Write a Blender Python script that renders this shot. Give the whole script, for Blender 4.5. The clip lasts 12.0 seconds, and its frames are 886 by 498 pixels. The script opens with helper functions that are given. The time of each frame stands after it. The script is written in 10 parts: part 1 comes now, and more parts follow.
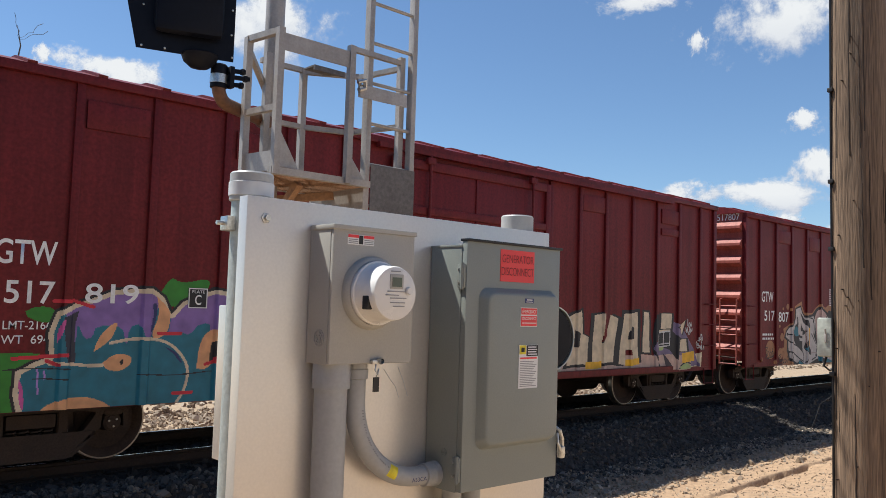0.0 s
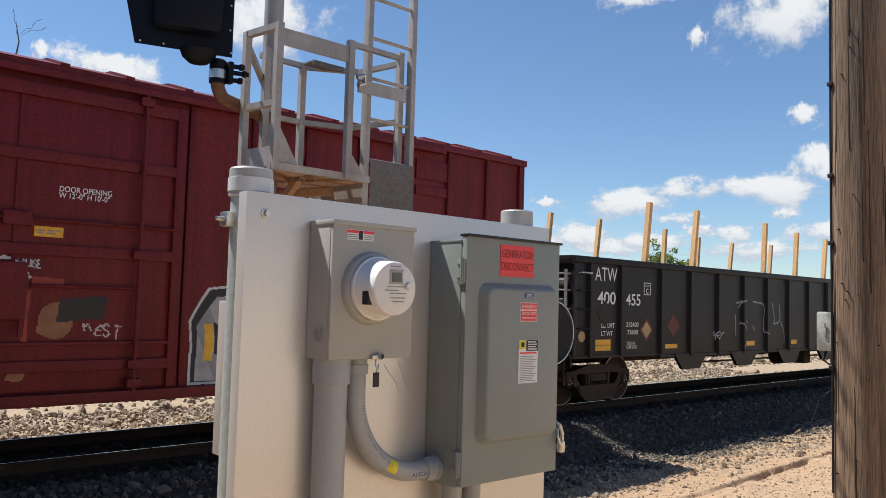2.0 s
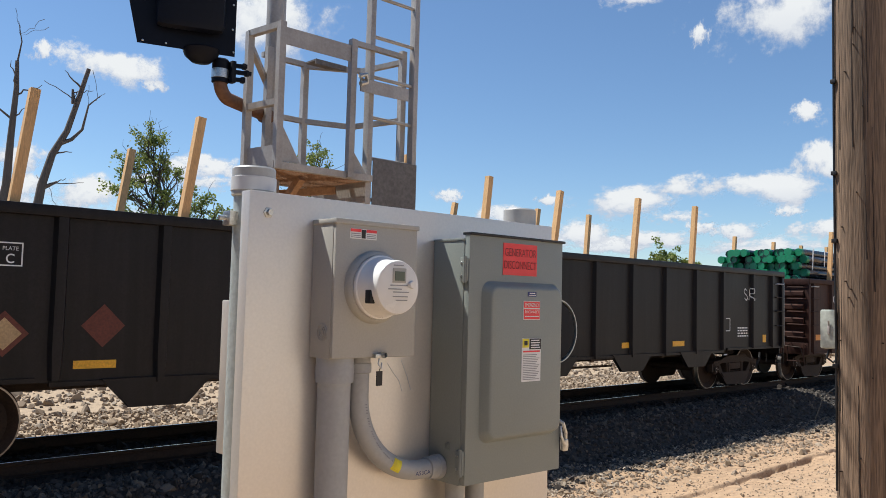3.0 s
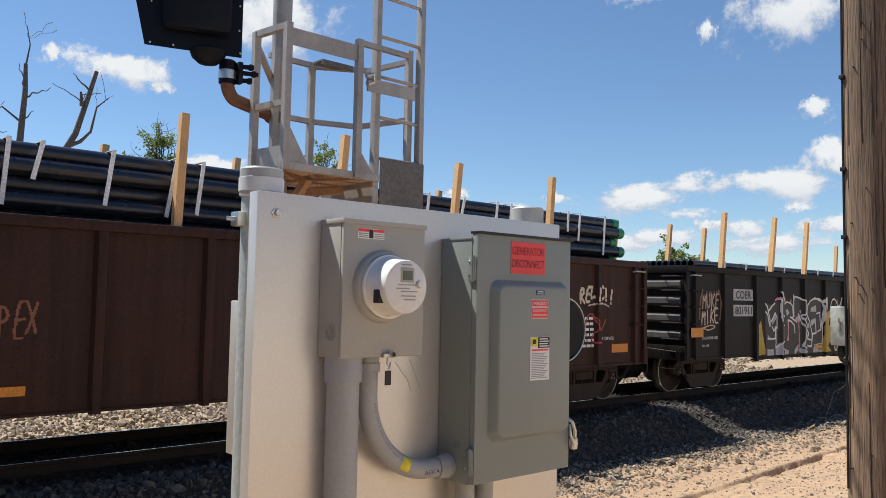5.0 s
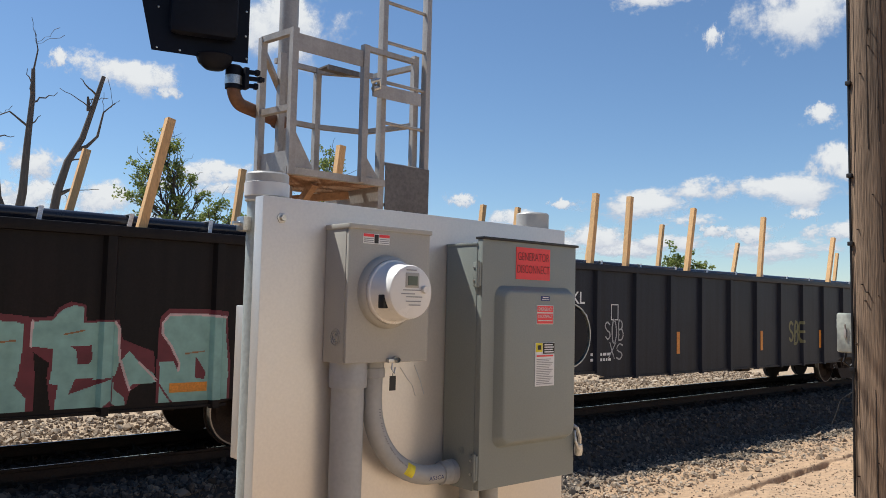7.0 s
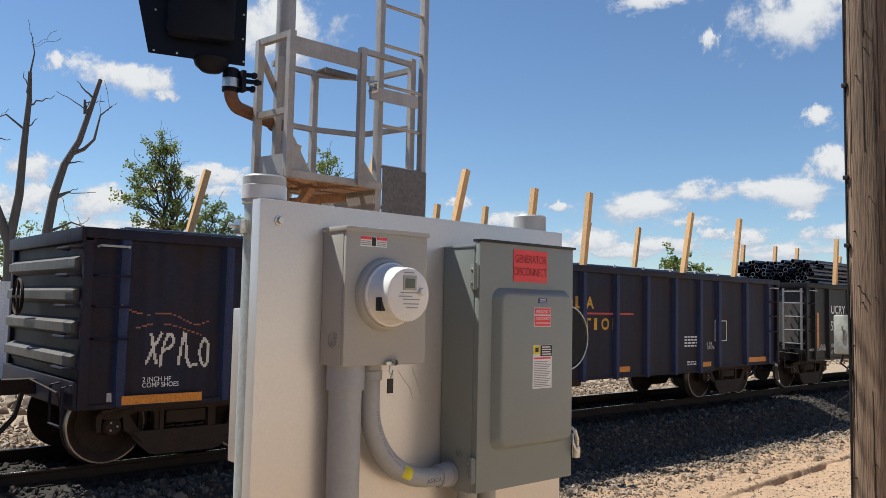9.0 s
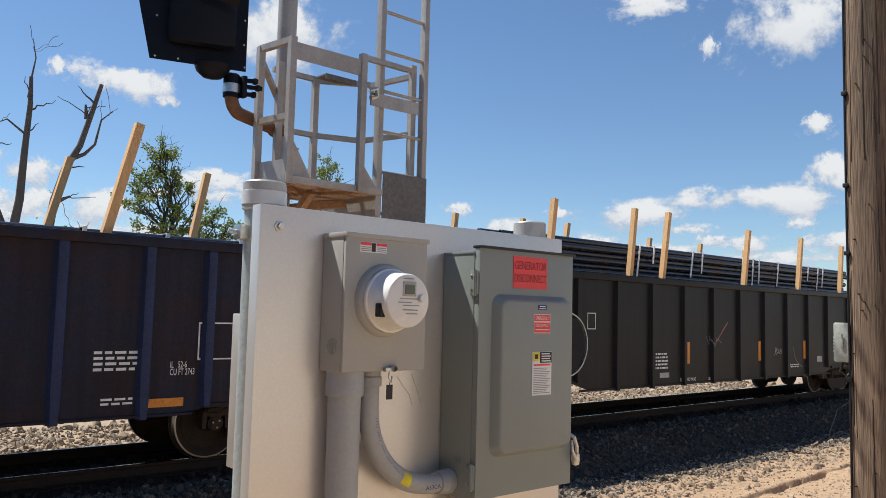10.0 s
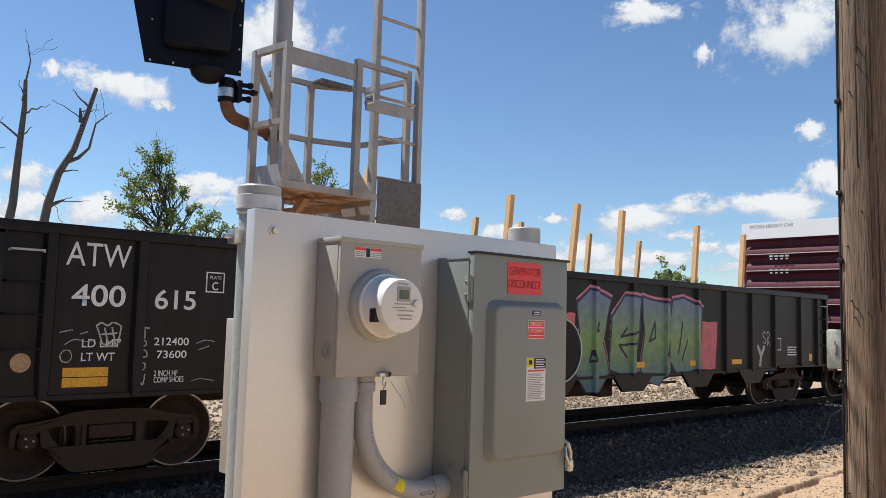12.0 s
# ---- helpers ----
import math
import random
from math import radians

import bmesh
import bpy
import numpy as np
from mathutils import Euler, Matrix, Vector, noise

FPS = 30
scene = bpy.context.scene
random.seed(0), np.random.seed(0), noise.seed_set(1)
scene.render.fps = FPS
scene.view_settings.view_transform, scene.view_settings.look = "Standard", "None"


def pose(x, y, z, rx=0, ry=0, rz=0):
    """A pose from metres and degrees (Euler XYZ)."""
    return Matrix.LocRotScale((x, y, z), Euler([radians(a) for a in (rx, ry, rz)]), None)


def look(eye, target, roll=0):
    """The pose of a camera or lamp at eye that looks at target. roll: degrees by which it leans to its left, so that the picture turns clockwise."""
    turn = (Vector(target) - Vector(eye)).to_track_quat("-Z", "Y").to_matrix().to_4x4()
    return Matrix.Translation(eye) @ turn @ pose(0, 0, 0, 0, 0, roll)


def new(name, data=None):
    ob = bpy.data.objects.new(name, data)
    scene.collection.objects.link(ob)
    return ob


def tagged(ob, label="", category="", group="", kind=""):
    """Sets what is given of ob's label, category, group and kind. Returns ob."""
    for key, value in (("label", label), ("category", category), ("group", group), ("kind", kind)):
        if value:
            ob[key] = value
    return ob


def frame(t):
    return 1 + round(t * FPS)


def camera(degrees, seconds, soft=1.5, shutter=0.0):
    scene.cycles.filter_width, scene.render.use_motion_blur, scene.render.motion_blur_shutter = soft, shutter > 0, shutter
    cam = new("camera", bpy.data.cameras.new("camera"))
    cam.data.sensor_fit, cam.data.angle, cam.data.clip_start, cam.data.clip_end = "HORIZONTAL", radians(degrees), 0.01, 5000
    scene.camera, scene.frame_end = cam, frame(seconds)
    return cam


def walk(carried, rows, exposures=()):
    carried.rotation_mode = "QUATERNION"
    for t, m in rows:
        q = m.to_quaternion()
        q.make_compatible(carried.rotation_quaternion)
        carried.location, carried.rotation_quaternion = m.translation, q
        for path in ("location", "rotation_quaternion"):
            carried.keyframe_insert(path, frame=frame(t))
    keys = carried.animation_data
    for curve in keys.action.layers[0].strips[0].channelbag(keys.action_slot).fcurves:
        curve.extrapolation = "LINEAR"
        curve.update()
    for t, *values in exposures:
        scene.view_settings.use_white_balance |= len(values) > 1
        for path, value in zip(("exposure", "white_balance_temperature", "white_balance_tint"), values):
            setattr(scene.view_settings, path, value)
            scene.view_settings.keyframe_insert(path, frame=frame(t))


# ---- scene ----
cam = camera(58.2, 12.0, soft=0.8)
EYE = Vector((0.0, 0.0, 1.95))
# seconds, view direction, lean
VIEW = [
    (0.0, (0.6709, 0.7382, 0.0702), 1.78), (0.5, (0.6693, 0.7398, 0.0692), 1.72), (1.0, (0.6699, 0.7394, 0.0678), 1.63),
    (1.5, (0.6707, 0.7388, 0.0659), 1.65), (2.0, (0.6716, 0.7381, 0.0641), 1.64), (2.5, (0.6703, 0.7394, 0.0636), 1.60),
    (3.0, (0.6691, 0.7406, 0.0623), 1.51), (5.0, (0.6619, 0.7471, 0.0610), 1.14), (5.5, (0.6576, 0.7509, 0.0611), 1.08),
    (6.0, (0.6551, 0.7532, 0.0599), 1.01), (6.5, (0.6557, 0.7525, 0.0624), 1.02), (7.0, (0.6567, 0.7511, 0.0676), 1.33),
    (9.0, (0.6590, 0.7488, 0.0708), 1.22), (9.5, (0.6583, 0.7488, 0.0773), 1.18), (10.0, (0.6586, 0.7484, 0.0786), 1.45),
    (10.5, (0.6595, 0.7479, 0.0759), 1.84), (11.0, (0.6618, 0.7458, 0.0758), 1.88), (11.5, (0.6633, 0.7440, 0.0806), 1.76),
    (12.0, (0.6632, 0.7435, 0.0855), 1.66)]
walk(cam, [(t, look(EYE, EYE + Vector(d), r)) for t, d, r in VIEW], exposures=[(0.0, 0.50, 6280, 8), (5.0, 0.50, 6280, 8), (6.0, 0.52, 6280, 8), (7.0, 0.40, 6280, 8), (9.5, 0.39, 6280, 8), (10.5, 0.48, 6280, 8), (12.0, 0.52, 6280, 8)])

# ---- daylight ----
TO_SUN = Vector((-0.52, 1.0, 1.98)).normalized()
world = bpy.data.worlds.new("daylight")
scene.world = world
world.use_nodes = True
wn, wl = world.node_tree.nodes, world.node_tree.links
wn.clear()
sky = wn.new("ShaderNodeTexSky")
sky.sky_type, sky.sun_disc = "NISHITA", False
sky.sun_elevation = math.asin(TO_SUN.z)
sky.sun_rotation = math.atan2(TO_SUN.x, TO_SUN.y)
sky.air_density, sky.dust_density, sky.ozone_density = 1.0, 0.0, 5.5
bg = wn.new("ShaderNodeBackground")
bg.inputs["Strength"].default_value = 0.087
wo = wn.new("ShaderNodeOutputWorld")
wl.new(sky.outputs[0], bg.inputs[0])
wl.new(bg.outputs[0], wo.inputs[0])
sun_data = bpy.data.lights.new("sun", "SUN")
sun_data.energy, sun_data.angle, sun_data.color = 5.2, radians(0.53), (1.0, 0.94, 0.85)
sun = new("sun", sun_data)
sun.matrix_world = look(TO_SUN * 100, (0, 0, 0))


# ---- materials ----
def material(name, color, rough=0.6, metal=0.0, second=None, grain=40.0, grain_amt=0.25, blotch=1.3, blotch_amt=0.5, bump=0.15, stretch=(1, 1, 1), streak=0.0, shine=0.5):
    """A painted, mineral or metal surface: fine grain, large blotches of a second colour, small relief."""
    m = bpy.data.materials.new(name)
    m.use_nodes = True
    n, l = m.node_tree.nodes, m.node_tree.links
    b = n["Principled BSDF"]
    tc = n.new("ShaderNodeTexCoord")
    mp = n.new("ShaderNodeMapping")
    mp.inputs["Scale"].default_value = stretch
    l.new(tc.outputs["Object"], mp.inputs[0])
    second = second or tuple(c * 0.6 for c in color)
    big = n.new("ShaderNodeTexNoise")
    big.inputs["Scale"].default_value, big.inputs["Detail"].default_value, big.inputs["Roughness"].default_value = blotch, 8, 0.65
    ramp = n.new("ShaderNodeValToRGB")
    ramp.color_ramp.elements[0].position, ramp.color_ramp.elements[1].position = 0.42, 0.72
    fine = n.new("ShaderNodeTexNoise")
    fine.inputs["Scale"].default_value, fine.inputs["Detail"].default_value = grain, 5
    l.new(mp.outputs[0], big.inputs["Vector"])
    l.new(mp.outputs[0], fine.inputs["Vector"])
    l.new(big.outputs["Fac"], ramp.inputs[0])
    mul = n.new("ShaderNodeMath")
    mul.operation = "MULTIPLY"
    mul.inputs[1].default_value = blotch_amt
    l.new(ramp.outputs[0], mul.inputs[0])
    mix = n.new("ShaderNodeMixRGB")
    mix.inputs[1].default_value, mix.inputs[2].default_value = (*color, 1), (*second, 1)
    l.new(mul.outputs[0], mix.inputs[0])
    rng = n.new("ShaderNodeMapRange")
    rng.inputs["From Min"].default_value, rng.inputs["From Max"].default_value = 0.25, 0.75
    rng.inputs["To Min"].default_value, rng.inputs["To Max"].default_value = 1 - grain_amt, 1 + grain_amt
    l.new(fine.outputs["Fac"], rng.inputs[0])
    sc = n.new("ShaderNodeVectorMath")
    sc.operation = "SCALE"
    l.new(mix.outputs[0], sc.inputs[0])
    l.new(rng.outputs[0], sc.inputs["Scale"])
    out = sc.outputs[0]
    if streak:
        wm = n.new("ShaderNodeMapping")
        wm.inputs["Scale"].default_value = (9, 9, 0.35)
        l.new(tc.outputs["Object"], wm.inputs[0])
        sn = n.new("ShaderNodeTexNoise")
        sn.inputs["Scale"].default_value, sn.inputs["Detail"].default_value = 1.0, 6
        l.new(wm.outputs[0], sn.inputs["Vector"])
        r2 = n.new("ShaderNodeMapRange")
        r2.inputs["From Min"].default_value, r2.inputs["From Max"].default_value = 0.35, 0.7
        r2.inputs["To Min"].default_value, r2.inputs["To Max"].default_value = 1 + streak * 0.4, 1 - streak
        l.new(sn.outputs["Fac"], r2.inputs[0])
        s2 = n.new("ShaderNodeVectorMath")
        s2.operation = "SCALE"
        l.new(out, s2.inputs[0])
        l.new(r2.outputs[0], s2.inputs["Scale"])
        out = s2.outputs[0]
    l.new(out, b.inputs["Base Color"])
    b.inputs["Metallic"].default_value = metal
    b.inputs["Specular IOR Level"].default_value = shine
    rr = n.new("ShaderNodeMapRange")
    rr.inputs["To Min"].default_value, rr.inputs["To Max"].default_value = max(rough - 0.1, 0.05), min(rough + 0.12, 1)
    l.new(big.outputs["Fac"], rr.inputs[0])
    l.new(rr.outputs[0], b.inputs["Roughness"])
    if bump:
        bp = n.new("ShaderNodeBump")
        bp.inputs["Strength"].default_value, bp.inputs["Distance"].default_value = bump, 0.01
        l.new(fine.outputs["Fac"], bp.inputs["Height"])
        l.new(bp.outputs[0], b.inputs["Normal"])
    return m


def island_material(name, colors, rough=0.9):
    """Loose stones or leaves: a colour for each island."""
    m = bpy.data.materials.new(name)
    m.use_nodes = True
    n, l = m.node_tree.nodes, m.node_tree.links
    b = n["Principled BSDF"]
    g = n.new("ShaderNodeNewGeometry")
    r = n.new("ShaderNodeValToRGB")
    r.color_ramp.interpolation = "LINEAR"
    while len(r.color_ramp.elements) < len(colors):
        r.color_ramp.elements.new(0.5)
    for i, c in enumerate(colors):
        r.color_ramp.elements[i].position = i / (len(colors) - 1)
        r.color_ramp.elements[i].color = (*c, 1)
    l.new(g.outputs["Random Per Island"], r.inputs[0])
    l.new(r.outputs[0], b.inputs["Base Color"])
    b.inputs["Roughness"].default_value = rough
    if name == "leaves":
        tl = n.new("ShaderNodeBsdfTranslucent")
        l.new(r.outputs[0], tl.inputs[0])
        mix = n.new("ShaderNodeMixShader")
        mix.inputs[0].default_value = 0.45
        l.new(b.outputs[0], mix.inputs[1])
        l.new(tl.outputs[0], mix.inputs[2])
        l.new(mix.outputs[0], n["Material Output"].inputs[0])
    return m


M = {}
M["box_red"] = material("boxcar_red_paint", (0.150, 0.0155, 0.0175), 0.5, second=(0.105, 0.0125, 0.0145), blotch=0.8, grain=25, streak=0.22, bump=0.08, shine=0.22)
# The body red, faded and lightened: sunlight on the ends is in the colour.
M["box_end"] = material("sunlit_faded_red_paint", (0.34, 0.085, 0.065), 0.6, second=(0.22, 0.05, 0.04), blotch=1.2, streak=0.25, bump=0.08)
M["maroon"] = material("maroon_paint", (0.085, 0.012, 0.02), 0.5, streak=0.15, bump=0.05, shine=0.22)
M["gon_black"] = material("black_car_paint", (0.0112, 0.0100, 0.0114), 0.45, second=(0.021, 0.017, 0.0155), blotch=1.1, blotch_amt=0.7, streak=0.35, bump=0.08, shine=0.24)
M["gon_slate"] = material("slate_car_paint", (0.015, 0.018, 0.029), 0.45, second=(0.024, 0.024, 0.028), blotch=0.9, streak=0.3, bump=0.08, shine=0.22)
M["gon_brown"] = material("rust_brown_car_paint", (0.040, 0.018, 0.0135), 0.6, second=(0.075, 0.029, 0.017), blotch=1.1, streak=0.3, bump=0.1, shine=0.22)
M["gon_dark"] = material("worn_dark_car_paint", (0.009, 0.007, 0.007), 0.55, second=(0.022, 0.013, 0.01), blotch=1.0, streak=0.3, bump=0.1, shine=0.22)
M["gon_blue"] = material("worn_blue_car_paint", (0.015, 0.018, 0.038), 0.55, second=(0.034, 0.017, 0.012), blotch=1.7, blotch_amt=0.8, streak=0.3, bump=0.1, shine=0.22)
M["blue_rib"] = material("faded_blue_rib_paint", (0.030, 0.044, 0.105), 0.55, second=(0.028, 0.030, 0.050), blotch=2.0, streak=0.25, bump=0.08, shine=0.22)
M["rust_sign"] = material("burnt_red_placard", (0.13, 0.03, 0.018), 0.6, second=(0.05, 0.015, 0.01), blotch=7, bump=0.03)
M["tan_sign"] = material("faded_tan_placard", (0.48, 0.33, 0.17), 0.6, second=(0.3, 0.2, 0.1), blotch=6, bump=0.03)
# Worn ladder paint, its grey raised to stand for sun on the ladders.
M["ladder_grey"] = material("sunlit_worn_ladder_paint", (0.20, 0.20, 0.20), 0.6, second=(0.06, 0.06, 0.06), blotch=6, bump=0.05)
M["box_grey"] = material("pale_grey_green_box_paint", (0.40, 0.42, 0.37), 0.5, second=(0.33, 0.35, 0.30), blotch=6, bump=0.02)
M["truck"] = material("greasy_cast_steel", (0.044, 0.032, 0.026), 0.7, second=(0.075, 0.048, 0.033), blotch=4, grain=60, bump=0.3, shine=0.22)
M["wheel"] = material("wheel_plate_steel", (0.036, 0.025, 0.020), 0.65, second=(0.065, 0.04, 0.028), blotch=5, bump=0.2, shine=0.22)
M["tread"] = material("polished_tread_steel", (0.34, 0.32, 0.30), 0.35, 0.9, second=(0.2, 0.17, 0.15), grain=90, bump=0.05)
M["rubber"] = material("black_rubber", (0.014, 0.014, 0.015), 0.7, bump=0.1)
M["white"] = material("white_stencil_paint", (0.86, 0.86, 0.84), 0.6, second=(0.55, 0.55, 0.53), blotch=3, grain_amt=0.12, bump=0)
M["grey_white"] = material("weathered_white_edge", (0.5, 0.5, 0.5), 0.6, second=(0.2, 0.2, 0.2), blotch=5, bump=0.05)
M["yellow"] = material("yellow_reflector", (0.80, 0.42, 0.02), 0.45, second=(0.6, 0.3, 0.02), blotch=4, bump=0)
M["orange"] = material("orange_reflector", (0.72, 0.26, 0.02), 0.45, second=(0.5, 0.18, 0.02), blotch=4, bump=0)
M["logo_yellow"] = material("worn_yellow_lettering", (0.72, 0.40, 0.03), 0.6, second=(0.12, 0.06, 0.03), blotch=5, blotch_amt=0.8, bump=0)
M["line_red"] = material("faded_red_line_paint", (0.62, 0.07, 0.06), 0.6, bump=0)
M["pipe_black"] = material("black_coated_pipe", (0.014, 0.017, 0.028), 0.24, second=(0.024, 0.025, 0.034), blotch=2, bump=0.04)
M["pipe_in"] = material("dark_pipe_bore", (0.01, 0.01, 0.01), 0.9, bump=0)
M["pipe_rim"] = material("bare_pipe_end", (0.22, 0.22, 0.23), 0.5, 0.3, bump=0)
M["cap_green"] = material("green_pipe_cap", (0.01, 0.22, 0.10), 0.4, bump=0)
M["strap"] = material("white_strap", (0.84, 0.86, 0.88), 0.5, bump=0)
M["stake"] = material("sawn_lumber", (0.66, 0.40, 0.18), 0.75, second=(0.50, 0.28, 0.11), blotch=4, grain=30, stretch=(6, 6, 0.6), bump=0.2)
M["rail"] = material("rusty_rail_side", (0.030, 0.020, 0.015), 0.75, second=(0.055, 0.032, 0.021), blotch=6, bump=0.2, shine=0.22)
M["railhead"] = material("shiny_rail_head", (0.82, 0.81, 0.80), 0.14, 1.0, grain=80, bump=0.03)
M["tie"] = material("creosoted_tie", (0.014, 0.010, 0.008), 0.85, second=(0.028, 0.021, 0.017), blotch=5, grain=30, stretch=(6, 0.8, 6), bump=0.5, shine=0.22)
M["galv"] = material("galvanised_steel", (0.50, 0.54, 0.52), 0.5, 0.35, second=(0.38, 0.43, 0.41), blotch=9, grain=70, grain_amt=0.15, bump=0.05)
M["alu"] = material("weathered_aluminium", (0.42, 0.39, 0.36), 0.5, 0.3, second=(0.21, 0.185, 0.165), blotch=3, grain=60, grain_amt=0.1, bump=0.08, streak=0.15)
M["alu_dark"] = material("dull_grey_plate", (0.15, 0.14, 0.135), 0.6, 0.2, blotch=3, bump=0.05)
M["mesh_rust"] = material("rusty_grating", (0.30, 0.17, 0.09), 0.8, second=(0.2, 0.1, 0.05), blotch=6, bump=0.2)
M["board"] = material("satin_sheet_aluminium", (0.76, 0.71, 0.64), 0.32, 0.5, second=(0.68, 0.63, 0.56), blotch=1.4, blotch_amt=0.35, grain=120, grain_amt=0.04, bump=0.015)
M["can"] = material("light_grey_enamel", (0.42, 0.41, 0.375), 0.5, 0.0, shine=0.3, second=(0.38, 0.375, 0.345), blotch=3, grain=200, grain_amt=0.05, bump=0.02)
M["can2"] = material("blue_grey_enamel", (0.25, 0.275, 0.255), 0.34, 0.0, shine=0.5, second=(0.22, 0.245, 0.23), blotch=2.5, grain=200, grain_amt=0.05, bump=0.02)
M["pvc"] = material("grey_pvc", (0.41, 0.415, 0.41), 0.45, second=(0.35, 0.35, 0.345), blotch=4, grain=80, grain_amt=0.06, bump=0.03)
M["pvc_white"] = material("white_pvc", (0.66, 0.67, 0.68), 0.4, second=(0.55, 0.56, 0.58), blotch=5, grain_amt=0.06, bump=0)
M["meter"] = material("white_meter_plastic", (0.80, 0.79, 0.76), 0.25, second=(0.74, 0.73, 0.7), blotch=4, grain_amt=0.03, bump=0)
M["lcd"] = material("meter_display", (0.10, 0.13, 0.10), 0.2, grain_amt=0.05, bump=0)
M["label"] = material("white_label", (0.82, 0.82, 0.82), 0.4, second=(0.76, 0.76, 0.76), grain_amt=0.03, bump=0)
M["print"] = material("grey_print", (0.32, 0.32, 0.33), 0.6, grain_amt=0.1, bump=0)
M["black"] = material("black_plastic", (0.012, 0.012, 0.014), 0.5, bump=0.03)
M["red_sign"] = material("red_sign_vinyl", (0.80, 0.042, 0.052), 0.35, second=(0.72, 0.036, 0.046), grain_amt=0.03, bump=0)
M["sign_ink"] = material("dark_red_ink", (0.16, 0.008, 0.012), 0.5, bump=0)
M["blue_label"] = material("blue_label", (0.02, 0.035, 0.17), 0.4, bump=0)
M["yellow_label"] = material("yellow_label", (0.85, 0.72, 0.03), 0.4, bump=0)
M["chrome"] = material("bright_zinc", (0.6, 0.6, 0.58), 0.3, 0.9, grain=120, bump=0.03)
M["signal"] = material("black_signal_enamel", (0.0030, 0.0045, 0.011), 0.5, second=(0.004, 0.0055, 0.010), blotch=2, bump=0.02, shine=0.2)
M["elbow"] = material("rusty_brown_pipe", (0.11, 0.045, 0.022), 0.5, second=(0.22, 0.12, 0.06), blotch=6, bump=0.15)
M["shed"] = material("white_corrugated_steel", (0.72, 0.74, 0.76), 0.5, second=(0.6, 0.6, 0.6), streak=0.12, bump=0.02)
M["bark"] = material("grey_dead_wood", (0.10, 0.085, 0.075), 0.85, second=(0.05, 0.042, 0.036), blotch=3, grain=14, stretch=(4, 4, 0.5), bump=0.5)
M["trunk"] = material("dark_tree_bark", (0.06, 0.05, 0.04), 0.9, blotch=4, grain=20, bump=0.5)
M["pole"] = material("weathered_pole_wood", (0.23, 0.155, 0.10), 0.85, second=(0.075, 0.05, 0.034), blotch=2.6, blotch_amt=0.8, grain=30, grain_amt=0.62, stretch=(7, 7, 0.22), bump=1.0, streak=0.35)
M["crack"] = material("dark_wood_check", (0.035, 0.024, 0.017), 0.95, bump=0.2)
# Pale surface of the added wall that bounces sun onto the fronts.
M["pale_wall"] = material("bounce_wall_pale", (0.62, 0.58, 0.52), 0.85, second=(0.52, 0.48, 0.42), blotch=0.5, grain=15, bump=0.2)
# Worn end paint, made lighter than the sides to carry sunlight in its colour.
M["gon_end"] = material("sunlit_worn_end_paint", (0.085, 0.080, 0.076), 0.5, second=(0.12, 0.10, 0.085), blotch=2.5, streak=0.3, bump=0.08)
# Dark surface of the added wall that holds skylight off the -x faces.
M["blocker_wall"] = material("light_blocker_dark", (0.045, 0.036, 0.03), 0.85, second=(0.03, 0.024, 0.02), blotch=1.5, grain=20, stretch=(1, 6, 0.4), bump=0.3)
M["leaf"] = island_material("leaves", [(0.09, 0.14, 0.035), (0.19, 0.23, 0.06), (0.12, 0.18, 0.04), (0.32, 0.33, 0.10)], 0.6)
M["ballast"] = island_material("ballast_stone", [(0.023, 0.020, 0.017), (0.047, 0.040, 0.034), (0.088, 0.075, 0.062), (0.037, 0.032, 0.029), (0.16, 0.135, 0.105)], 0.9)
# Stones between the rails, darkened to hold the shade under the train.
M["ballast_shade"] = island_material("shade_dark_ballast", [(0.012, 0.009, 0.007), (0.019, 0.014, 0.011), (0.032, 0.023, 0.017), (0.014, 0.011, 0.009)], 0.85)
M["pebble"] = island_material("pale_rubble", [(0.23, 0.165, 0.105), (0.29, 0.22, 0.155), (0.15, 0.105, 0.066), (0.42, 0.35, 0.27), (0.19, 0.142, 0.10)], 0.95)

spray = bpy.data.materials.new("spray_paint")
spray.use_nodes = True
_n, _l = spray.node_tree.nodes, spray.node_tree.links
_a = _n.new("ShaderNodeAttribute")
_a.attribute_name = "paint"
_t = _n.new("ShaderNodeTexCoord")
_w = _n.new("ShaderNodeTexNoise")
_w.inputs["Scale"].default_value, _w.inputs["Detail"].default_value = 6, 6
_l.new(_t.outputs["Object"], _w.inputs["Vector"])
_r = _n.new("ShaderNodeMapRange")
_r.inputs["From Min"].default_value, _r.inputs["From Max"].default_value = 0.3, 0.75
_r.inputs["To Min"].default_value, _r.inputs["To Max"].default_value = 1.25, 0.8
_l.new(_w.outputs["Fac"], _r.inputs[0])
_s = _n.new("ShaderNodeVectorMath")
_s.operation = "SCALE"
_l.new(_a.outputs["Color"], _s.inputs[0])
_l.new(_r.outputs[0], _s.inputs["Scale"])
_l.new(_s.outputs[0], _n["Principled BSDF"].inputs["Base Color"])
_n["Principled BSDF"].inputs["Roughness"].default_value = 0.55
M["spray"] = spray


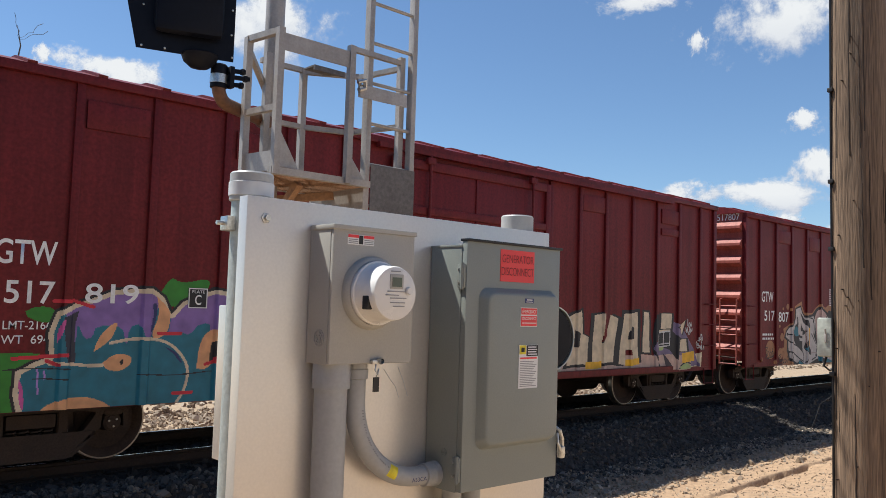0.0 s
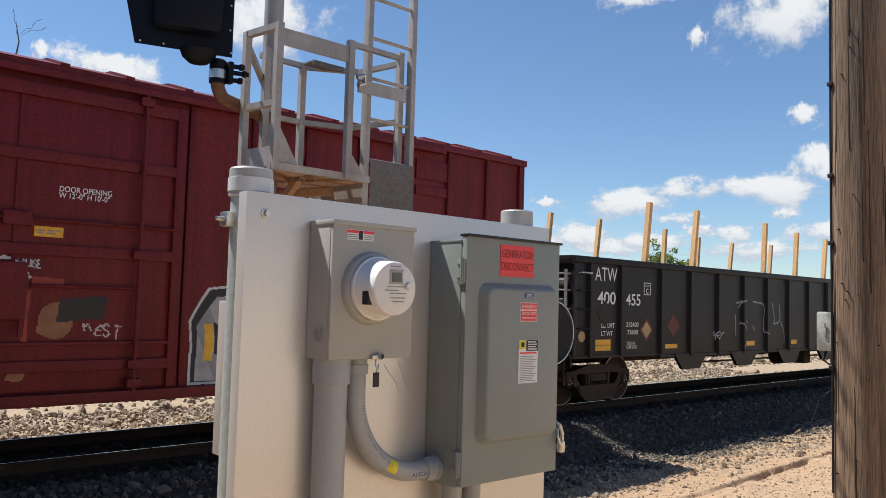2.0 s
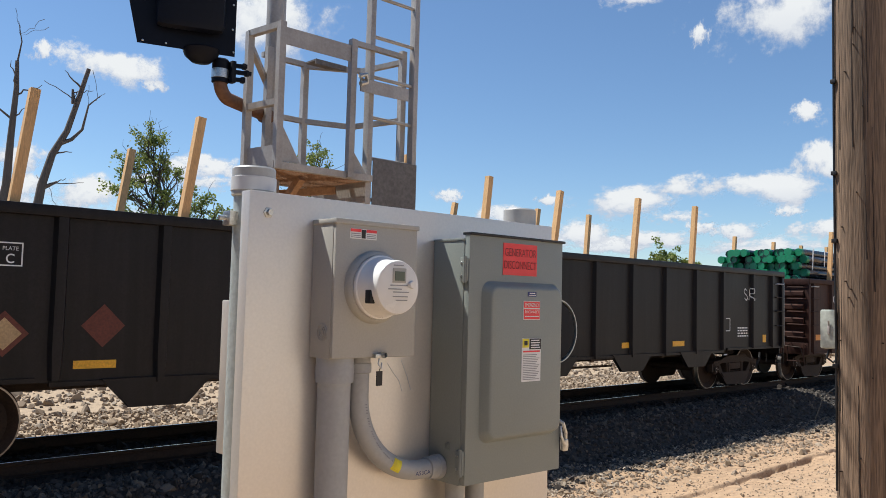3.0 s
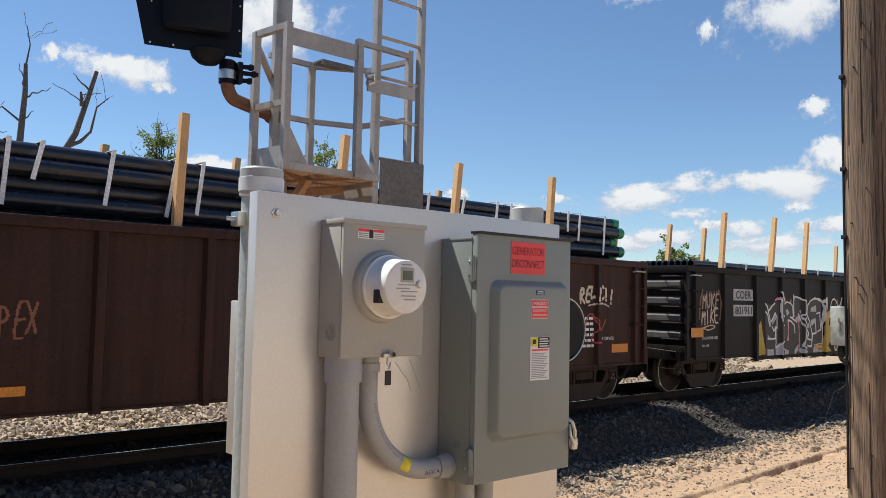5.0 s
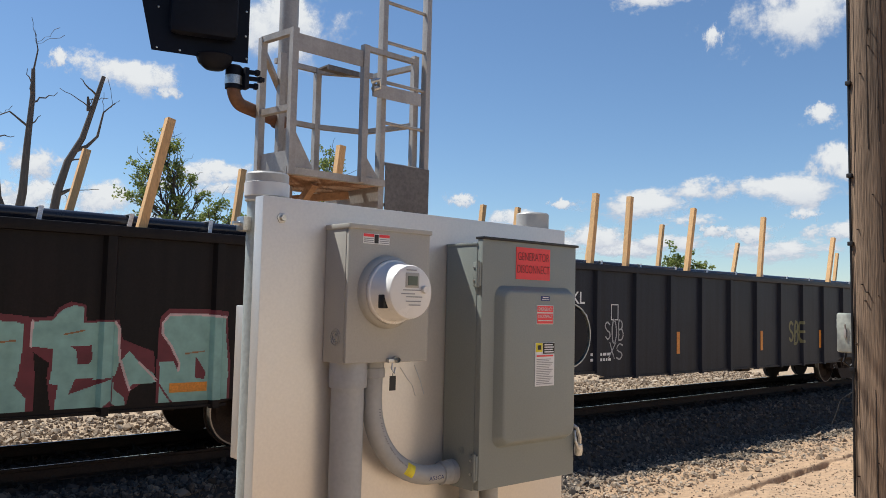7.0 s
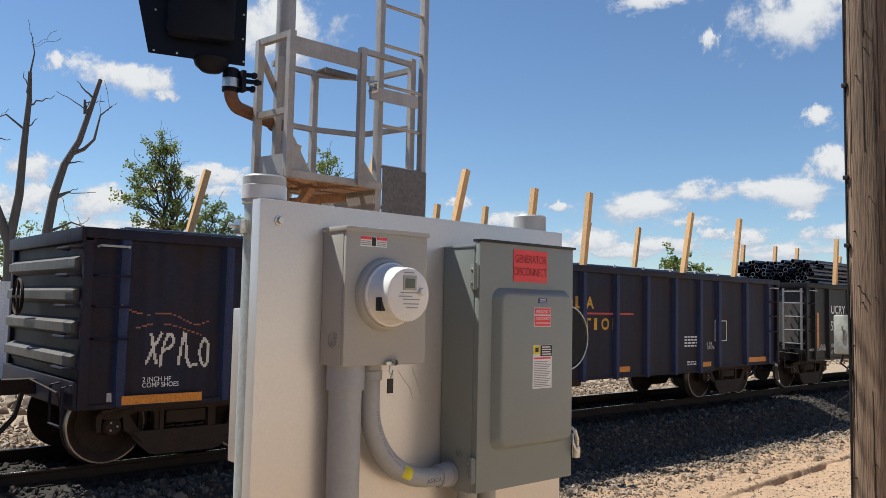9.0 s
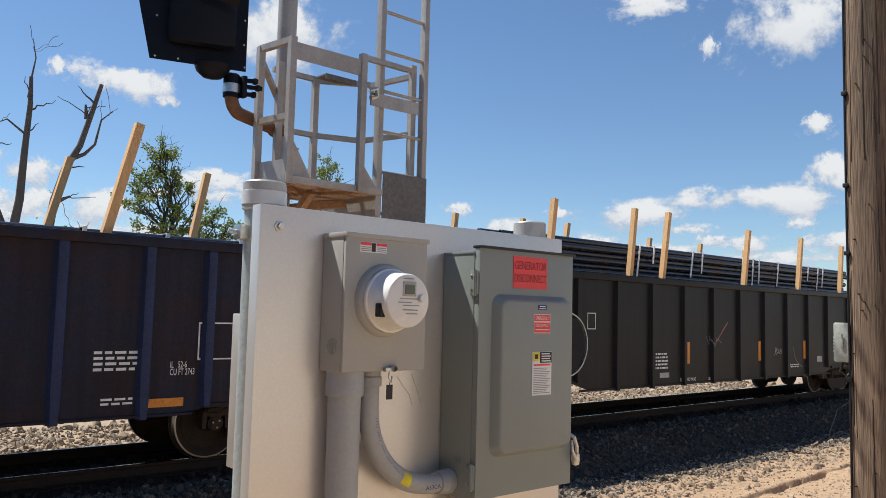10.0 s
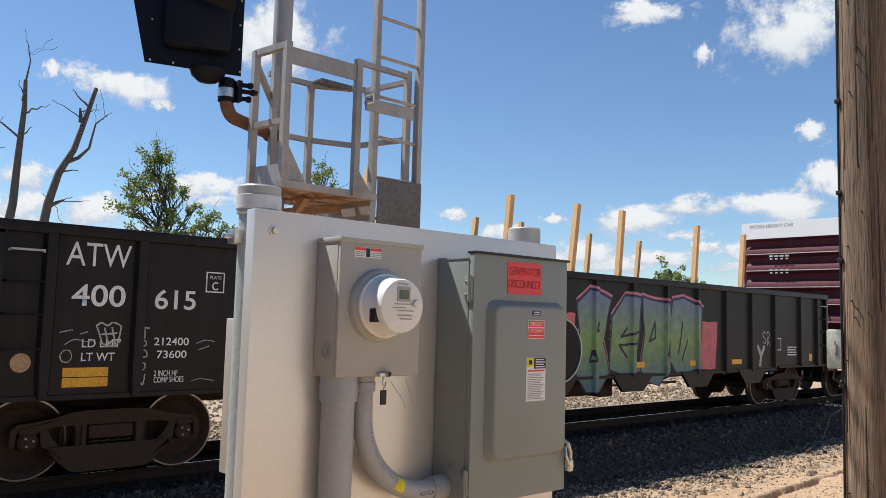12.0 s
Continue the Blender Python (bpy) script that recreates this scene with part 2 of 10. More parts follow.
# ---- mesh helpers ----
class Shape:
    """Collects boxes, tubes and prisms for one mesh."""

    def __init__(self):
        self.v, self.f, self.smooth = [], [], []

    def add(self, verts, faces, smooth=False):
        o = len(self.v)
        self.v += [tuple(p) for p in verts]
        self.f += [tuple(i + o for i in f) for f in faces]
        self.smooth += [smooth] * len(faces)
        return self

    def box(self, lo, hi, m=None, cut=0.0):
        """A box; cut bevels its edges."""
        if cut:
            bm = bmesh.new()
            bmesh.ops.create_cube(bm, size=1)
            for p in bm.verts:
                p.co = Vector([lo[i] if p.co[i] < 0 else hi[i] for i in range(3)])
            bmesh.ops.bevel(bm, geom=bm.edges[:], offset=cut, segments=2, affect="EDGES", profile=0.6)
            bm.verts.index_update()
            vs = [p.co.copy() for p in bm.verts]
            fs = [tuple(q.index for q in f.verts) for f in bm.faces]
            bm.free()
        else:
            vs = [Vector((x, y, z)) for z in (lo[2], hi[2]) for y in (lo[1], hi[1]) for x in (lo[0], hi[0])]
            fs = [(0, 2, 3, 1), (4, 5, 7, 6), (0, 1, 5, 4), (2, 6, 7, 3), (0, 4, 6, 2), (1, 3, 7, 5)]
        if m is not None:
            vs = [m @ p for p in vs]
        return self.add(vs, fs)

    def bar(self, a, b, w, h=None, up=(0, 0, 1)):
        """A square bar from a to b."""
        a, b = Vector(a), Vector(b)
        d = (b - a).normalized()
        u = Vector(up)
        if abs(d.dot(u)) > 0.95:
            u = Vector((0, 1, 0))
        s = d.cross(u).normalized() * (w / 2)
        t = s.cross(d).normalized() * ((h or w) / 2)
        vs = [p + i * s + j * t for p in (a, b) for i, j in ((-1, -1), (1, -1), (1, 1), (-1, 1))]
        return self.add(vs, [(0, 1, 2, 3), (7, 6, 5, 4), (0, 4, 5, 1), (1, 5, 6, 2), (2, 6, 7, 3), (3, 7, 4, 0)])

    def tube(self, pts, r, n=10, r_end=None, caps=True):
        """A round tube along points; r_end tapers it."""
        pts = [Vector(p) for p in pts]
        rings = []
        last = None
        for i, p in enumerate(pts):
            d = (pts[min(i + 1, len(pts) - 1)] - pts[max(i - 1, 0)]).normalized()
            if last is None:
                u = d.orthogonal().normalized()
            else:
                u = (last - d * last.dot(d)).normalized()
            last = u
            w = d.cross(u)
            k = i / max(len(pts) - 1, 1)
            rad = r if r_end is None else r + (r_end - r) * k
            rings.append([p + rad * (math.cos(2 * math.pi * j / n) * u + math.sin(2 * math.pi * j / n) * w) for j in range(n)])
        vs = [p for ring in rings for p in ring]
        fs = [(i * n + j, i * n + (j + 1) % n, (i + 1) * n + (j + 1) % n, (i + 1) * n + j) for i in range(len(pts) - 1) for j in range(n)]
        o = len(self.v)
        self.add(vs, fs, True)
        if caps:
            self.f += [tuple(o + j for j in reversed(range(n))), tuple(o + (len(pts) - 1) * n + j for j in range(n))]
            self.smooth += [False, False]
        return self

    def lathe(self, profile, center, axis="y", n=28):
        """Turns a profile of (radius, along) round an axis."""
        vs, fs = [], []
        for r, a in profile:
            for j in range(n):
                c, s = r * math.cos(2 * math.pi * j / n), r * math.sin(2 * math.pi * j / n)
                q = {"y": (c, a, s), "x": (a, c, s), "z": (c, s, a)}[axis]
                vs.append(Vector(center) + Vector(q))
        for i in range(len(profile) - 1):
            fs += [(i * n + j, i * n + (j + 1) % n, (i + 1) * n + (j + 1) % n, (i + 1) * n + j) for j in range(n)]
        return self.add(vs, fs, True)

    def prism(self, outline, y0, y1):
        """An outline in x and z, drawn out from y0 to y1."""
        n = len(outline)
        vs = [(x, y0, z) for x, z in outline] + [(x, y1, z) for x, z in outline]
        return self.add(vs, [tuple(range(n)), tuple(reversed(range(n, 2 * n)))] + [(i, i + n, (i + 1) % n + n, (i + 1) % n) for i in range(n)])

    def mesh(self, name, mat):
        me = bpy.data.meshes.new(name)
        me.from_pydata(self.v, [], self.f)
        me.polygons.foreach_set("use_smooth", self.smooth)
        me.materials.append(mat)
        bm = bmesh.new()
        bm.from_mesh(me)
        bmesh.ops.recalc_face_normals(bm, faces=bm.faces)
        bm.to_mesh(me)
        bm.free()
        me.set_sharp_from_angle(angle=radians(38))
        return me


def part(name, shape, mat, parent, label=""):
    me = shape.mesh(name, M[mat]) if isinstance(shape, Shape) else shape
    ob = new(name, me)
    ob.parent = parent
    return tagged(ob, label)


def thing(name, label, category, at=(0, 0, 0), group=""):
    ob = new(name)
    ob.empty_display_size = 0.2
    ob.location = at
    return tagged(ob, label, category, group)


def solo(name, shape, mat, label, category, group="", kind=""):
    ob = new(name, shape.mesh(name, M[mat]) if isinstance(shape, Shape) else shape)
    return tagged(ob, label, category, group, kind)


_font = bpy.data.curves.new("lettering", "FONT")


def letters(text, x0, z0, width, height, y, mat, name="lettering", spacing=1.0, heavy=0.0):
    """A flat mesh of words on a plane that faces -y, fitted into width and height from its lower left corner."""
    c = _font.copy()
    c.body, c.space_character, c.offset = text, spacing, heavy
    c.space_line = 0.8
    tmp = bpy.data.objects.new("tmp", c)
    scene.collection.objects.link(tmp)
    me = bpy.data.meshes.new_from_object(tmp.evaluated_get(bpy.context.evaluated_depsgraph_get()))
    bpy.data.objects.remove(tmp)
    bpy.data.curves.remove(c)
    co = np.empty(len(me.vertices) * 3)
    me.vertices.foreach_get("co", co)
    co = co.reshape(-1, 3)
    lo, hi = co.min(0), co.max(0)
    out = np.empty_like(co)
    out[:, 0] = x0 + (co[:, 0] - lo[0]) / (hi[0] - lo[0]) * width
    out[:, 1] = y
    out[:, 2] = z0 + (co[:, 1] - lo[1]) / (hi[1] - lo[1]) * height
    me.vertices.foreach_set("co", out.ravel())
    me.materials.clear()
    me.materials.append(M[mat])
    me.name = name
    return me


def plate(x0, z0, x1, z1, y, depth=0.003):
    return Shape().box((x0, y, z0), (x1, y + depth, z1))


# ---- ground ----
TRACK_Y = 10.64
PROFILE = [(-60, 0.15), (1.5, 0.12), (3.5, -0.18), (6.2, -0.58), (8.0, -0.60), (8.75, -0.22), (9.25, -0.18), (12.0, -0.18), (12.5, -0.22), (13.4, -0.55), (16, -0.5), (30, -0.3), (3000, -0.3)]


def ground_z(x, y):
    z = np.interp(y, [p[0] for p in PROFILE], [p[1] for p in PROFILE])
    ledge = 5.57 + 0.066 * (x - 9.3) + 0.05 * np.sin(x * 1.7) + 0.03 * np.sin(x * 4.7 + 1) + 0.018 * np.sin(x * 13)
    gap = np.clip(1.2 * np.sin(x * 1.5 + 2.2) + 0.7 * np.sin(x * 4.3) + 0.9, 0.4, 1) * ((y < 7) & (y > 4.4))
    z = z - 0.08 * gap / (1 + np.exp(np.clip((y - ledge) / 0.008, -30, 30))) * np.clip((y - 4.4) / 0.9, 0, 1)
    z = z - 0.08 * np.exp(-((y - ledge + 0.03) / 0.026) ** 2) * gap
    bumps = 0.018 * np.sin(x * 1.7 + 0.6 * y) * np.sin(y * 2.3 - 0.4 * x) + 0.01 * np.sin(x * 5.1 + y * 3.3) + 0.006 * np.sin(11 * y + 4 * x) * np.sin(9 * x)
    return z + bumps * ((y < 8.2) | (y > 12.6)) * (np.abs(x) < 90)


def make_ground():
    xs = np.concatenate([[-3000, -800, -200, -60, -20, -8, -3], np.arange(0, 26, 0.1), np.arange(26, 60, 1.0), [70, 90, 140, 300, 900, 3000]])
    ys = np.concatenate([[-3000, -500, -60, -20, -8, -3, 0, 1.5, 2.5], np.arange(3, 4.9, 0.05), np.arange(4.9, 6.6, 0.018), np.arange(6.6, 9.4, 0.05), np.arange(9.4, 12.6, 0.4), np.arange(12.6, 17, 0.1), np.arange(17, 40, 1.0), [50, 80, 150, 400, 1200, 3000]])
    gx, gy = np.meshgrid(xs, ys)
    gz = ground_z(gx, gy)
    nx, ny = len(xs), len(ys)
    idx = np.arange(nx * ny).reshape(ny, nx)
    f = np.stack([idx[:-1, :-1], idx[:-1, 1:], idx[1:, 1:], idx[1:, :-1]], -1).reshape(-1, 4)
    me = bpy.data.meshes.new("ground")
    me.from_pydata(np.stack([gx, gy, gz], -1).reshape(-1, 3).tolist(), [], f.tolist())
    me.polygons.foreach_set("use_smooth", [True] * len(me.polygons))
    m = bpy.data.materials.new("dirt_and_gravel")
    m.use_nodes = True
    n, l = m.node_tree.nodes, m.node_tree.links
    b = n["Principled BSDF"]
    tc = n.new("ShaderNodeTexCoord")
    sep = n.new("ShaderNodeSeparateXYZ")
    l.new(tc.outputs["Object"], sep.inputs[0])
    wob = n.new("ShaderNodeTexNoise")
    wob.inputs["Scale"].default_value, wob.inputs["Detail"].default_value = 1.2, 8
    l.new(tc.outputs["Object"], wob.inputs["Vector"])
    add = n.new("ShaderNodeMath")
    add.operation = "MULTIPLY_ADD"
    l.new(wob.outputs["Fac"], add.inputs[0])
    add.inputs[1].default_value = 1.6
    l.new(sep.outputs["Y"], add.inputs[2])
    band = n.new("ShaderNodeValToRGB")
    cr = band.color_ramp
    cr.elements[0].position, cr.elements[0].color = 0.0, (0.41, 0.285, 0.18, 1)
    cr.elements[1].position, cr.elements[1].color = 1.0, (0.42, 0.30, 0.19, 1)
    # The near-black stops, 0.70 to 0.915, paint the train's shade between the rails.
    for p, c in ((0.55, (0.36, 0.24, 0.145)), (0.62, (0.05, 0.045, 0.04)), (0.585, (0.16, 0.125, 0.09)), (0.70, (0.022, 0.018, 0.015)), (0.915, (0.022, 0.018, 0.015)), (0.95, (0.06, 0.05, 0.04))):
        e = cr.elements.new(p)
        e.color = (*c, 1)
    nrm = n.new("ShaderNodeMapRange")
    nrm.inputs["From Min"].default_value, nrm.inputs["From Max"].default_value = 0.0, 14.0
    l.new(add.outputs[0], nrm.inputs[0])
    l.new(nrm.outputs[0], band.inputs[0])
    far = n.new("ShaderNodeMapRange")
    far.inputs["From Min"].default_value, far.inputs["From Max"].default_value = 13.6, 15.2
    l.new(add.outputs[0], far.inputs[0])
    grey = n.new("ShaderNodeMixRGB")
    grey.inputs[2].default_value = (0.34, 0.255, 0.17, 1)
    l.new(far.outputs[0], grey.inputs[0])
    l.new(band.outputs[0], grey.inputs[1])
    fine = n.new("ShaderNodeTexNoise")
    fine.inputs["Scale"].default_value, fine.inputs["Detail"].default_value, fine.inputs["Roughness"].default_value = 9, 10, 0.7
    l.new(tc.outputs["Object"], fine.inputs["Vector"])
    mr = n.new("ShaderNodeMapRange")
    mr.inputs["From Min"].default_value, mr.inputs["From Max"].default_value = 0.3, 0.7
    mr.inputs["To Min"].default_value, mr.inputs["To Max"].default_value = 0.68, 1.25
    l.new(fine.outputs["Fac"], mr.inputs[0])
    sc = n.new("ShaderNodeVectorMath")
    sc.operation = "SCALE"
    l.new(grey.outputs[0], sc.inputs[0])
    l.new(mr.outputs[0], sc.inputs["Scale"])
    l.new(sc.outputs[0], b.inputs["Base Color"])
    b.inputs["Roughness"].default_value = 0.95
    bp = n.new("ShaderNodeBump")
    bp.inputs["Strength"].default_value, bp.inputs["Distance"].default_value = 0.7, 0.03
    l.new(fine.outputs["Fac"], bp.inputs["Height"])
    l.new(bp.outputs[0], b.inputs["Normal"])
    me.materials.append(m)
    return tagged(new("ground", me), "tan dirt ground with grey ballast beside the track", "ground", kind="structure")


def stones(name, x0, x1, y0, y1, count, size, mat, label, seed, lift=0.2, power=2.0):
    """Angular stones strewn over a strip of the ground, joined into one mesh."""
    rng = np.random.default_rng(seed)
    base = np.array([(1, 0, 0), (-1, 0, 0), (0, 1, 0), (0, -1, 0), (0, 0, 1), (0, 0, -1), (.6, .6, .6), (-.6, .6, -.5), (.6, -.6, -.5), (-.6, -.6, .6)], float)
    hull = bmesh.new()
    for p in base:
        hull.verts.new(p)
    bmesh.ops.convex_hull(hull, input=hull.verts[:])
    hull.verts.index_update()
    tri = np.array([[q.index for q in f.verts] for f in hull.faces])
    hull.free()
    x = x0 + (x1 - x0) * rng.random(count) ** power
    y = rng.uniform(y0, y1, count)
    s = size * rng.lognormal(0, 0.38, count)
    z = ground_z(x, y) + s * lift
    ang = rng.uniform(0, 6.28, (count, 3))
    v = base[None] * (s[:, None] * rng.uniform(0.65, 1.25, (count, 3)))[:, None, :]
    v = v * rng.uniform(0.75, 1.2, (count, len(base), 1))
    c, sn = np.cos(ang), np.sin(ang)
    for k, (i, j) in enumerate(((0, 1), (1, 2), (0, 2))):
        a, b = v[..., i].copy(), v[..., j].copy()
        v[..., i] = a * c[:, k:k + 1] - b * sn[:, k:k + 1]
        v[..., j] = a * sn[:, k:k + 1] + b * c[:, k:k + 1]
    v += np.stack([x, y, z], -1)[:, None]
    f = (tri[None] + (np.arange(count) * len(base))[:, None, None]).reshape(-1, 3)
    me = bpy.data.meshes.new(name)
    me.from_pydata(v.reshape(-1, 3).tolist(), [], f.tolist())
    me.materials.append(M[mat])
    return tagged(new(name, me), label, "gravel", kind="stuff")


make_ground()
stones("ballast", 0.0, 40, 7.85, 9.3, 26000, 0.024, "ballast", "loose grey angular ballast stones beside the rail", 1)
stones("ballast", 0.0, 40, 9.25, 12.1, 9000, 0.030, "ballast_shade", "dark ballast between the ties, train shade in its colour", 2, power=1.5)
stones("far_ballast", -1.0, 30, 12.1, 16.5, 18000, 0.034, "pebble", "pale tan and grey stones beyond the track", 3, power=1.3)
stones("far_ballast", -4.0, 45, 16.3, 34, 16000, 0.055, "pebble", "pale tan stones on the open ground", 8, power=1.2)
stones("rubble", 4.0, 32, 6.35, 7.95, 11000, 0.018, "pebble", "pale rubble at the foot of the ballast", 4, power=1.7)
stones("ballast", 3.0, 32, 7.0, 8.2, 4500, 0.024, "ballast", "scattered grey stones at the foot of the ballast", 5, power=1.7)
stones("rubble", 5.0, 30, 2.8, 6.4, 9000, 0.010, "pebble", "small pale pebbles on the dirt", 6, power=1.6)
stones("rubble", 7.0, 24, 5.9, 7.0, 120, 0.038, "pebble", "larger pale rocks lying on the dirt", 7, power=1.2)


# ---- track ----
def make_track():
    tr = thing("railroad_track", "steel rails on dark creosoted wooden ties", "railway track", (0, TRACK_Y, 0))
    for side in (-1, 1):
        y = side * 0.7525
        sec = [(-0.075, -0.172), (0.075, -0.172), (0.07, -0.158), (0.012, -0.14), (0.01, -0.05), (0.034, -0.036), (0.036, -0.012), (0.030, -0.0045), (-0.030, -0.0045), (-0.036, -0.012), (-0.034, -0.036), (-0.01, -0.05), (-0.012, -0.14), (-0.07, -0.158)]
        s = Shape()
        n = len(sec)
        s.add([(-80, y + a, b) for a, b in sec] + [(700, y + a, b) for a, b in sec], [tuple(range(n)), tuple(range(n, 2 * n))] + [(i, i + n, (i + 1) % n + n, (i + 1) % n) for i in range(n)])
        r = part("rail", s, "rail", tr, "rust-brown steel rail")
        h = Shape()
        h.add([(x, y + a, b) for x in (-80, 700) for a, b in ((-0.020, -0.004), (-0.014, 0.0), (0.014, 0.0), (0.020, -0.004))], [(0, 1, 5, 4), (1, 2, 6, 5), (2, 3, 7, 6)])
        part("rail_head", h, "railhead", r, "polished running surface")
    tie = Shape().box((-0.115, -1.3, -0.36), (0.115, 1.3, -0.176), cut=0.012).mesh("tie", M["tie"])
    rng = random.Random(5)
    for i in range(170):
        ob = part("tie", tie, "tie", tr)
        ob.location = (-8 + 0.51 * i, rng.uniform(-0.05, 0.05), rng.uniform(-0.012, 0.004))
        ob.rotation_euler.z = rng.uniform(-0.02, 0.02)
    clip = Shape().box((-0.09, -0.13, -0.176), (0.09, 0.13, -0.160)).mesh("tie_plate", M["rail"])
    for i in range(60):
        for side in (-1, 1):
            ob = part("tie_plate", clip, "rail", tr)
            ob.location = (-8 + 0.51 * i, side * 0.7525, 0.0)
    return tr


make_track()


# ---- meter stand ----
BF = 1.89  # front of the board


def make_board():
    t = thing("equipment_board", "satin aluminium sheet bolted between two capped steel posts", "panel board")
    part("board", Shape().box((1.017, BF, 0.25), (2.243, BF + 0.045, 2.224), cut=0.004), "board", t)
    for x, z in ((1.074, 2.168), (1.074, 0.6), (2.18, 0.6)):
        b = part("bolt", Shape().lathe([(0.0, -0.014), (0.0085, -0.014), (0.009, -0.004), (0.015, -0.003), (0.015, 0.0)], (x, BF, z), n=6), "chrome", t, "zinc bolt with washer")
    for x, top in ((1.086, 2.30), (2.185, 2.288)):
        y = BF + 0.108
        p = part("post", Shape().tube([(x, y, -0.3), (x, y, top - 0.07)], 0.053, 24), "galv", t, "galvanised steel pipe post")
        part("post_cap", Shape().lathe([(0.0, top), (0.056, top), (0.060, top - 0.005), (0.060, top - 0.078), (0.054, top - 0.082)], (x, y, 0), "z", 32), "pvc", p, "grey plastic pipe cap")
        if x < 2:
            part("cap_band", Shape().lathe([(0.0605, top - 0.028), (0.0625, top - 0.029), (0.0625, top - 0.066), (0.0605, top - 0.067)], (x, y, 0), "z", 32), "pvc_white", p, "pale plastic band")
        cl = Shape().box((x - 0.075, y - 0.012, top - 0.165), (x - 0.04, y + 0.03, top - 0.125), cut=0.004)
        cl.tube([(x - 0.095, y + 0.01, top - 0.145), (x + 0.06, y + 0.01, top - 0.145)], 0.006, 8)
        cl.box((x - 0.04, BF + 0.045, top - 0.17), (x + 0.05, y - 0.05, top - 0.12))
        part("pipe_clamp", cl, "chrome", p, "zinc strut clamp")
    for pts in ([(1.493, 1.754), (1.52, 1.721), (1.54, 1.70), (1.554, 1.666)], [(1.547, 1.760), (1.571, 1.713), (1.588, 1.669)]):
        part("curved_line", Shape().tube([(x, BF - 0.0008, z) for x, z in pts], 0.0012, 4), "pvc_white", t, "thin pale curved line")
    part("rear_panel", Shape().box((1.062, BF + 0.17, 1.50), (1.6, BF + 0.22, 1.93), cut=0.004), "board", t, "beige backing panel")
    bell = part("rear_bell", Shape().lathe([(0.0, 0.0), (0.118, 0.0), (0.128, 0.012), (0.128, 0.03), (0.0, 0.035)], (2.53, 2.10, 1.83), n=40).box((2.22, 2.11, 1.80), (2.53, 2.14, 1.86)), "signal", t, "dark round disc on a bracket behind the board")
    part("rim", Shape().lathe([(0.126, -0.004), (0.131, -0.004), (0.131, 0.034), (0.126, 0.034)], (2.53, 2.10, 1.83), n=40), "galv", bell, "pale thin rim")
    return t


make_board()


def knockout(s, y, z, x, r):
    for k in (1.0, 0.66, 0.36):
        s.lathe([(r * k, 0), (r * k, -0.0022), (r * k - 0.0025, -0.0022), (r * k - 0.0025, 0)], (x, y, z), "x", 24)


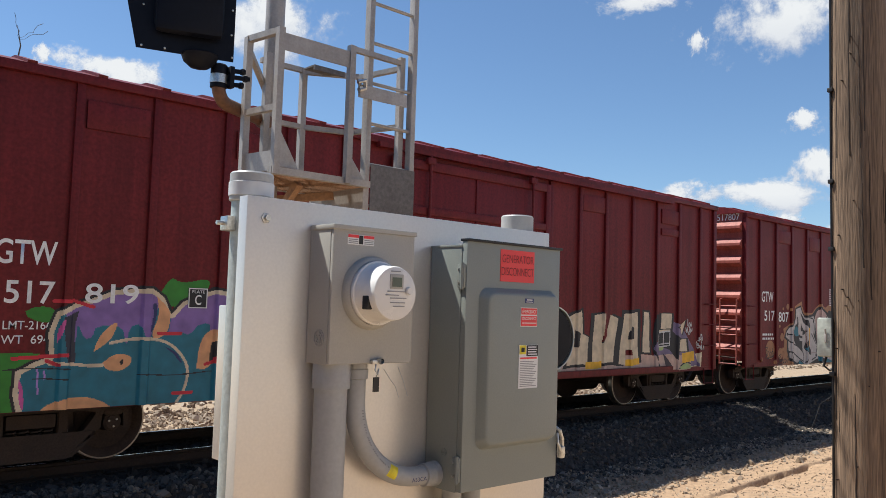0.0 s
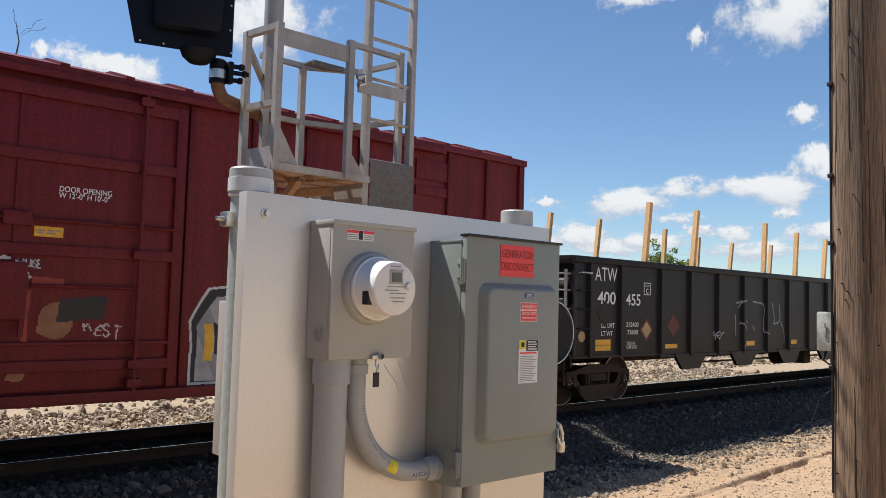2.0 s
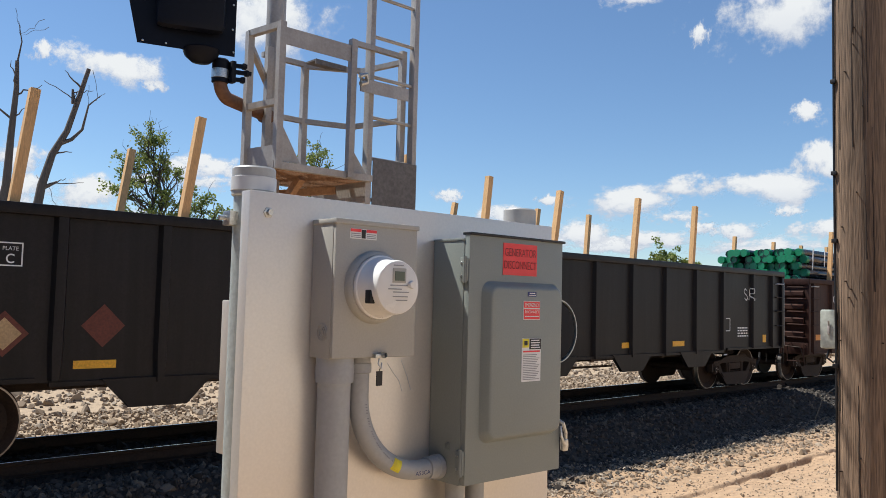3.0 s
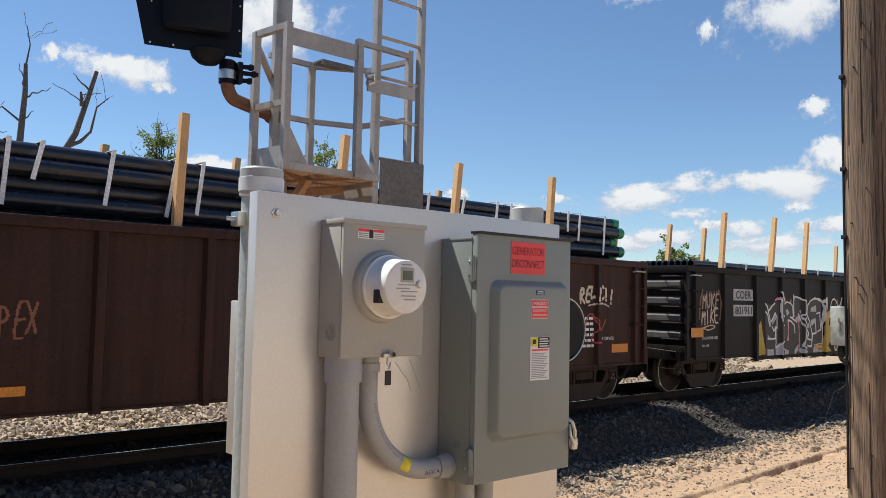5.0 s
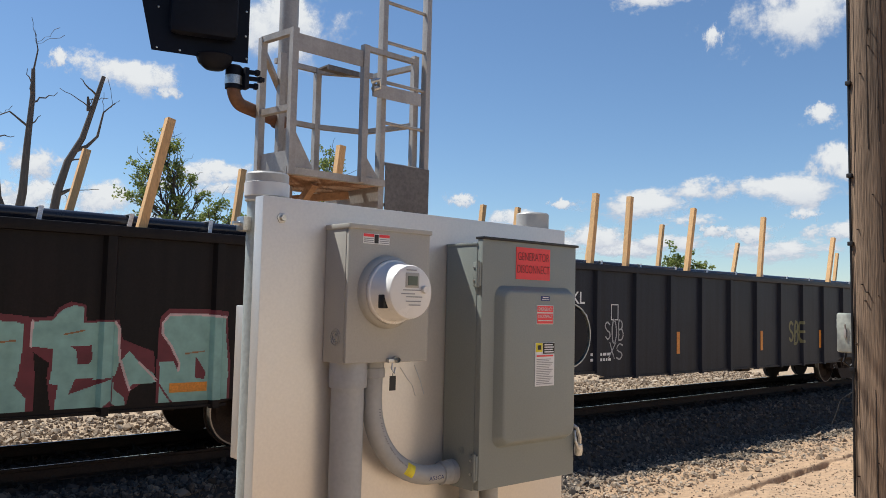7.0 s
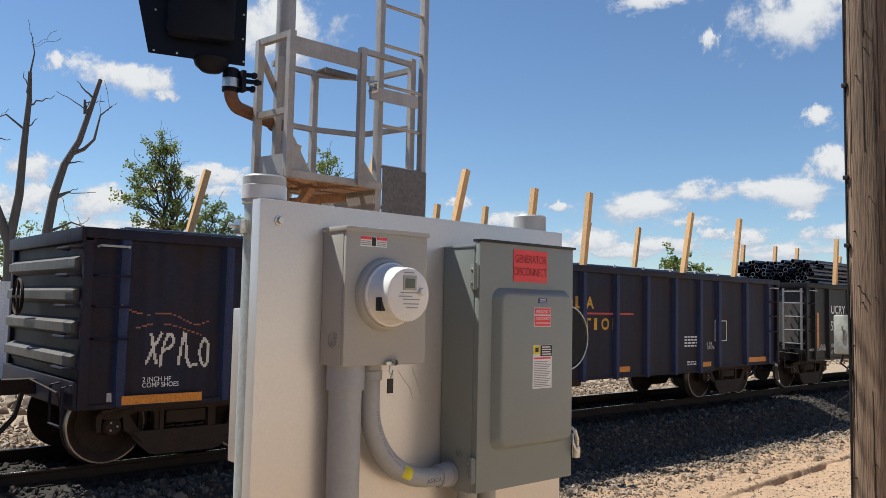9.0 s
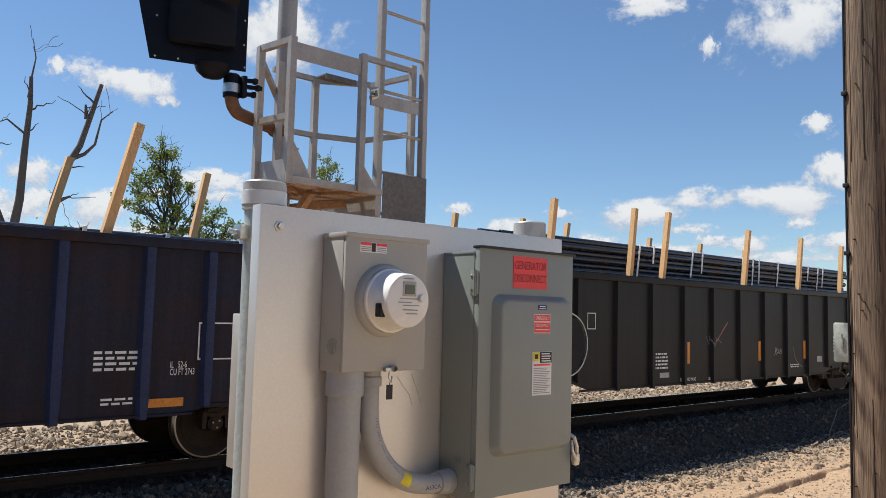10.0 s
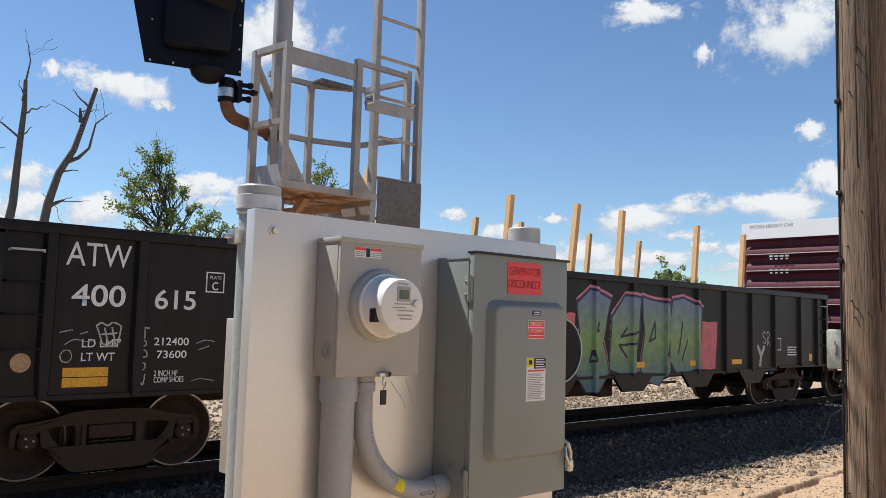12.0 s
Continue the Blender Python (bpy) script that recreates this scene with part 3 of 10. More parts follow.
def make_meter():
    x0, x1, yf, yb, z0, z1 = 1.215, 1.503, 1.776, BF - 0.003, 1.780, 2.160
    t = thing("meter_socket", "light grey electric meter enclosure with a white digital meter", "electric meter")
    part("body", Shape().box((x0, yf + 0.012, z0), (x1, yb, z1 - 0.012), cut=0.003), "can", t)
    part("cover", Shape().box((x0 + 0.001, yf, z0 + 0.002), (x1 - 0.001, yf + 0.012, z1 - 0.006), cut=0.004), "can", t)
    lid = Shape().box((x0 - 0.003, yf - 0.006, z1 - 0.014), (x1 + 0.003, yb, z1), cut=0.003)
    part("top_lip", lid, "can", t, "overhanging top lip")
    k = Shape()
    knockout(k, 1.825, z0 + 0.07, x0, 0.024)
    part("knockout", k, "can", t)
    cx, cz = 1.350, 1.977
    part("collar", Shape().lathe([(0.102, 0.0), (0.100, -0.012), (0.096, -0.020), (0.090, -0.024), (0.086, -0.016), (0.080, -0.014)], (cx, yf, cz), n=48), "can", t, "raised round collar")
    part("sealing_ring", Shape().lathe([(0.088, -0.022), (0.0895, -0.028), (0.088, -0.034), (0.083, -0.036), (0.080, -0.034)], (cx, yf, cz), n=48), "meter", t, "white sealing ring")
    m = part("meter", Shape().lathe([(0.088, -0.018), (0.084, -0.036), (0.078, -0.044), (0.0745, -0.075), (0.0735, -0.1), (0.071, -0.106), (0.066, -0.108), (0.0, -0.109)], (cx, yf, cz), n=56), "meter", t, "white plastic meter")
    f = yf - 0.1105
    part("display_bezel", Shape().box((cx - 0.022, f, cz + 0.012), (cx + 0.024, f + 0.004, cz + 0.052), cut=0.0015), "can", m, "grey display bezel")
    part("display", plate(cx - 0.015, cz + 0.018, cx + 0.017, cz + 0.043, f - 0.0015), "lcd", m, "dark liquid crystal display")
    part("button", Shape().lathe([(0.0, -0.008), (0.009, -0.008), (0.011, 0.0)], (cx + 0.042, f, cz + 0.008), n=16), "meter", m)
    bars = Shape()
    for i, (a, b, z) in enumerate(((-0.03, 0.03, 0.004), (-0.036, 0.01, -0.006), (-0.02, 0.036, -0.014), (-0.02, 0.032, -0.026), (-0.01, 0.03, -0.036), (-0.02, 0.014, 0.058))):
        bars.box((cx + a, f + 0.0005, cz + z), (cx + b, f + 0.0015, cz + z + 0.0028))
    part("print", bars, "print", m, "small grey print")
    part("side_slot", Shape().box((cx - 0.076, yf - 0.085, cz - 0.045), (cx - 0.060, yf - 0.06, cz - 0.008), cut=0.003), "black", m, "black slot label")
    part("warning_sticker", plate(1.262, 2.108, 1.352, 2.136, yf - 0.001), "label", t, "white warning sticker with red headings")
    st = Shape().box((1.263, yf - 0.0025, 2.127), (1.298, yf - 0.001, 2.135)).box((1.316, yf - 0.0025, 2.127), (1.351, yf - 0.001, 2.135))
    part("red_heading", st, "red_sign", t)
    part("hand_symbol", Shape().box((1.300, yf - 0.0025, 2.110), (1.313, yf - 0.001, 2.134)), "black", t)
    q = Shape()
    for i in range(3):
        q.box((1.265, yf - 0.0025, 2.111 + 0.005 * i), (1.296, yf - 0.001, 2.113 + 0.005 * i)).box((1.318, yf - 0.0025, 2.111 + 0.005 * i), (1.349, yf - 0.001, 2.113 + 0.005 * i))
    part("sticker_print", q, "print", t)
    hs = Shape().box((1.352, yf - 0.014, 1.781), (1.392, yf, 1.792), cut=0.002).lathe([(0.007, -0.016), (0.009, -0.012), (0.009, 0), (0.0, 0)], (1.380, yf - 0.006, 1.789), n=12)
    hs.tube([(1.366, yf - 0.012, 1.782), (1.360, yf - 0.016, 1.765), (1.368, yf - 0.018, 1.752), (1.374, yf - 0.014, 1.768)], 0.0022, 6)
    part("hasp", hs, "chrome", t, "wire seal on a small hasp")
    part("seal_tag", Shape().box((1.356, yf - 0.016, 1.705), (1.376, yf - 0.013, 1.745), pose(0, 0, 0)), "black", t, "black hanging seal tag")
    part("seal_wire", Shape().tube([(1.366, yf - 0.0145, 1.752), (1.366, yf - 0.0145, 1.744)], 0.001, 5), "black", t)
    return t


make_meter()


def make_conduits():
    t = thing("service_conduit", "grey plastic conduit rising from the ground into a meter box", "conduit")
    x, y = 1.268, 1.836
    part("pipe", Shape().tube([(x, y, -0.2), (x, y, 1.72)], 0.0455, 28), "pvc", t)
    part("hub", Shape().lathe([(0.046, 1.712), (0.0525, 1.713), (0.0530, 1.757), (0.0520, 1.760), (0.0520, 1.782)], (x, y, 0), "z", 32), "pvc", t, "threaded plastic hub")
    c = thing("elbow_conduit", "grey plastic conduit bending from the meter box to the disconnect", "conduit")
    x, y, r = 1.352, 1.836, 0.235
    zc = 1.672
    pts = [(x, y, 1.784), (x, y, 1.74)] + [(x + r - r * math.cos(a), y, zc - r * math.sin(a)) for a in [math.pi / 2 * i / 14 for i in range(15)]] + [(1.668, y, zc - r)]
    part("pipe", Shape().tube(pts, 0.0285, 24), "pvc", c)
    part("hub", Shape().lathe([(0.029, 1.735), (0.034, 1.737), (0.034, 1.762), (0.031, 1.765), (0.031, 1.781)], (x, y, 0), "z", 28), "pvc", c)
    part("coupling", Shape().lathe([(0.029, 1.612), (0.0345, 1.613), (0.0345, 1.643), (0.037, 1.645), (0.037, 1.664), (0.032, 1.666)], (0, y, zc - r), "x", 28), "pvc", c)
    st = Shape()
    ring = []
    for i in range(5):
        aa = radians(58 + 2 * i)
        for j in range(6):
            b = radians(236 + 15 * j)
            rad = r + 0.0292 * math.cos(b) * -1
            ring.append((x + r - rad * math.cos(aa), y + 0.0292 * math.sin(b), zc - rad * math.sin(aa)))
    st.add(ring, [(i * 6 + j, i * 6 + j + 1, (i + 1) * 6 + j + 1, (i + 1) * 6 + j) for i in range(4) for j in range(5)], True)
    part("yellow_tag", st, "yellow_label", c, "yellow inspection sticker")
    pr = Shape()
    for i in range(26):
        aa = radians(6 + 2.0 * i)
        rad = r - 0.006
        p = Vector((x + r - rad * math.cos(aa), y - 0.0284, zc - rad * math.sin(aa)))
        if i % 5 != 4:
            pr.box((-0.0016, -0.0006, -0.003), (0.0016, 0.0006, 0.003), Matrix.Translation(p) @ Matrix.Rotation(aa - math.pi / 2, 4, "Y"))
    part("print", pr, "print", c, "small dark blue print")
    part("print", letters("A53CA", 1.548, zc - r - 0.010, 0.058, 0.012, y - 0.0287, "blue_label", "print"), "blue_label", c, "dark blue print")
    d = thing("lower_conduit", "grey plastic conduit below a disconnect box", "conduit")
    for xx in (1.73, 1.815):
        part("pipe", Shape().tube([(xx, 1.83, -0.2), (xx, 1.83, 1.395)], 0.03, 20), "pvc", d)


make_conduits()


def make_disconnect():
    x0, x1, yf, yb, z0, z1 = 1.666, 2.105, 1.725, BF - 0.003, 1.392, 2.150
    t = thing("generator_disconnect", "grey steel safety switch box with a red generator sign", "switch box")
    part("body", Shape().box((x0, yf + 0.022, z0), (x1 - 0.004, yb, z1 - 0.018), cut=0.004), "can2", t)
    d = part("door", Shape().box((x0 + 0.002, yf, z0 + 0.004), (x1, yf + 0.022, z1), cut=0.003), "can2", t, "hinged steel door with a raised panel")
    top = Shape().box((x0, yf - 0.008, z1 - 0.004), (x1 + 0.006, yf + 0.03, z1 + 0.004), cut=0.002)
    part("rain_lip", top, "black", t, "dark gasket under the top lip")
    part("drip_hood", Shape().box((x0 - 0.002, yf + 0.022, z1 - 0.022), (x1, yb, z1 - 0.014), cut=0.002), "can2", t)
    # raised panel with rounded shoulders
    px0, px1, pz0, pz1 = 1.722, 2.086, 1.515, 2.008
    cx, cz = (px0 + px1) / 2, (pz0 + pz1) / 2
    rings = []
    for inset, out, rad in ((0, 0.0, 0.035), (0.003, -0.005, 0.035), (0.014, -0.026, 0.03), (0.018, -0.0295, 0.03), (0.024, -0.031, 0.028)):
        w, h = (px1 - px0) / 2 - inset, (pz1 - pz0) / 2 - inset
        ring = []
        for qx, qz, a0 in ((1, 1, 0), (-1, 1, 90), (-1, -1, 180), (1, -1, 270)):
            for k in range(6):
                a = radians(a0 + 18 * k)
                ring.append((cx + qx * (w - rad) + rad * math.cos(a), yf + out, cz + qz * (h - rad) + rad * math.sin(a)))
        rings.append(ring)
    n = len(rings[0])
    s = Shape().add([p for r in rings for p in r], [(i * n + j, i * n + (j + 1) % n, (i + 1) * n + (j + 1) % n, (i + 1) * n + j) for i in range(len(rings) - 1) for j in range(n)] + [tuple((len(rings) - 1) * n + j for j in range(n))], True)
    s.smooth[-1] = False
    part("raised_panel", s, "can2", d)
    part("sign", plate(1.813, 2.030, 1.972, 2.131, yf - 0.002), "red_sign", d, "red sign reading generator disconnect")
    part("sign_text", letters("GENERATOR", 1.819, 2.090, 0.147, 0.025, yf - 0.0035, "sign_ink", "sign_text", heavy=-0.012), "sign_ink", d)
    part("sign_text", letters("DISCONNECT", 1.817, 2.050, 0.151, 0.025, yf - 0.0035, "sign_ink", "sign_text", heavy=-0.012), "sign_ink", d)
    f = yf - 0.0315
    part("blue_label", plate(1.898, 1.964, 1.938, 1.979, f - 0.001), "blue_label", d, "small blue label")
    part("label_print", Shape().box((1.905, f - 0.002, 1.973), (1.931, f - 0.001, 1.976)).box((1.902, f - 0.002, 1.967), (1.934, f - 0.001, 1.969)), "label", d)
    part("emergency_label", plate(1.878, 1.890, 1.956, 1.950, f - 0.001), "label", d, "red and white emergency disconnect label")
    part("red_field", Shape().box((1.880, f - 0.002, 1.928), (1.954, f - 0.001, 1.948)).box((1.880, f - 0.002, 1.892), (1.954, f - 0.001, 1.924)), "red_sign", d)
    part("label_text", letters("EMERGENCY", 1.884, 1.932, 0.066, 0.011, f - 0.003, "label", "label_text"), "label", d)
    part("label_text", letters("DISCONNECT", 1.884, 1.911, 0.066, 0.009, f - 0.003, "label", "label_text"), "label", d)
    part("label_rule", Shape().box((1.884, f - 0.003, 1.900), (1.950, f - 0.002, 1.9025)), "label", d)
    part("warning_label", plate(1.874, 1.696, 1.964, 1.832, f - 0.001), "label", d, "white warning label with black header")
    part("yellow_square", Shape().box((1.876, f - 0.002, 1.803), (1.906, f - 0.001, 1.831)), "yellow_label", d)
    part("square_mark", Shape().box((1.884, f - 0.003, 1.810), (1.898, f - 0.002, 1.824)), "black", d)
    part("black_header", Shape().box((1.909, f - 0.002, 1.797), (1.963, f - 0.001, 1.831)), "black", d)
    hp = Shape()
    for i in range(4):
        hp.box((1.915, f - 0.003, 1.801 + 0.0075 * i), (1.958 - 0.004 * (i % 2), f - 0.002, 1.8045 + 0.0075 * i))
    part("header_print", hp, "label", d)
    wp = Shape()
    for i in range(15):
        wp.box((1.880, f - 0.002, 1.702 + 0.0055 * i), (1.957 - 0.006 * ((i * 7) % 4), f - 0.001, 1.7040 + 0.0055 * i))
    part("warning_print", wp, "print", d)
    part("red_caption", Shape().box((1.880, f - 0.002, 1.788), (1.958, f - 0.001, 1.793)), "red_sign", d)
    for z in (2.04, 1.462):
        h = Shape().box((x0 - 0.006, yf + 0.004, z - 0.036), (x0 + 0.004, yf + 0.034, z + 0.036), cut=0.002).tube([(x0 - 0.006, yf + 0.012, z - 0.04), (x0 - 0.006, yf + 0.012, z + 0.04)], 0.006, 10)
        part("hinge", h, "can2", t, "welded door hinge")
        for dz in (-0.02, 0.02):
            part("hinge_screw", Shape().lathe([(0.0, -0.009), (0.004, -0.008), (0.005, -0.004)], (x0, yf + 0.027, z + dz), "x", 8), "chrome", t)
    k = Shape()
    knockout(k, 1.80, 1.505, x0, 0.012)
    part("knockout", k, "can2", t)
    hd = Shape().tube([(x1 - 0.004, yf + 0.012, 1.56), (x1 + 0.010, yf - 0.006, 1.545), (x1 + 0.022, yf - 0.008, 1.515), (x1 + 0.026, yf - 0.004, 1.475)], 0.006, 8)
    hd.tube([(x1 + 0.004, yf + 0.0, 1.535), (x1 - 0.006, yf - 0.012, 1.505), (x1 + 0.008, yf - 0.014, 1.478), (x1 + 0.024, yf - 0.008, 1.47)], 0.005, 8)
    part("latch_seal", hd, "chrome", t, "bent wire latch seal")
    part("latch_lock", Shape().lathe([(0.0, 1.452), (0.012, 1.455), (0.014, 1.47), (0.013, 1.49), (0.0, 1.495)], (x1 + 0.018, yf - 0.006, 0), "z", 14), "chrome", t, "scuffed barrel lock")


make_disconnect()


# ---- signal mast with ladder and cage ----
def make_signal():
    t = thing("signal_mast", "weathered aluminium railway signal mast with ladder, cage and black signal head", "railway signal")
    mx, my = 2.83, 4.98
    part("mast", Shape().tube([(mx, my, -0.6), (mx, my, 7.5)], 0.068, 28), "alu", t, "round aluminium mast")
    part("base", Shape().box((mx - 0.25, my - 0.25, -0.9), (mx + 0.25, my + 0.25, -0.35), cut=0.02), "alu_dark", t)
    ly = 4.5
    lad = part("ladder", Shape().box((3.30, ly - 0.03, -0.55), (3.342, ly + 0.03, 7.4), cut=0.004).box((3.705, ly - 0.03, -0.55), (3.747, ly + 0.03, 7.4), cut=0.004), "alu", t, "aluminium ladder rails")
    for i in range(26):
        z = 3.22 + 0.293 * (i - 12)
        part("rung", Shape().tube([(3.33, ly, z), (3.72, ly, z)], 0.013, 10), "alu", lad)
    part("ladder_guard", Shape().box((3.345, ly - 0.04, 2.35), (3.745, ly - 0.034, 2.925)), "alu_dark", t, "grey climbing guard plate")

    # platform
    pl = part("platform", Shape().box((2.52, 4.40, 2.745), (3.30, 4.445, 2.79)).box((2.80, 5.08, 2.745), (3.30, 5.12, 2.79)).bar((2.54, 4.42, 2.767), (2.80, 5.10, 2.767), 0.045).box((3.27, 4.44, 2.60), (3.315, 5.12, 2.79)), "alu", t, "platform frame")
    g = Shape()
    for i in range(26):
        x = 2.56 + 0.028 * i
        g.box((x, 4.445, 2.748), (x + 0.006, min(5.08, 4.43 + (x - 2.54) * 2.6), 2.772))
    for i in range(22):
        y = 4.46 + 0.028 * i
        g.box((2.545 + (y - 4.42) * 0.385, y, 2.755), (3.27, y + 0.004, 2.768))
    part("grating", g, "mesh_rust", pl, "rusty open grating")
    part("brace", Shape().bar((2.86, 4.62, 2.74), (mx - 0.02, my - 0.05, 2.42), 0.05).bar((3.2, 4.7, 2.7), (mx + 0.05, my, 2.66), 0.05), "mesh_rust", t, "rust-stained brace under the platform")
    # side gate panel
    A, B = (2.545, 4.40), (2.495, 4.72)
    gate = Shape()
    for (x, y), z in ((A, 3.685), (B, 3.68)):
        gate.bar((x, y, 2.74), (x, y, z), 0.045)
    gate.bar((*A, 3.665), (*B, 3.665), 0.04).bar((*A, 3.17), (*B, 3.17), 0.04)
    gate.bar((*B, 3.60), (2.76, 4.93, 3.40), 0.035)
    part("gate_frame", gate, "alu", t, "square-tube side frame")
    part("toe_plate", Shape().bar((*A, 2.83), (*B, 2.83), 0.008, 0.13), "alu", t)
    # guard rails
    posts = {"front": (3.10, 4.40, 3.70), "right": (3.665, 4.56, 3.78), "rear_left": (3.16, 5.10, 3.69), "rear_mast": (2.72, 4.86, 3.66)}
    for x, y, z in posts.values():
        part("cage_post", Shape().bar((x, y, 2.75), (x, y, z), 0.045), "alu", t)
    rl = Shape().bar((2.56, 4.395, 3.60), (3.10, 4.395, 3.60), 0.012, 0.11)
    rl.bar((3.10, 4.40, 3.68), (3.665, 4.56, 3.74), 0.035)
    rl.bar((3.16, 4.385, 3.40), (3.62, 4.43, 3.42), 0.012, 0.09)
    part("front_rail", rl, "alu", t, "flat guard rail")
    for a, b in (((3.665, 4.56, 3.70), (3.55, 4.95, 3.68)), ((3.665, 4.56, 3.26), (3.5, 4.92, 3.24)), ((2.80, 5.10, 3.68), (3.16, 5.10, 3.68)), ((3.16, 5.10, 3.67), (3.5, 4.86, 3.66)), ((2.80, 5.10, 3.25), (3.16, 5.10, 3.25)), ((3.16, 5.10, 3.25), (3.5, 4.9, 3.23))):
        part("rear_rail", Shape().bar(a, b, 0.036), "alu", t)

    part("shelf", Shape().box((3.10, 4.86, 3.655), (3.37, 5.0, 3.667)).box((3.10, 4.86, 3.63), (3.37, 4.872, 3.655)), "alu_dark", t, "small dull shelf plate")
    for x, w, y, z, h in ((2.57, 0.17, 4.44, 2.80, 0.28), (3.09, 0.18, 4.43, 2.79, 0.23)):
        gs = Shape().add([(x, y, z), (x + w, y, z), (x, y, z + h), (x, y + 0.008, z + h), (x, y + 0.008, z), (x + w, y + 0.008, z)], [(0, 1, 2), (3, 5, 4), (0, 2, 3, 4), (1, 5, 3, 2), (0, 4, 5, 1)])
        part("gusset", gs, "alu", t, "triangular gusset plate")
    part("u_bolt", Shape().tube([(3.14, 4.37, 3.45), (3.19, 4.36, 3.47), (3.20, 4.37, 3.42), (3.15, 4.37, 3.40)], 0.018, 8), "chrome", t)
    # mount and signal head
    el = [(mx, my, 3.195)] + [(2.28 + 0.105 * 0.885 * (1 - math.sin(a)), 4.69 + 0.105 * 0.466 * (1 - math.sin(a)), 3.205 + 0.105 * (1 - math.cos(a))) for a in [math.pi / 2 * i / 10 for i in range(11)]] + [(2.28, 4.69, 3.36)]
    part("elbow_pipe", Shape().tube(el, 0.043, 20), "elbow", t, "rusty brown elbow pipe")
    part("elbow_flange", Shape().tube([Vector(el[0]).lerp(Vector(el[1]), k) for k in (0.10, 0.22)], 0.056, 20), "elbow", t)
    part("pipe_collar", Shape().lathe([(0.044, 3.285), (0.053, 3.29), (0.053, 3.43), (0.044, 3.44)], (2.28, 4.69, 0), "z", 24), "signal", t)
    part("clamp_band", Shape().lathe([(0.054, 3.315), (0.0555, 3.316), (0.0555, 3.372), (0.054, 3.373)], (2.28, 4.69, 0), "z", 24), "chrome", t, "bright clamp band")
    for z, w in ((3.405, 0.10), (3.365, 0.13), (3.315, 0.09)):
        part("clamp_bolt", Shape().bar((2.325, 4.655, z), (2.325 + w, 4.61, z), 0.024).lathe([(0.0, 0.0), (0.022, 0.0), (0.022, 0.02), (0.0, 0.02)], (2.325 + w * 0.72, 4.62, z), "x", 6), "signal", t)
    part("clamp_plate", Shape().box((2.325, 4.62, 3.29), (2.355, 4.67, 3.43), cut=0.004), "signal", t)
    R = Matrix.Translation((2.06, 4.695, 3.98)) @ Matrix.Rotation(math.atan2(-0.19, 0.53), 4, "Z")
    head = Shape()
    out = [(-0.295, -0.52), (0.285, -0.53), (0.285, 0.9), (-0.41, 0.9), (-0.41, 0.0)]
    head.add([R @ Vector((x, y, z)) for y in (0.0, 0.012) for x, z in out], [(0, 1, 2, 3, 4), (9, 8, 7, 6, 5)] + [(i, 5 + i, 5 + (i + 1) % 5, (i + 1) % 5) for i in range(5)])
    hd = part("signal_background", head, "signal", t, "black riveted background plate")
    box_ = Shape().box((-0.20, -0.10, -0.42), (0.21, 0.0, 0.8), R, cut=0.05)
    part("signal_housing", box_, "signal", t, "black signal housing")
    part("hood", Shape().add([R @ Vector(p) for p in ((-0.17, -0.20, -0.10), (0.20, -0.20, -0.20), (0.20, -0.34, -0.12), (-0.17, -0.34, -0.02), (-0.17, -0.20, -0.08), (0.20, -0.20, -0.18), (0.20, -0.34, -0.10), (-0.17, -0.34, 0.0))], [(0, 1, 2, 3), (7, 6, 5, 4), (0, 4, 5, 1), (1, 5, 6, 2), (2, 6, 7, 3), (3, 7, 4, 0)]), "signal", t, "sloping hood")
    part("bell", Shape().lathe([(0.0, 3.385), (0.06, 3.395), (0.10, 3.43), (0.115, 3.47), (0.11, 3.475)], (2.15, 4.70, 0), "z", 28), "signal", t, "dark rounded bell under the housing")
    rv = Shape()
    for x, z in [(-0.265 + 0.135 * i, -0.505) for i in range(5)] + [(0.265, -0.36 + 0.16 * i) for i in range(7)] + [(-0.265, -0.25 + 0.25 * i) for i in range(5)]:
        c = R @ Vector((x, -0.002, z))
        rv.lathe([(0.0, -0.006), (0.006, -0.005), (0.008, 0.0)], c, n=8)
    part("rivet", rv, "chrome", t, "bright rivets")


make_signal()


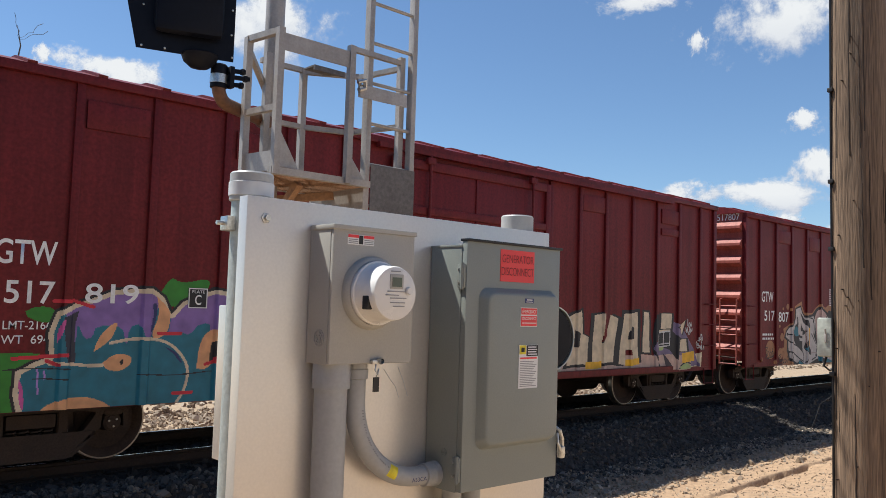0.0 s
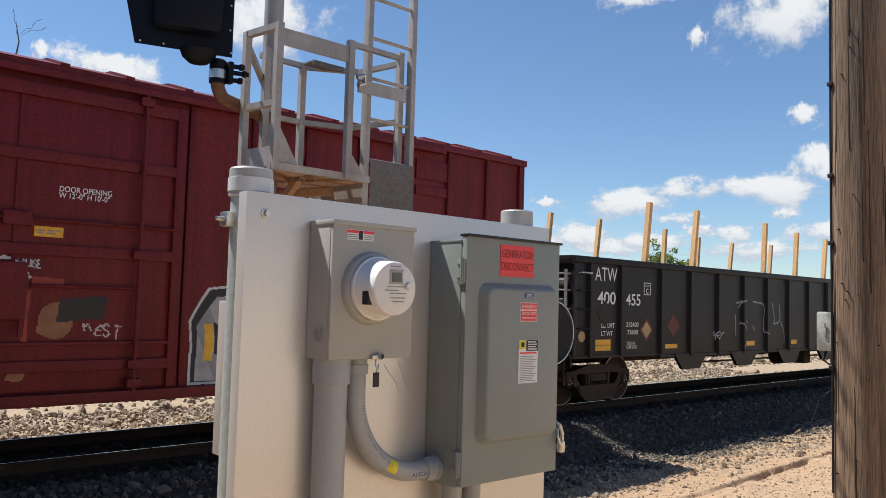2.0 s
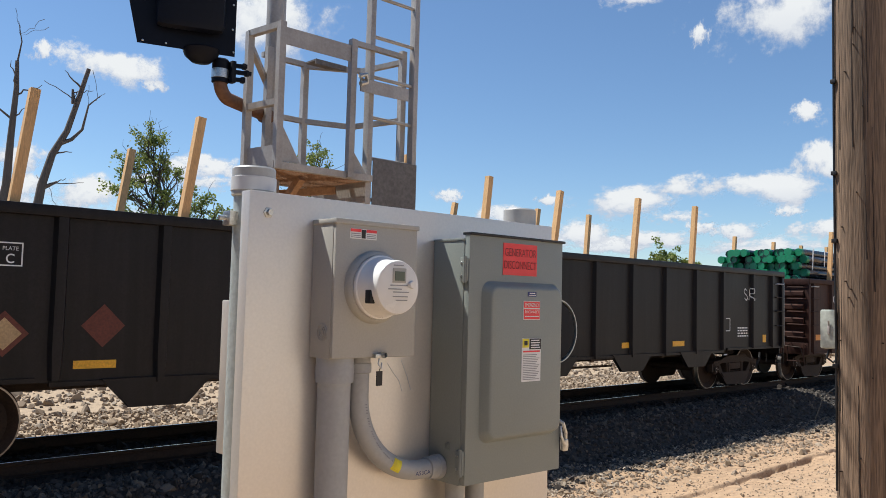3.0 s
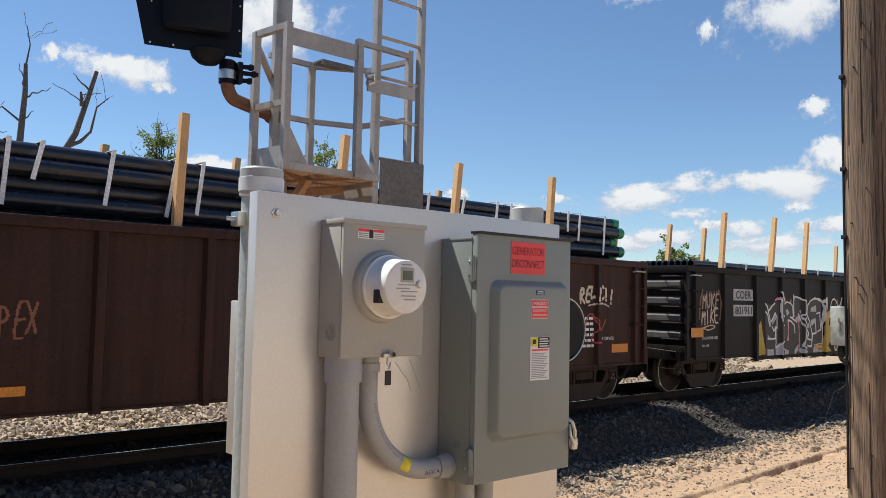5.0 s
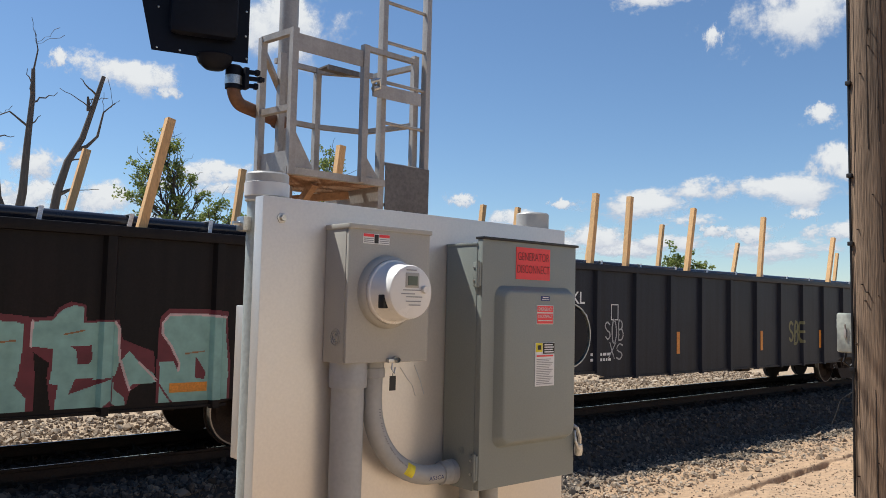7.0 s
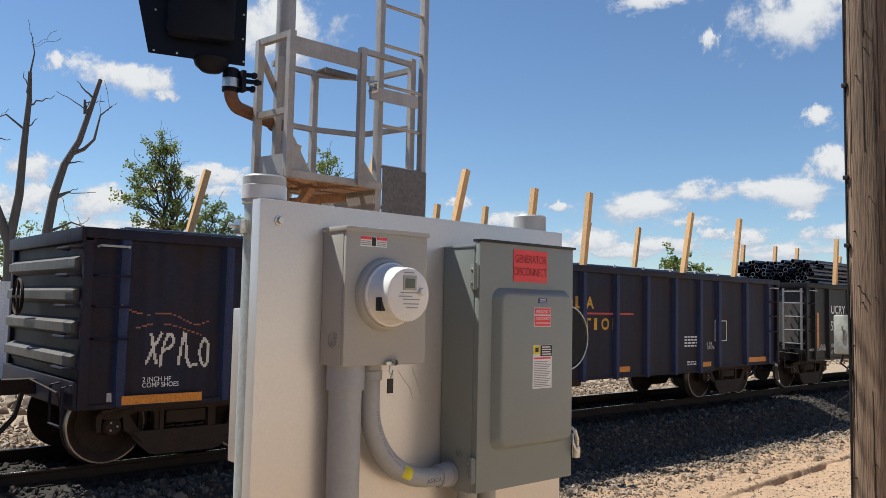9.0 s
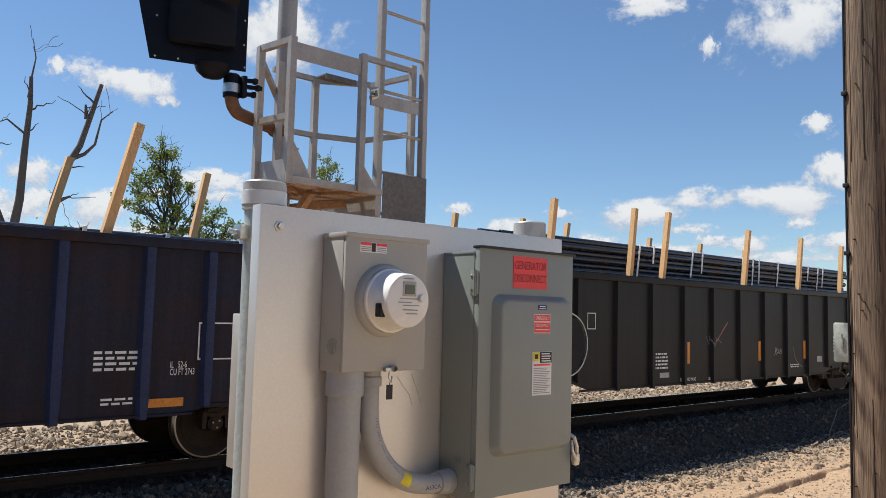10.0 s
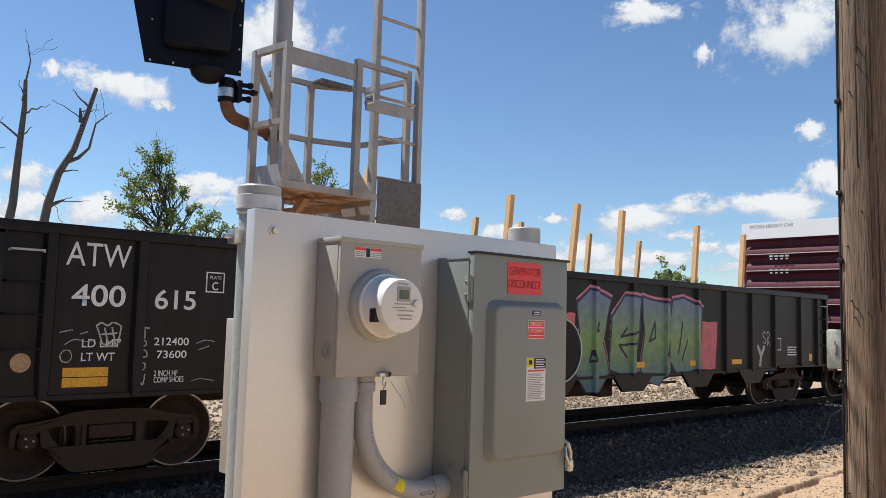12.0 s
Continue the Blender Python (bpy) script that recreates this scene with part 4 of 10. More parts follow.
# ---- utility pole ----
def make_pole():
    t = thing("utility_pole", "weathered brown wooden utility pole with checks and nails", "utility pole")
    bx, by = 4.985, 1.79
    n, rows = 40, 46
    vs = []
    for i in range(rows):
        z = -0.4 + 8.4 * i / (rows - 1)
        r = 0.166 - 0.0045 * z
        for j in range(n):
            a = 2 * math.pi * j / n
            k = 1 + 0.012 * noise.noise(Vector((math.cos(a) * 2, math.sin(a) * 2, z * 0.5))) - 0.012 * (noise.noise(Vector((math.cos(a) * 9, math.sin(a) * 9, z * 0.25))) > 0.28)
            vs.append((bx - 0.012 * z + r * k * math.cos(a), by + 0.004 * z + r * k * math.sin(a), z))
    part("shaft", Shape().add(vs, [(i * n + j, i * n + (j + 1) % n, (i + 1) * n + (j + 1) % n, (i + 1) * n + j) for i in range(rows - 1) for j in range(n)], True), "pole", t)
    rng = random.Random(8)

    def on_pole(a, z, out=0.0):
        r = 0.166 - 0.0045 * z + out
        return Vector((bx - 0.012 * z + r * math.cos(a), by + 0.004 * z + r * math.sin(a), z))

    for k in range(16):
        a, z, ln = rng.uniform(2.4, 4.6), rng.uniform(0.4, 4.0), rng.uniform(0.4, 1.6)
        pts = [on_pole(a + 0.012 * math.sin(3 * i + k), z + ln * i / 8, -0.002) for i in range(9)]
        s = Shape()
        w = rng.uniform(0.002, 0.006)
        s.tube(pts, w, 6, w * 0.4)
        part("check", s, "crack", t, "dark drying check")
    for k in range(20):
        a, z = rng.uniform(2.5, 4.5), rng.uniform(0.5, 4.2)
        p, q = on_pole(a, z, -0.003), on_pole(a, z, 0.014)
        part("nail", Shape().tube([p, q], 0.004, 6), "rail", t)
    a0 = 2.32
    c = Shape().tube([on_pole(a0 + 0.02 * math.sin(i), 0.9 + 0.4 * i, 0.010) for i in range(15)], 0.007, 6)
    part("ground_wire", c, "black", t, "black ground wire stapled to the pole")
    for z in (1.62, 2.35, 2.75, 3.3):
        p = on_pole(a0, z, 0.0)
        part("staple", Shape().box((p.x - 0.03, p.y - 0.01, p.z - 0.012), (p.x + 0.02, p.y + 0.02, p.z + 0.012), cut=0.003), "black", t)
    # small cabinet on the pole
    b = thing("pole_cabinet", "small white electrical cabinet mounted on a wooden pole", "electrical box")
    part("box", Shape().box((4.86, 1.925, 1.715), (5.02, 2.012, 1.945), cut=0.008), "box_grey", b)
    part("door", Shape().box((4.845, 1.92, 1.72), (4.86, 2.008, 1.94), cut=0.005), "box_grey", b)
    part("latch", Shape().box((4.835, 1.95, 1.80), (4.846, 1.965, 1.85), cut=0.003).tube([(4.84, 1.957, 1.85), (4.835, 1.957, 1.88)], 0.005, 6), "alu", b)
    part("bracket", Shape().box((4.92, 1.88, 1.74), (4.98, 1.93, 1.77)).box((4.92, 1.88, 1.89), (4.98, 1.93, 1.92)), "galv", b)
    part("cable", Shape().tube([(4.93, 1.985, 1.72), (4.92, 2.0, 1.66), (4.97, 1.985, 1.63), (5.0, 1.94, 1.68)], 0.007, 8), "black", b)
    part("loose_wire", Shape().tube([on_pole(2.3, 1.50), (4.835, 1.985, 1.44), (4.81, 2.00, 1.36), (4.80, 2.02, 1.30)], 0.003, 6), "rubber", t, "loose end of dark wire")


make_pole()


# ---- distance: shed, trees, clouds ----
def make_shed():
    t = thing("storage_container", "white corrugated steel container standing beyond the track", "container")
    x0, x1, y0, y1, z0, z1 = 1.0, 8.3, 24.0, 26.5, -0.35, 2.35
    s = Shape()
    n = int((x1 - x0) / 0.14)
    vs = []
    for i in range(n * 2 + 1):
        x = x0 + (x1 - x0) * i / (2 * n)
        y = y0 + (0.035 if (i // 2) % 2 else 0.0)
        vs += [(x, y, z0 + 0.15), (x, y, z1 - 0.1)]
    s.add(vs, [(2 * i, 2 * i + 2, 2 * i + 3, 2 * i + 1) for i in range(2 * n)])
    part("front_wall", s, "shed", t)
    part("frame", Shape().box((x0, y0 - 0.03, z0), (x1, y0 + 0.1, z0 + 0.16)).box((x0, y0 - 0.03, z1 - 0.11), (x1, y0 + 0.1, z1)).box((x0 - 0.1, y0 - 0.03, z0), (x0, y0 + 0.1, z1)).box((x1, y0 - 0.03, z0), (x1 + 0.1, y0 + 0.1, z1)), "shed", t)
    part("shell", Shape().box((x0, y0 + 0.08, z0 + 0.05), (x1, y1, z1 - 0.02)), "shed", t)


make_shed()


# Added out of view behind the camera: bounces sunlight onto boxes and train.
solo("bounce_wall_south", Shape().box((-0.5, -10.3, 0.0), (34, -10.0, 6.0), cut=0.02), "pale_wall", "unseen pale wall added to bounce sunlight forward", "wall", kind="structure")
# Added out of view to the left: darkens the box sides facing -x.
solo("blocker_wall_west", Shape().box((-4.3, -14, 0.0), (-4.0, 4.5, 4.6), cut=0.02), "blocker_wall", "unseen dark wall added to block skylight", "wall", kind="structure")


def polar(az, el, dist):
    """A place seen from the stand at that bearing and height angle, that far off."""
    return Vector((dist * math.cos(radians(az)), dist * math.sin(radians(az)), EYE.z + dist * math.tan(radians(el))))


def limb(s, a, b, r0, r1, rng, wob=0.06, seg=6):
    a, b = Vector(a), Vector(b)
    ln = (b - a).length
    pts = []
    for i in range(seg + 1):
        k = i / seg
        o = Vector((rng.uniform(-1, 1), rng.uniform(-1, 1), rng.uniform(-1, 1))) * wob * ln * (0 if i in (0, seg) else 1) * 0.5
        pts.append(a.lerp(b, k) + o)
    s.tube(pts, r0, 8, r1)
    return pts


def make_tree(base, blobs, height_to, seed, leaf=0.115, density=400, trunk_r=0.16, twigs=0):
    """blobs: crown clumps as (place, radius). Limbs run from the trunk to each clump."""
    rng = random.Random(seed)
    t = thing("tree", "green leafy tree with an open uneven crown", "tree", group="trees beyond the track")
    s = Shape()
    base, fork = Vector(base), Vector(height_to)
    limb(s, base, fork, trunk_r, trunk_r * 0.6, rng, 0.05)
    cells, faces = [], []
    for c, r in blobs:
        c = Vector(c)
        mid = limb(s, fork - Vector((0, 0, rng.uniform(0, 0.6))), c, trunk_r * 0.45, 0.02, rng, 0.14)
        for k in range(int(6 + r * 4)):
            e = c + Vector((rng.gauss(0, 1), rng.gauss(0, 1), rng.gauss(0, 0.9))) * r * 0.5
            limb(s, mid[rng.randint(2, 5)], e, 0.03, 0.008, rng, 0.2, 4)
            for q in range(int(density * r / 6)):
                p = e + Vector((rng.gauss(0, 1), rng.gauss(0, 1), rng.gauss(0, 0.8))) * r * 0.17
                u = Vector((rng.gauss(0, 1), rng.gauss(0, 1), rng.gauss(0, 0.7))).normalized()
                w = u.orthogonal().normalized()
                w.rotate(Matrix.Rotation(rng.uniform(0, 6.28), 3, u))
                L, W = leaf * rng.uniform(0.7, 1.4), leaf * rng.uniform(0.35, 0.6)
                o = len(cells)
                cells += [p, p + u * L * 0.5 + w * W, p + u * L, p + u * L * 0.5 - w * W + Vector((0, 0, -0.02))]
                faces.append((o, o + 1, o + 2, o + 3))
        for k in range(twigs):
            d = Vector((rng.uniform(-1, 1), rng.uniform(-0.5, 0.5), rng.uniform(0.2, 1))).normalized()
            limb(s, c, c + d * r * rng.uniform(1.1, 1.7), 0.02, 0.005, rng, 0.2, 5)
    part("trunk", s, "trunk", t, "dark trunk and limbs")
    me = bpy.data.meshes.new("crown")
    me.from_pydata([tuple(p) for p in cells], [], faces)
    me.materials.append(M["leaf"])
    part("crown", me, "leaf", t, "green leaves")
    return t


D1 = 40
make_tree(polar(67.4, -3.2, D1), [(polar(68.5, 10.5, D1), 0.8), (polar(68.2, 9.7, D1), 0.9), (polar(69.4, 8.6, D1), 0.9), (polar(67.6, 8.6, D1), 0.9), (polar(68.9, 7.3, D1), 1.0), (polar(66.7, 8.0, D1 + 1), 0.6), (polar(69.9, 6.9, D1 - 1), 0.7), (polar(67.6, 6.4, D1), 0.8), (polar(69.0, 5.4, D1 - 1), 0.9), (polar(67.2, 5.0, D1 - 1), 0.8), (polar(66.0, 6.9, D1), 0.4)], polar(67.6, 4.6, D1), 3, twigs=3)
make_tree(polar(65.0, -3.0, 42), [(polar(64.9, 6.2, 42), 0.9), (polar(65.9, 5.3, 42), 0.7), (polar(64.0, 5.2, 42), 0.8), (polar(65.0, 4.4, 42), 0.9)], polar(65.0, 3.6, 42), 4, twigs=1, density=420)
make_tree(polar(57.5, -3.0, 40), [(polar(57.2, 10.2, 40), 0.8), (polar(58.2, 8.7, 40), 0.9), (polar(56.6, 8.4, 40), 0.9), (polar(57.5, 6.9, 40), 1.3)], polar(57.6, 5.5, 40), 5, twigs=1)
make_tree(polar(32.0, -1.6, 85), [(polar(32.4, 3.7, 85), 1.2), (polar(31.5, 3.3, 85), 1.2), (polar(32.9, 3.0, 85), 1.1), (polar(30.9, 2.9, 85), 0.9), (polar(32.0, 2.4, 85), 1.5)], polar(32.0, 1.5, 85), 6, leaf=0.24, density=170)
make_tree(polar(77.5, -3.0, 44), [(polar(77.2, 3.0, 44), 1.3), (polar(75.9, 2.4, 44), 1.2), (polar(79.0, 3.2, 44), 1.4), (polar(73.9, 4.2, 44), 0.7)], polar(77.4, 1.5, 44), 7)


def make_dead_tree(base, stems, seed):
    rng = random.Random(seed)
    t = thing("dead_tree", "bare grey dead tree with broken limbs", "tree", group="trees beyond the track")
    s = Shape()
    for pts, r0, r1 in stems:
        s.tube(pts, r0, 10, r1)
        for k in range(3):
            i = rng.randint(min(len(pts) // 2, len(pts) - 2), len(pts) - 2)
            p = Vector(pts[i]).lerp(Vector(pts[i + 1]), rng.random())
            d = Vector((rng.uniform(-1, 1), 0.3 * rng.uniform(-1, 1), rng.uniform(0.1, 0.9))).normalized()
            q = p + d * rng.uniform(0.4, 1.3)
            limb(s, p, q, r1 * 0.6, 0.010, rng, 0.12, 6)
    part("trunk", s, "bark", t)


D2 = 34
make_dead_tree(None, [
    ([polar(77.0, -3, D2), polar(77.2, 1, D2), polar(77.3, 3.4, D2), polar(76.9, 6.4, D2), polar(76.8, 9.5, D2), polar(76.65, 12.5, D2), polar(76.7, 14.2, D2)], 0.24, 0.07),
    ([polar(77.25, 3.2, D2), polar(78.3, 6.0, D2), polar(78.6, 9.0, D2), polar(79.2, 12.5, D2)], 0.20, 0.06),
    ([polar(76.7, 14.0, D2), polar(76.5, 15.4, D2), polar(76.75, 16.6, D2)], 0.04, 0.01),
    ([polar(76.7, 10.5, D2), polar(77.9, 11.4, D2), polar(78.6, 11.0, D2)], 0.05, 0.015)], 11)
make_dead_tree(None, [
    ([polar(75.3, -3, D2), polar(75.3, 2, D2), polar(75.2, 4.2, D2), polar(74.9, 6.6, D2), polar(74.4, 8.6, D2), polar(73.6, 10.2, D2), polar(73.0, 12.4, D2), polar(72.5, 14.3, D2)], 0.22, 0.08),
    ([polar(73.9, 9.4, D2), polar(73.3, 9.7, D2), polar(72.7, 10.4, D2), polar(72.4, 12.0, D2), polar(71.7, 12.7, D2)], 0.09, 0.015),
    ([polar(73.3, 12.0, D2), polar(73.4, 12.9, D2)], 0.09, 0.04),
    ([polar(74.9, 6.4, D2), polar(74.0, 6.9, D2)], 0.10, 0.04),
    ([polar(75.1, 4.2, D2), polar(73.8, 4.9, D2), polar(72.9, 4.6, D2)], 0.06, 0.015)], 12)


def cloud_material():
    m = bpy.data.materials.new("cumulus")
    m.use_nodes = True
    n, l = m.node_tree.nodes, m.node_tree.links
    n.clear()
    tc = n.new("ShaderNodeTexCoord")
    info = n.new("ShaderNodeObjectInfo")
    off = n.new("ShaderNodeVectorMath")
    off.operation = "SCALE"
    off.inputs[0].default_value = (31.0, 17.0, 5.0)
    l.new(info.outputs["Random"], off.inputs["Scale"])
    add = n.new("ShaderNodeVectorMath")
    l.new(off.outputs[0], add.inputs[1])
    nz = n.new("ShaderNodeTexNoise")
    nz.inputs["Scale"].default_value, nz.inputs["Detail"].default_value, nz.inputs["Roughness"].default_value = 2.3, 12, 0.66
    l.new(add.outputs[0], nz.inputs["Vector"])
    ln = n.new("ShaderNodeVectorMath")
    ln.operation = "LENGTH"
    l.new(tc.outputs["Object"], ln.inputs[0])
    squash = n.new("ShaderNodeVectorMath")
    squash.operation = "MULTIPLY"
    squash.inputs[1].default_value = (1.0, 0.5, 1.0)
    l.new(tc.outputs["Object"], squash.inputs[0])
    l.new(squash.outputs[0], add.inputs[0])
    fall = n.new("ShaderNodeMapRange")
    fall.inputs["From Min"].default_value, fall.inputs["From Max"].default_value = 0.2, 1.0
    fall.inputs["To Min"].default_value, fall.inputs["To Max"].default_value = 0.42, -0.75
    l.new(ln.outputs["Value"], fall.inputs[0])
    amp = n.new("ShaderNodeMath")
    amp.operation = "MULTIPLY_ADD"
    amp.inputs[1].default_value, amp.inputs[2].default_value = 2.6, -0.8
    l.new(nz.outputs["Fac"], amp.inputs[0])
    s = n.new("ShaderNodeMath")
    l.new(amp.outputs[0], s.inputs[0])
    l.new(fall.outputs[0], s.inputs[1])
    mask = n.new("ShaderNodeMapRange")
    mask.interpolation_type = "SMOOTHSTEP"
    mask.inputs["From Min"].default_value, mask.inputs["From Max"].default_value = 0.38, 0.86
    l.new(s.outputs[0], mask.inputs[0])
    # The clouds glow by themselves; their shaded grey bases are painted by height.
    em = n.new("ShaderNodeEmission")
    tone = n.new("ShaderNodeMixRGB")
    tone.inputs[1].default_value, tone.inputs[2].default_value = (0.66, 0.70, 0.80, 1), (1.0, 1.0, 1.0, 1)
    t2 = n.new("ShaderNodeMapRange")
    t2.inputs["From Min"].default_value, t2.inputs["From Max"].default_value = 0.5, 1.0
    l.new(s.outputs[0], t2.inputs[0])
    sy = n.new("ShaderNodeSeparateXYZ")
    l.new(tc.outputs["Object"], sy.inputs[0])
    lo = n.new("ShaderNodeMath")
    lo.operation = "MULTIPLY_ADD"
    lo.inputs[1].default_value = 0.9
    l.new(sy.outputs["Y"], lo.inputs[0])
    l.new(t2.outputs[0], lo.inputs[2])
    lo.use_clamp = True
    l.new(lo.outputs[0], tone.inputs[0])
    l.new(tone.outputs[0], em.inputs[0])
    em.inputs[1].default_value = 0.62
    tr = n.new("ShaderNodeBsdfTransparent")
    mx = n.new("ShaderNodeMixShader")
    l.new(mask.outputs[0], mx.inputs[0])
    l.new(tr.outputs[0], mx.inputs[1])
    l.new(em.outputs[0], mx.inputs[2])
    o = n.new("ShaderNodeOutputMaterial")
    l.new(mx.outputs[0], o.inputs[0])
    return m


M["cloud"] = cloud_material()
# bearing, height angle, width and height in degrees
CLOUDS = [(71.4, 14.3, 8.2, 3.6), (75.3, 14.9, 2.4, 1.8), (61.6, 18.9, 11.5, 6.5), (25.2, 19.6, 10.5, 6.0), (30.0, 18.3, 1.8, 2.0), (23.3, 12.6, 3.8, 2.0),
          (24.9, 8.0, 9.5, 3.0), (21.9, 9.5, 5.0, 3.6), (35.0, 7.2, 9.5, 2.8), (30.4, 8.2, 6.4, 2.5), (47.7, 7.3, 2.4, 1.5), (40.4, 7.2, 2.0, 1.0),
          (65.0, 8.5, 6.0, 2.2), (43.6, 6.1, 6.0, 2.0), (38.6, 4.9, 7.0, 2.6), (29.9, 5.4, 2.4, 1.1), (27.4, 5.1, 4.4, 1.8), (24.5, 6.3, 2.8, 1.3),
          (26.3, 4.1, 9.0, 2.0), (72.4, 6.4, 6.5, 3.0), (76.4, 8.4, 5.0, 2.6), (76.6, 6.4, 4.6, 2.4), (34.2, 21.2, 7.5, 2.6), (33.0, 4.6, 6.0, 1.6), (68.8, 7.6, 3.0, 1.2),
          (50.0, 3.6, 9.0, 1.8), (60.0, 4.2, 8.0, 2.0), (68.4, 13.8, 2.2, 1.2), (79.5, 9.0, 4.0, 2.0), (78.5, 5.6, 7.0, 2.2), (70.0, 4.8, 8.0, 1.8), (42.0, 4.4, 9.0, 2.0), (36.0, 4.2, 7.0, 1.6), (46.5, 4.6, 6.0, 1.6), (31.4, 6.0, 4.0, 1.2), (64.0, 7.6, 5.5, 1.8), (22.5, 5.2, 5.0, 1.8)]


def make_clouds():
    for i, (az, el, w, h) in enumerate(CLOUDS):
        d = 2400 + 12 * i
        c = Vector((math.cos(radians(az)) * math.cos(radians(el)), math.sin(radians(az)) * math.cos(radians(el)), math.sin(radians(el)))) * d + EYE
        me = bpy.data.meshes.new("cloud")
        a = h / w
        me.from_pydata([(-1, -1, 0), (1, -1, 0), (1, 1, 0), (-1, 1, 0)], [], [(0, 1, 2, 3)])
        me.materials.append(M["cloud"])
        ob = tagged(new("cloud", me), "small white fair-weather cumulus cloud", "cloud", "clouds in the sky", "structure")
        k = math.tan(radians(w / 2)) * d * 1.52
        ob.matrix_world = look(c, EYE) @ Matrix.Rotation(math.pi, 4, "Y") @ Matrix.Diagonal((k, k * a, k, 1))


make_clouds()


# ---- spray paint ----
STROKES = {
    "A": [[(0, 0), (.5, 1), (1, 0)], [(.2, .38), (.8, .38)]], "B": [[(0, 0), (0, 1), (.8, .9), (.75, .55), (0, .5)], [(.7, .52), (1, .25), (.7, 0), (0, 0)]],
    "C": [[(1, .85), (.5, 1), (0, .6), (.05, .2), (.5, 0), (1, .15)]], "D": [[(0, 0), (0, 1), (.6, .95), (1, .55), (.7, .05), (0, 0)]],
    "E": [[(1, 1), (0, 1), (0, 0), (1, 0)], [(0, .5), (.8, .52)]], "F": [[(1, 1), (0, 1), (0, 0)], [(0, .52), (.75, .55)]],
    "G": [[(1, .85), (.5, 1), (0, .6), (.05, .2), (.5, 0), (1, .15), (1, .45), (.6, .45)]], "H": [[(0, 0), (0, 1)], [(1, 0), (1, 1)], [(0, .5), (1, .5)]],
    "I": [[(.5, 0), (.5, 1)]], "K": [[(0, 0), (0, 1)], [(1, 1), (0, .48), (1, 0)]], "L": [[(0, 1), (0, 0), (1, .05)]], "M": [[(0, 0), (.1, 1), (.5, .4), (.9, 1), (1, 0)]],
    "N": [[(0, 0), (.05, 1), (.95, 0), (1, 1)]], "O": [[(.5, 1), (0, .6), (.1, .1), (.6, 0), (1, .4), (.9, .9), (.5, 1)]], "P": [[(0, 0), (0, 1), (.8, .95), (.9, .6), (0, .45)]],
    "R": [[(0, 0), (0, 1), (.8, .95), (.85, .6), (0, .48), (1, 0)]], "S": [[(1, .85), (.5, 1), (0, .78), (.2, .55), (.85, .42), (1, .2), (.5, 0), (0, .15)]],
    "T": [[(0, 1), (1, 1)], [(.5, 1), (.5, 0)]], "U": [[(0, 1), (.05, .2), (.5, 0), (.95, .2), (1, 1)]], "W": [[(0, 1), (.25, 0), (.5, .7), (.75, 0), (1, 1)]],
    "X": [[(0, 0), (1, 1)], [(0, 1), (1, 0)]], "Y": [[(0, 1), (.5, .5), (1, 1)], [(.5, .5), (.45, 0)]], "2": [[(0, .8), (.5, 1), (1, .7), (0, 0), (1, .05)]], "!": [[(.5, 1), (.4, .3)], [(.38, .06), (.4, .02)]],
}


def near_line(px, pz, pts):
    best = np.full(px.shape, 9.0)
    for (ax, az), (bx, bz) in zip(pts[:-1], pts[1:]):
        dx, dz = bx - ax, bz - az
        t = np.clip(((px - ax) * dx + (pz - az) * dz) / (dx * dx + dz * dz + 1e-9), 0, 1)
        best = np.minimum(best, np.hypot(px - ax - t * dx, pz - az - t * dz))
    return best


def rounded(pts, k=2):
    for _ in range(k):
        q = [pts[0]]
        for a, b in zip(pts[:-1], pts[1:]):
            q += [(a[0] * .75 + b[0] * .25, a[1] * .75 + b[1] * .25), (a[0] * .25 + b[0] * .75, a[1] * .25 + b[1] * .75)]
        pts = q + [pts[-1]]
    return pts


def inside(px, pz, poly):
    r = np.zeros(px.shape, bool)
    for (ax, az), (bx, bz) in zip(poly, poly[1:] + poly[:1]):
        r ^= ((az > pz) != (bz > pz)) & (px < (bx - ax) * (pz - az) / (bz - az + 1e-12) + ax)
    return r


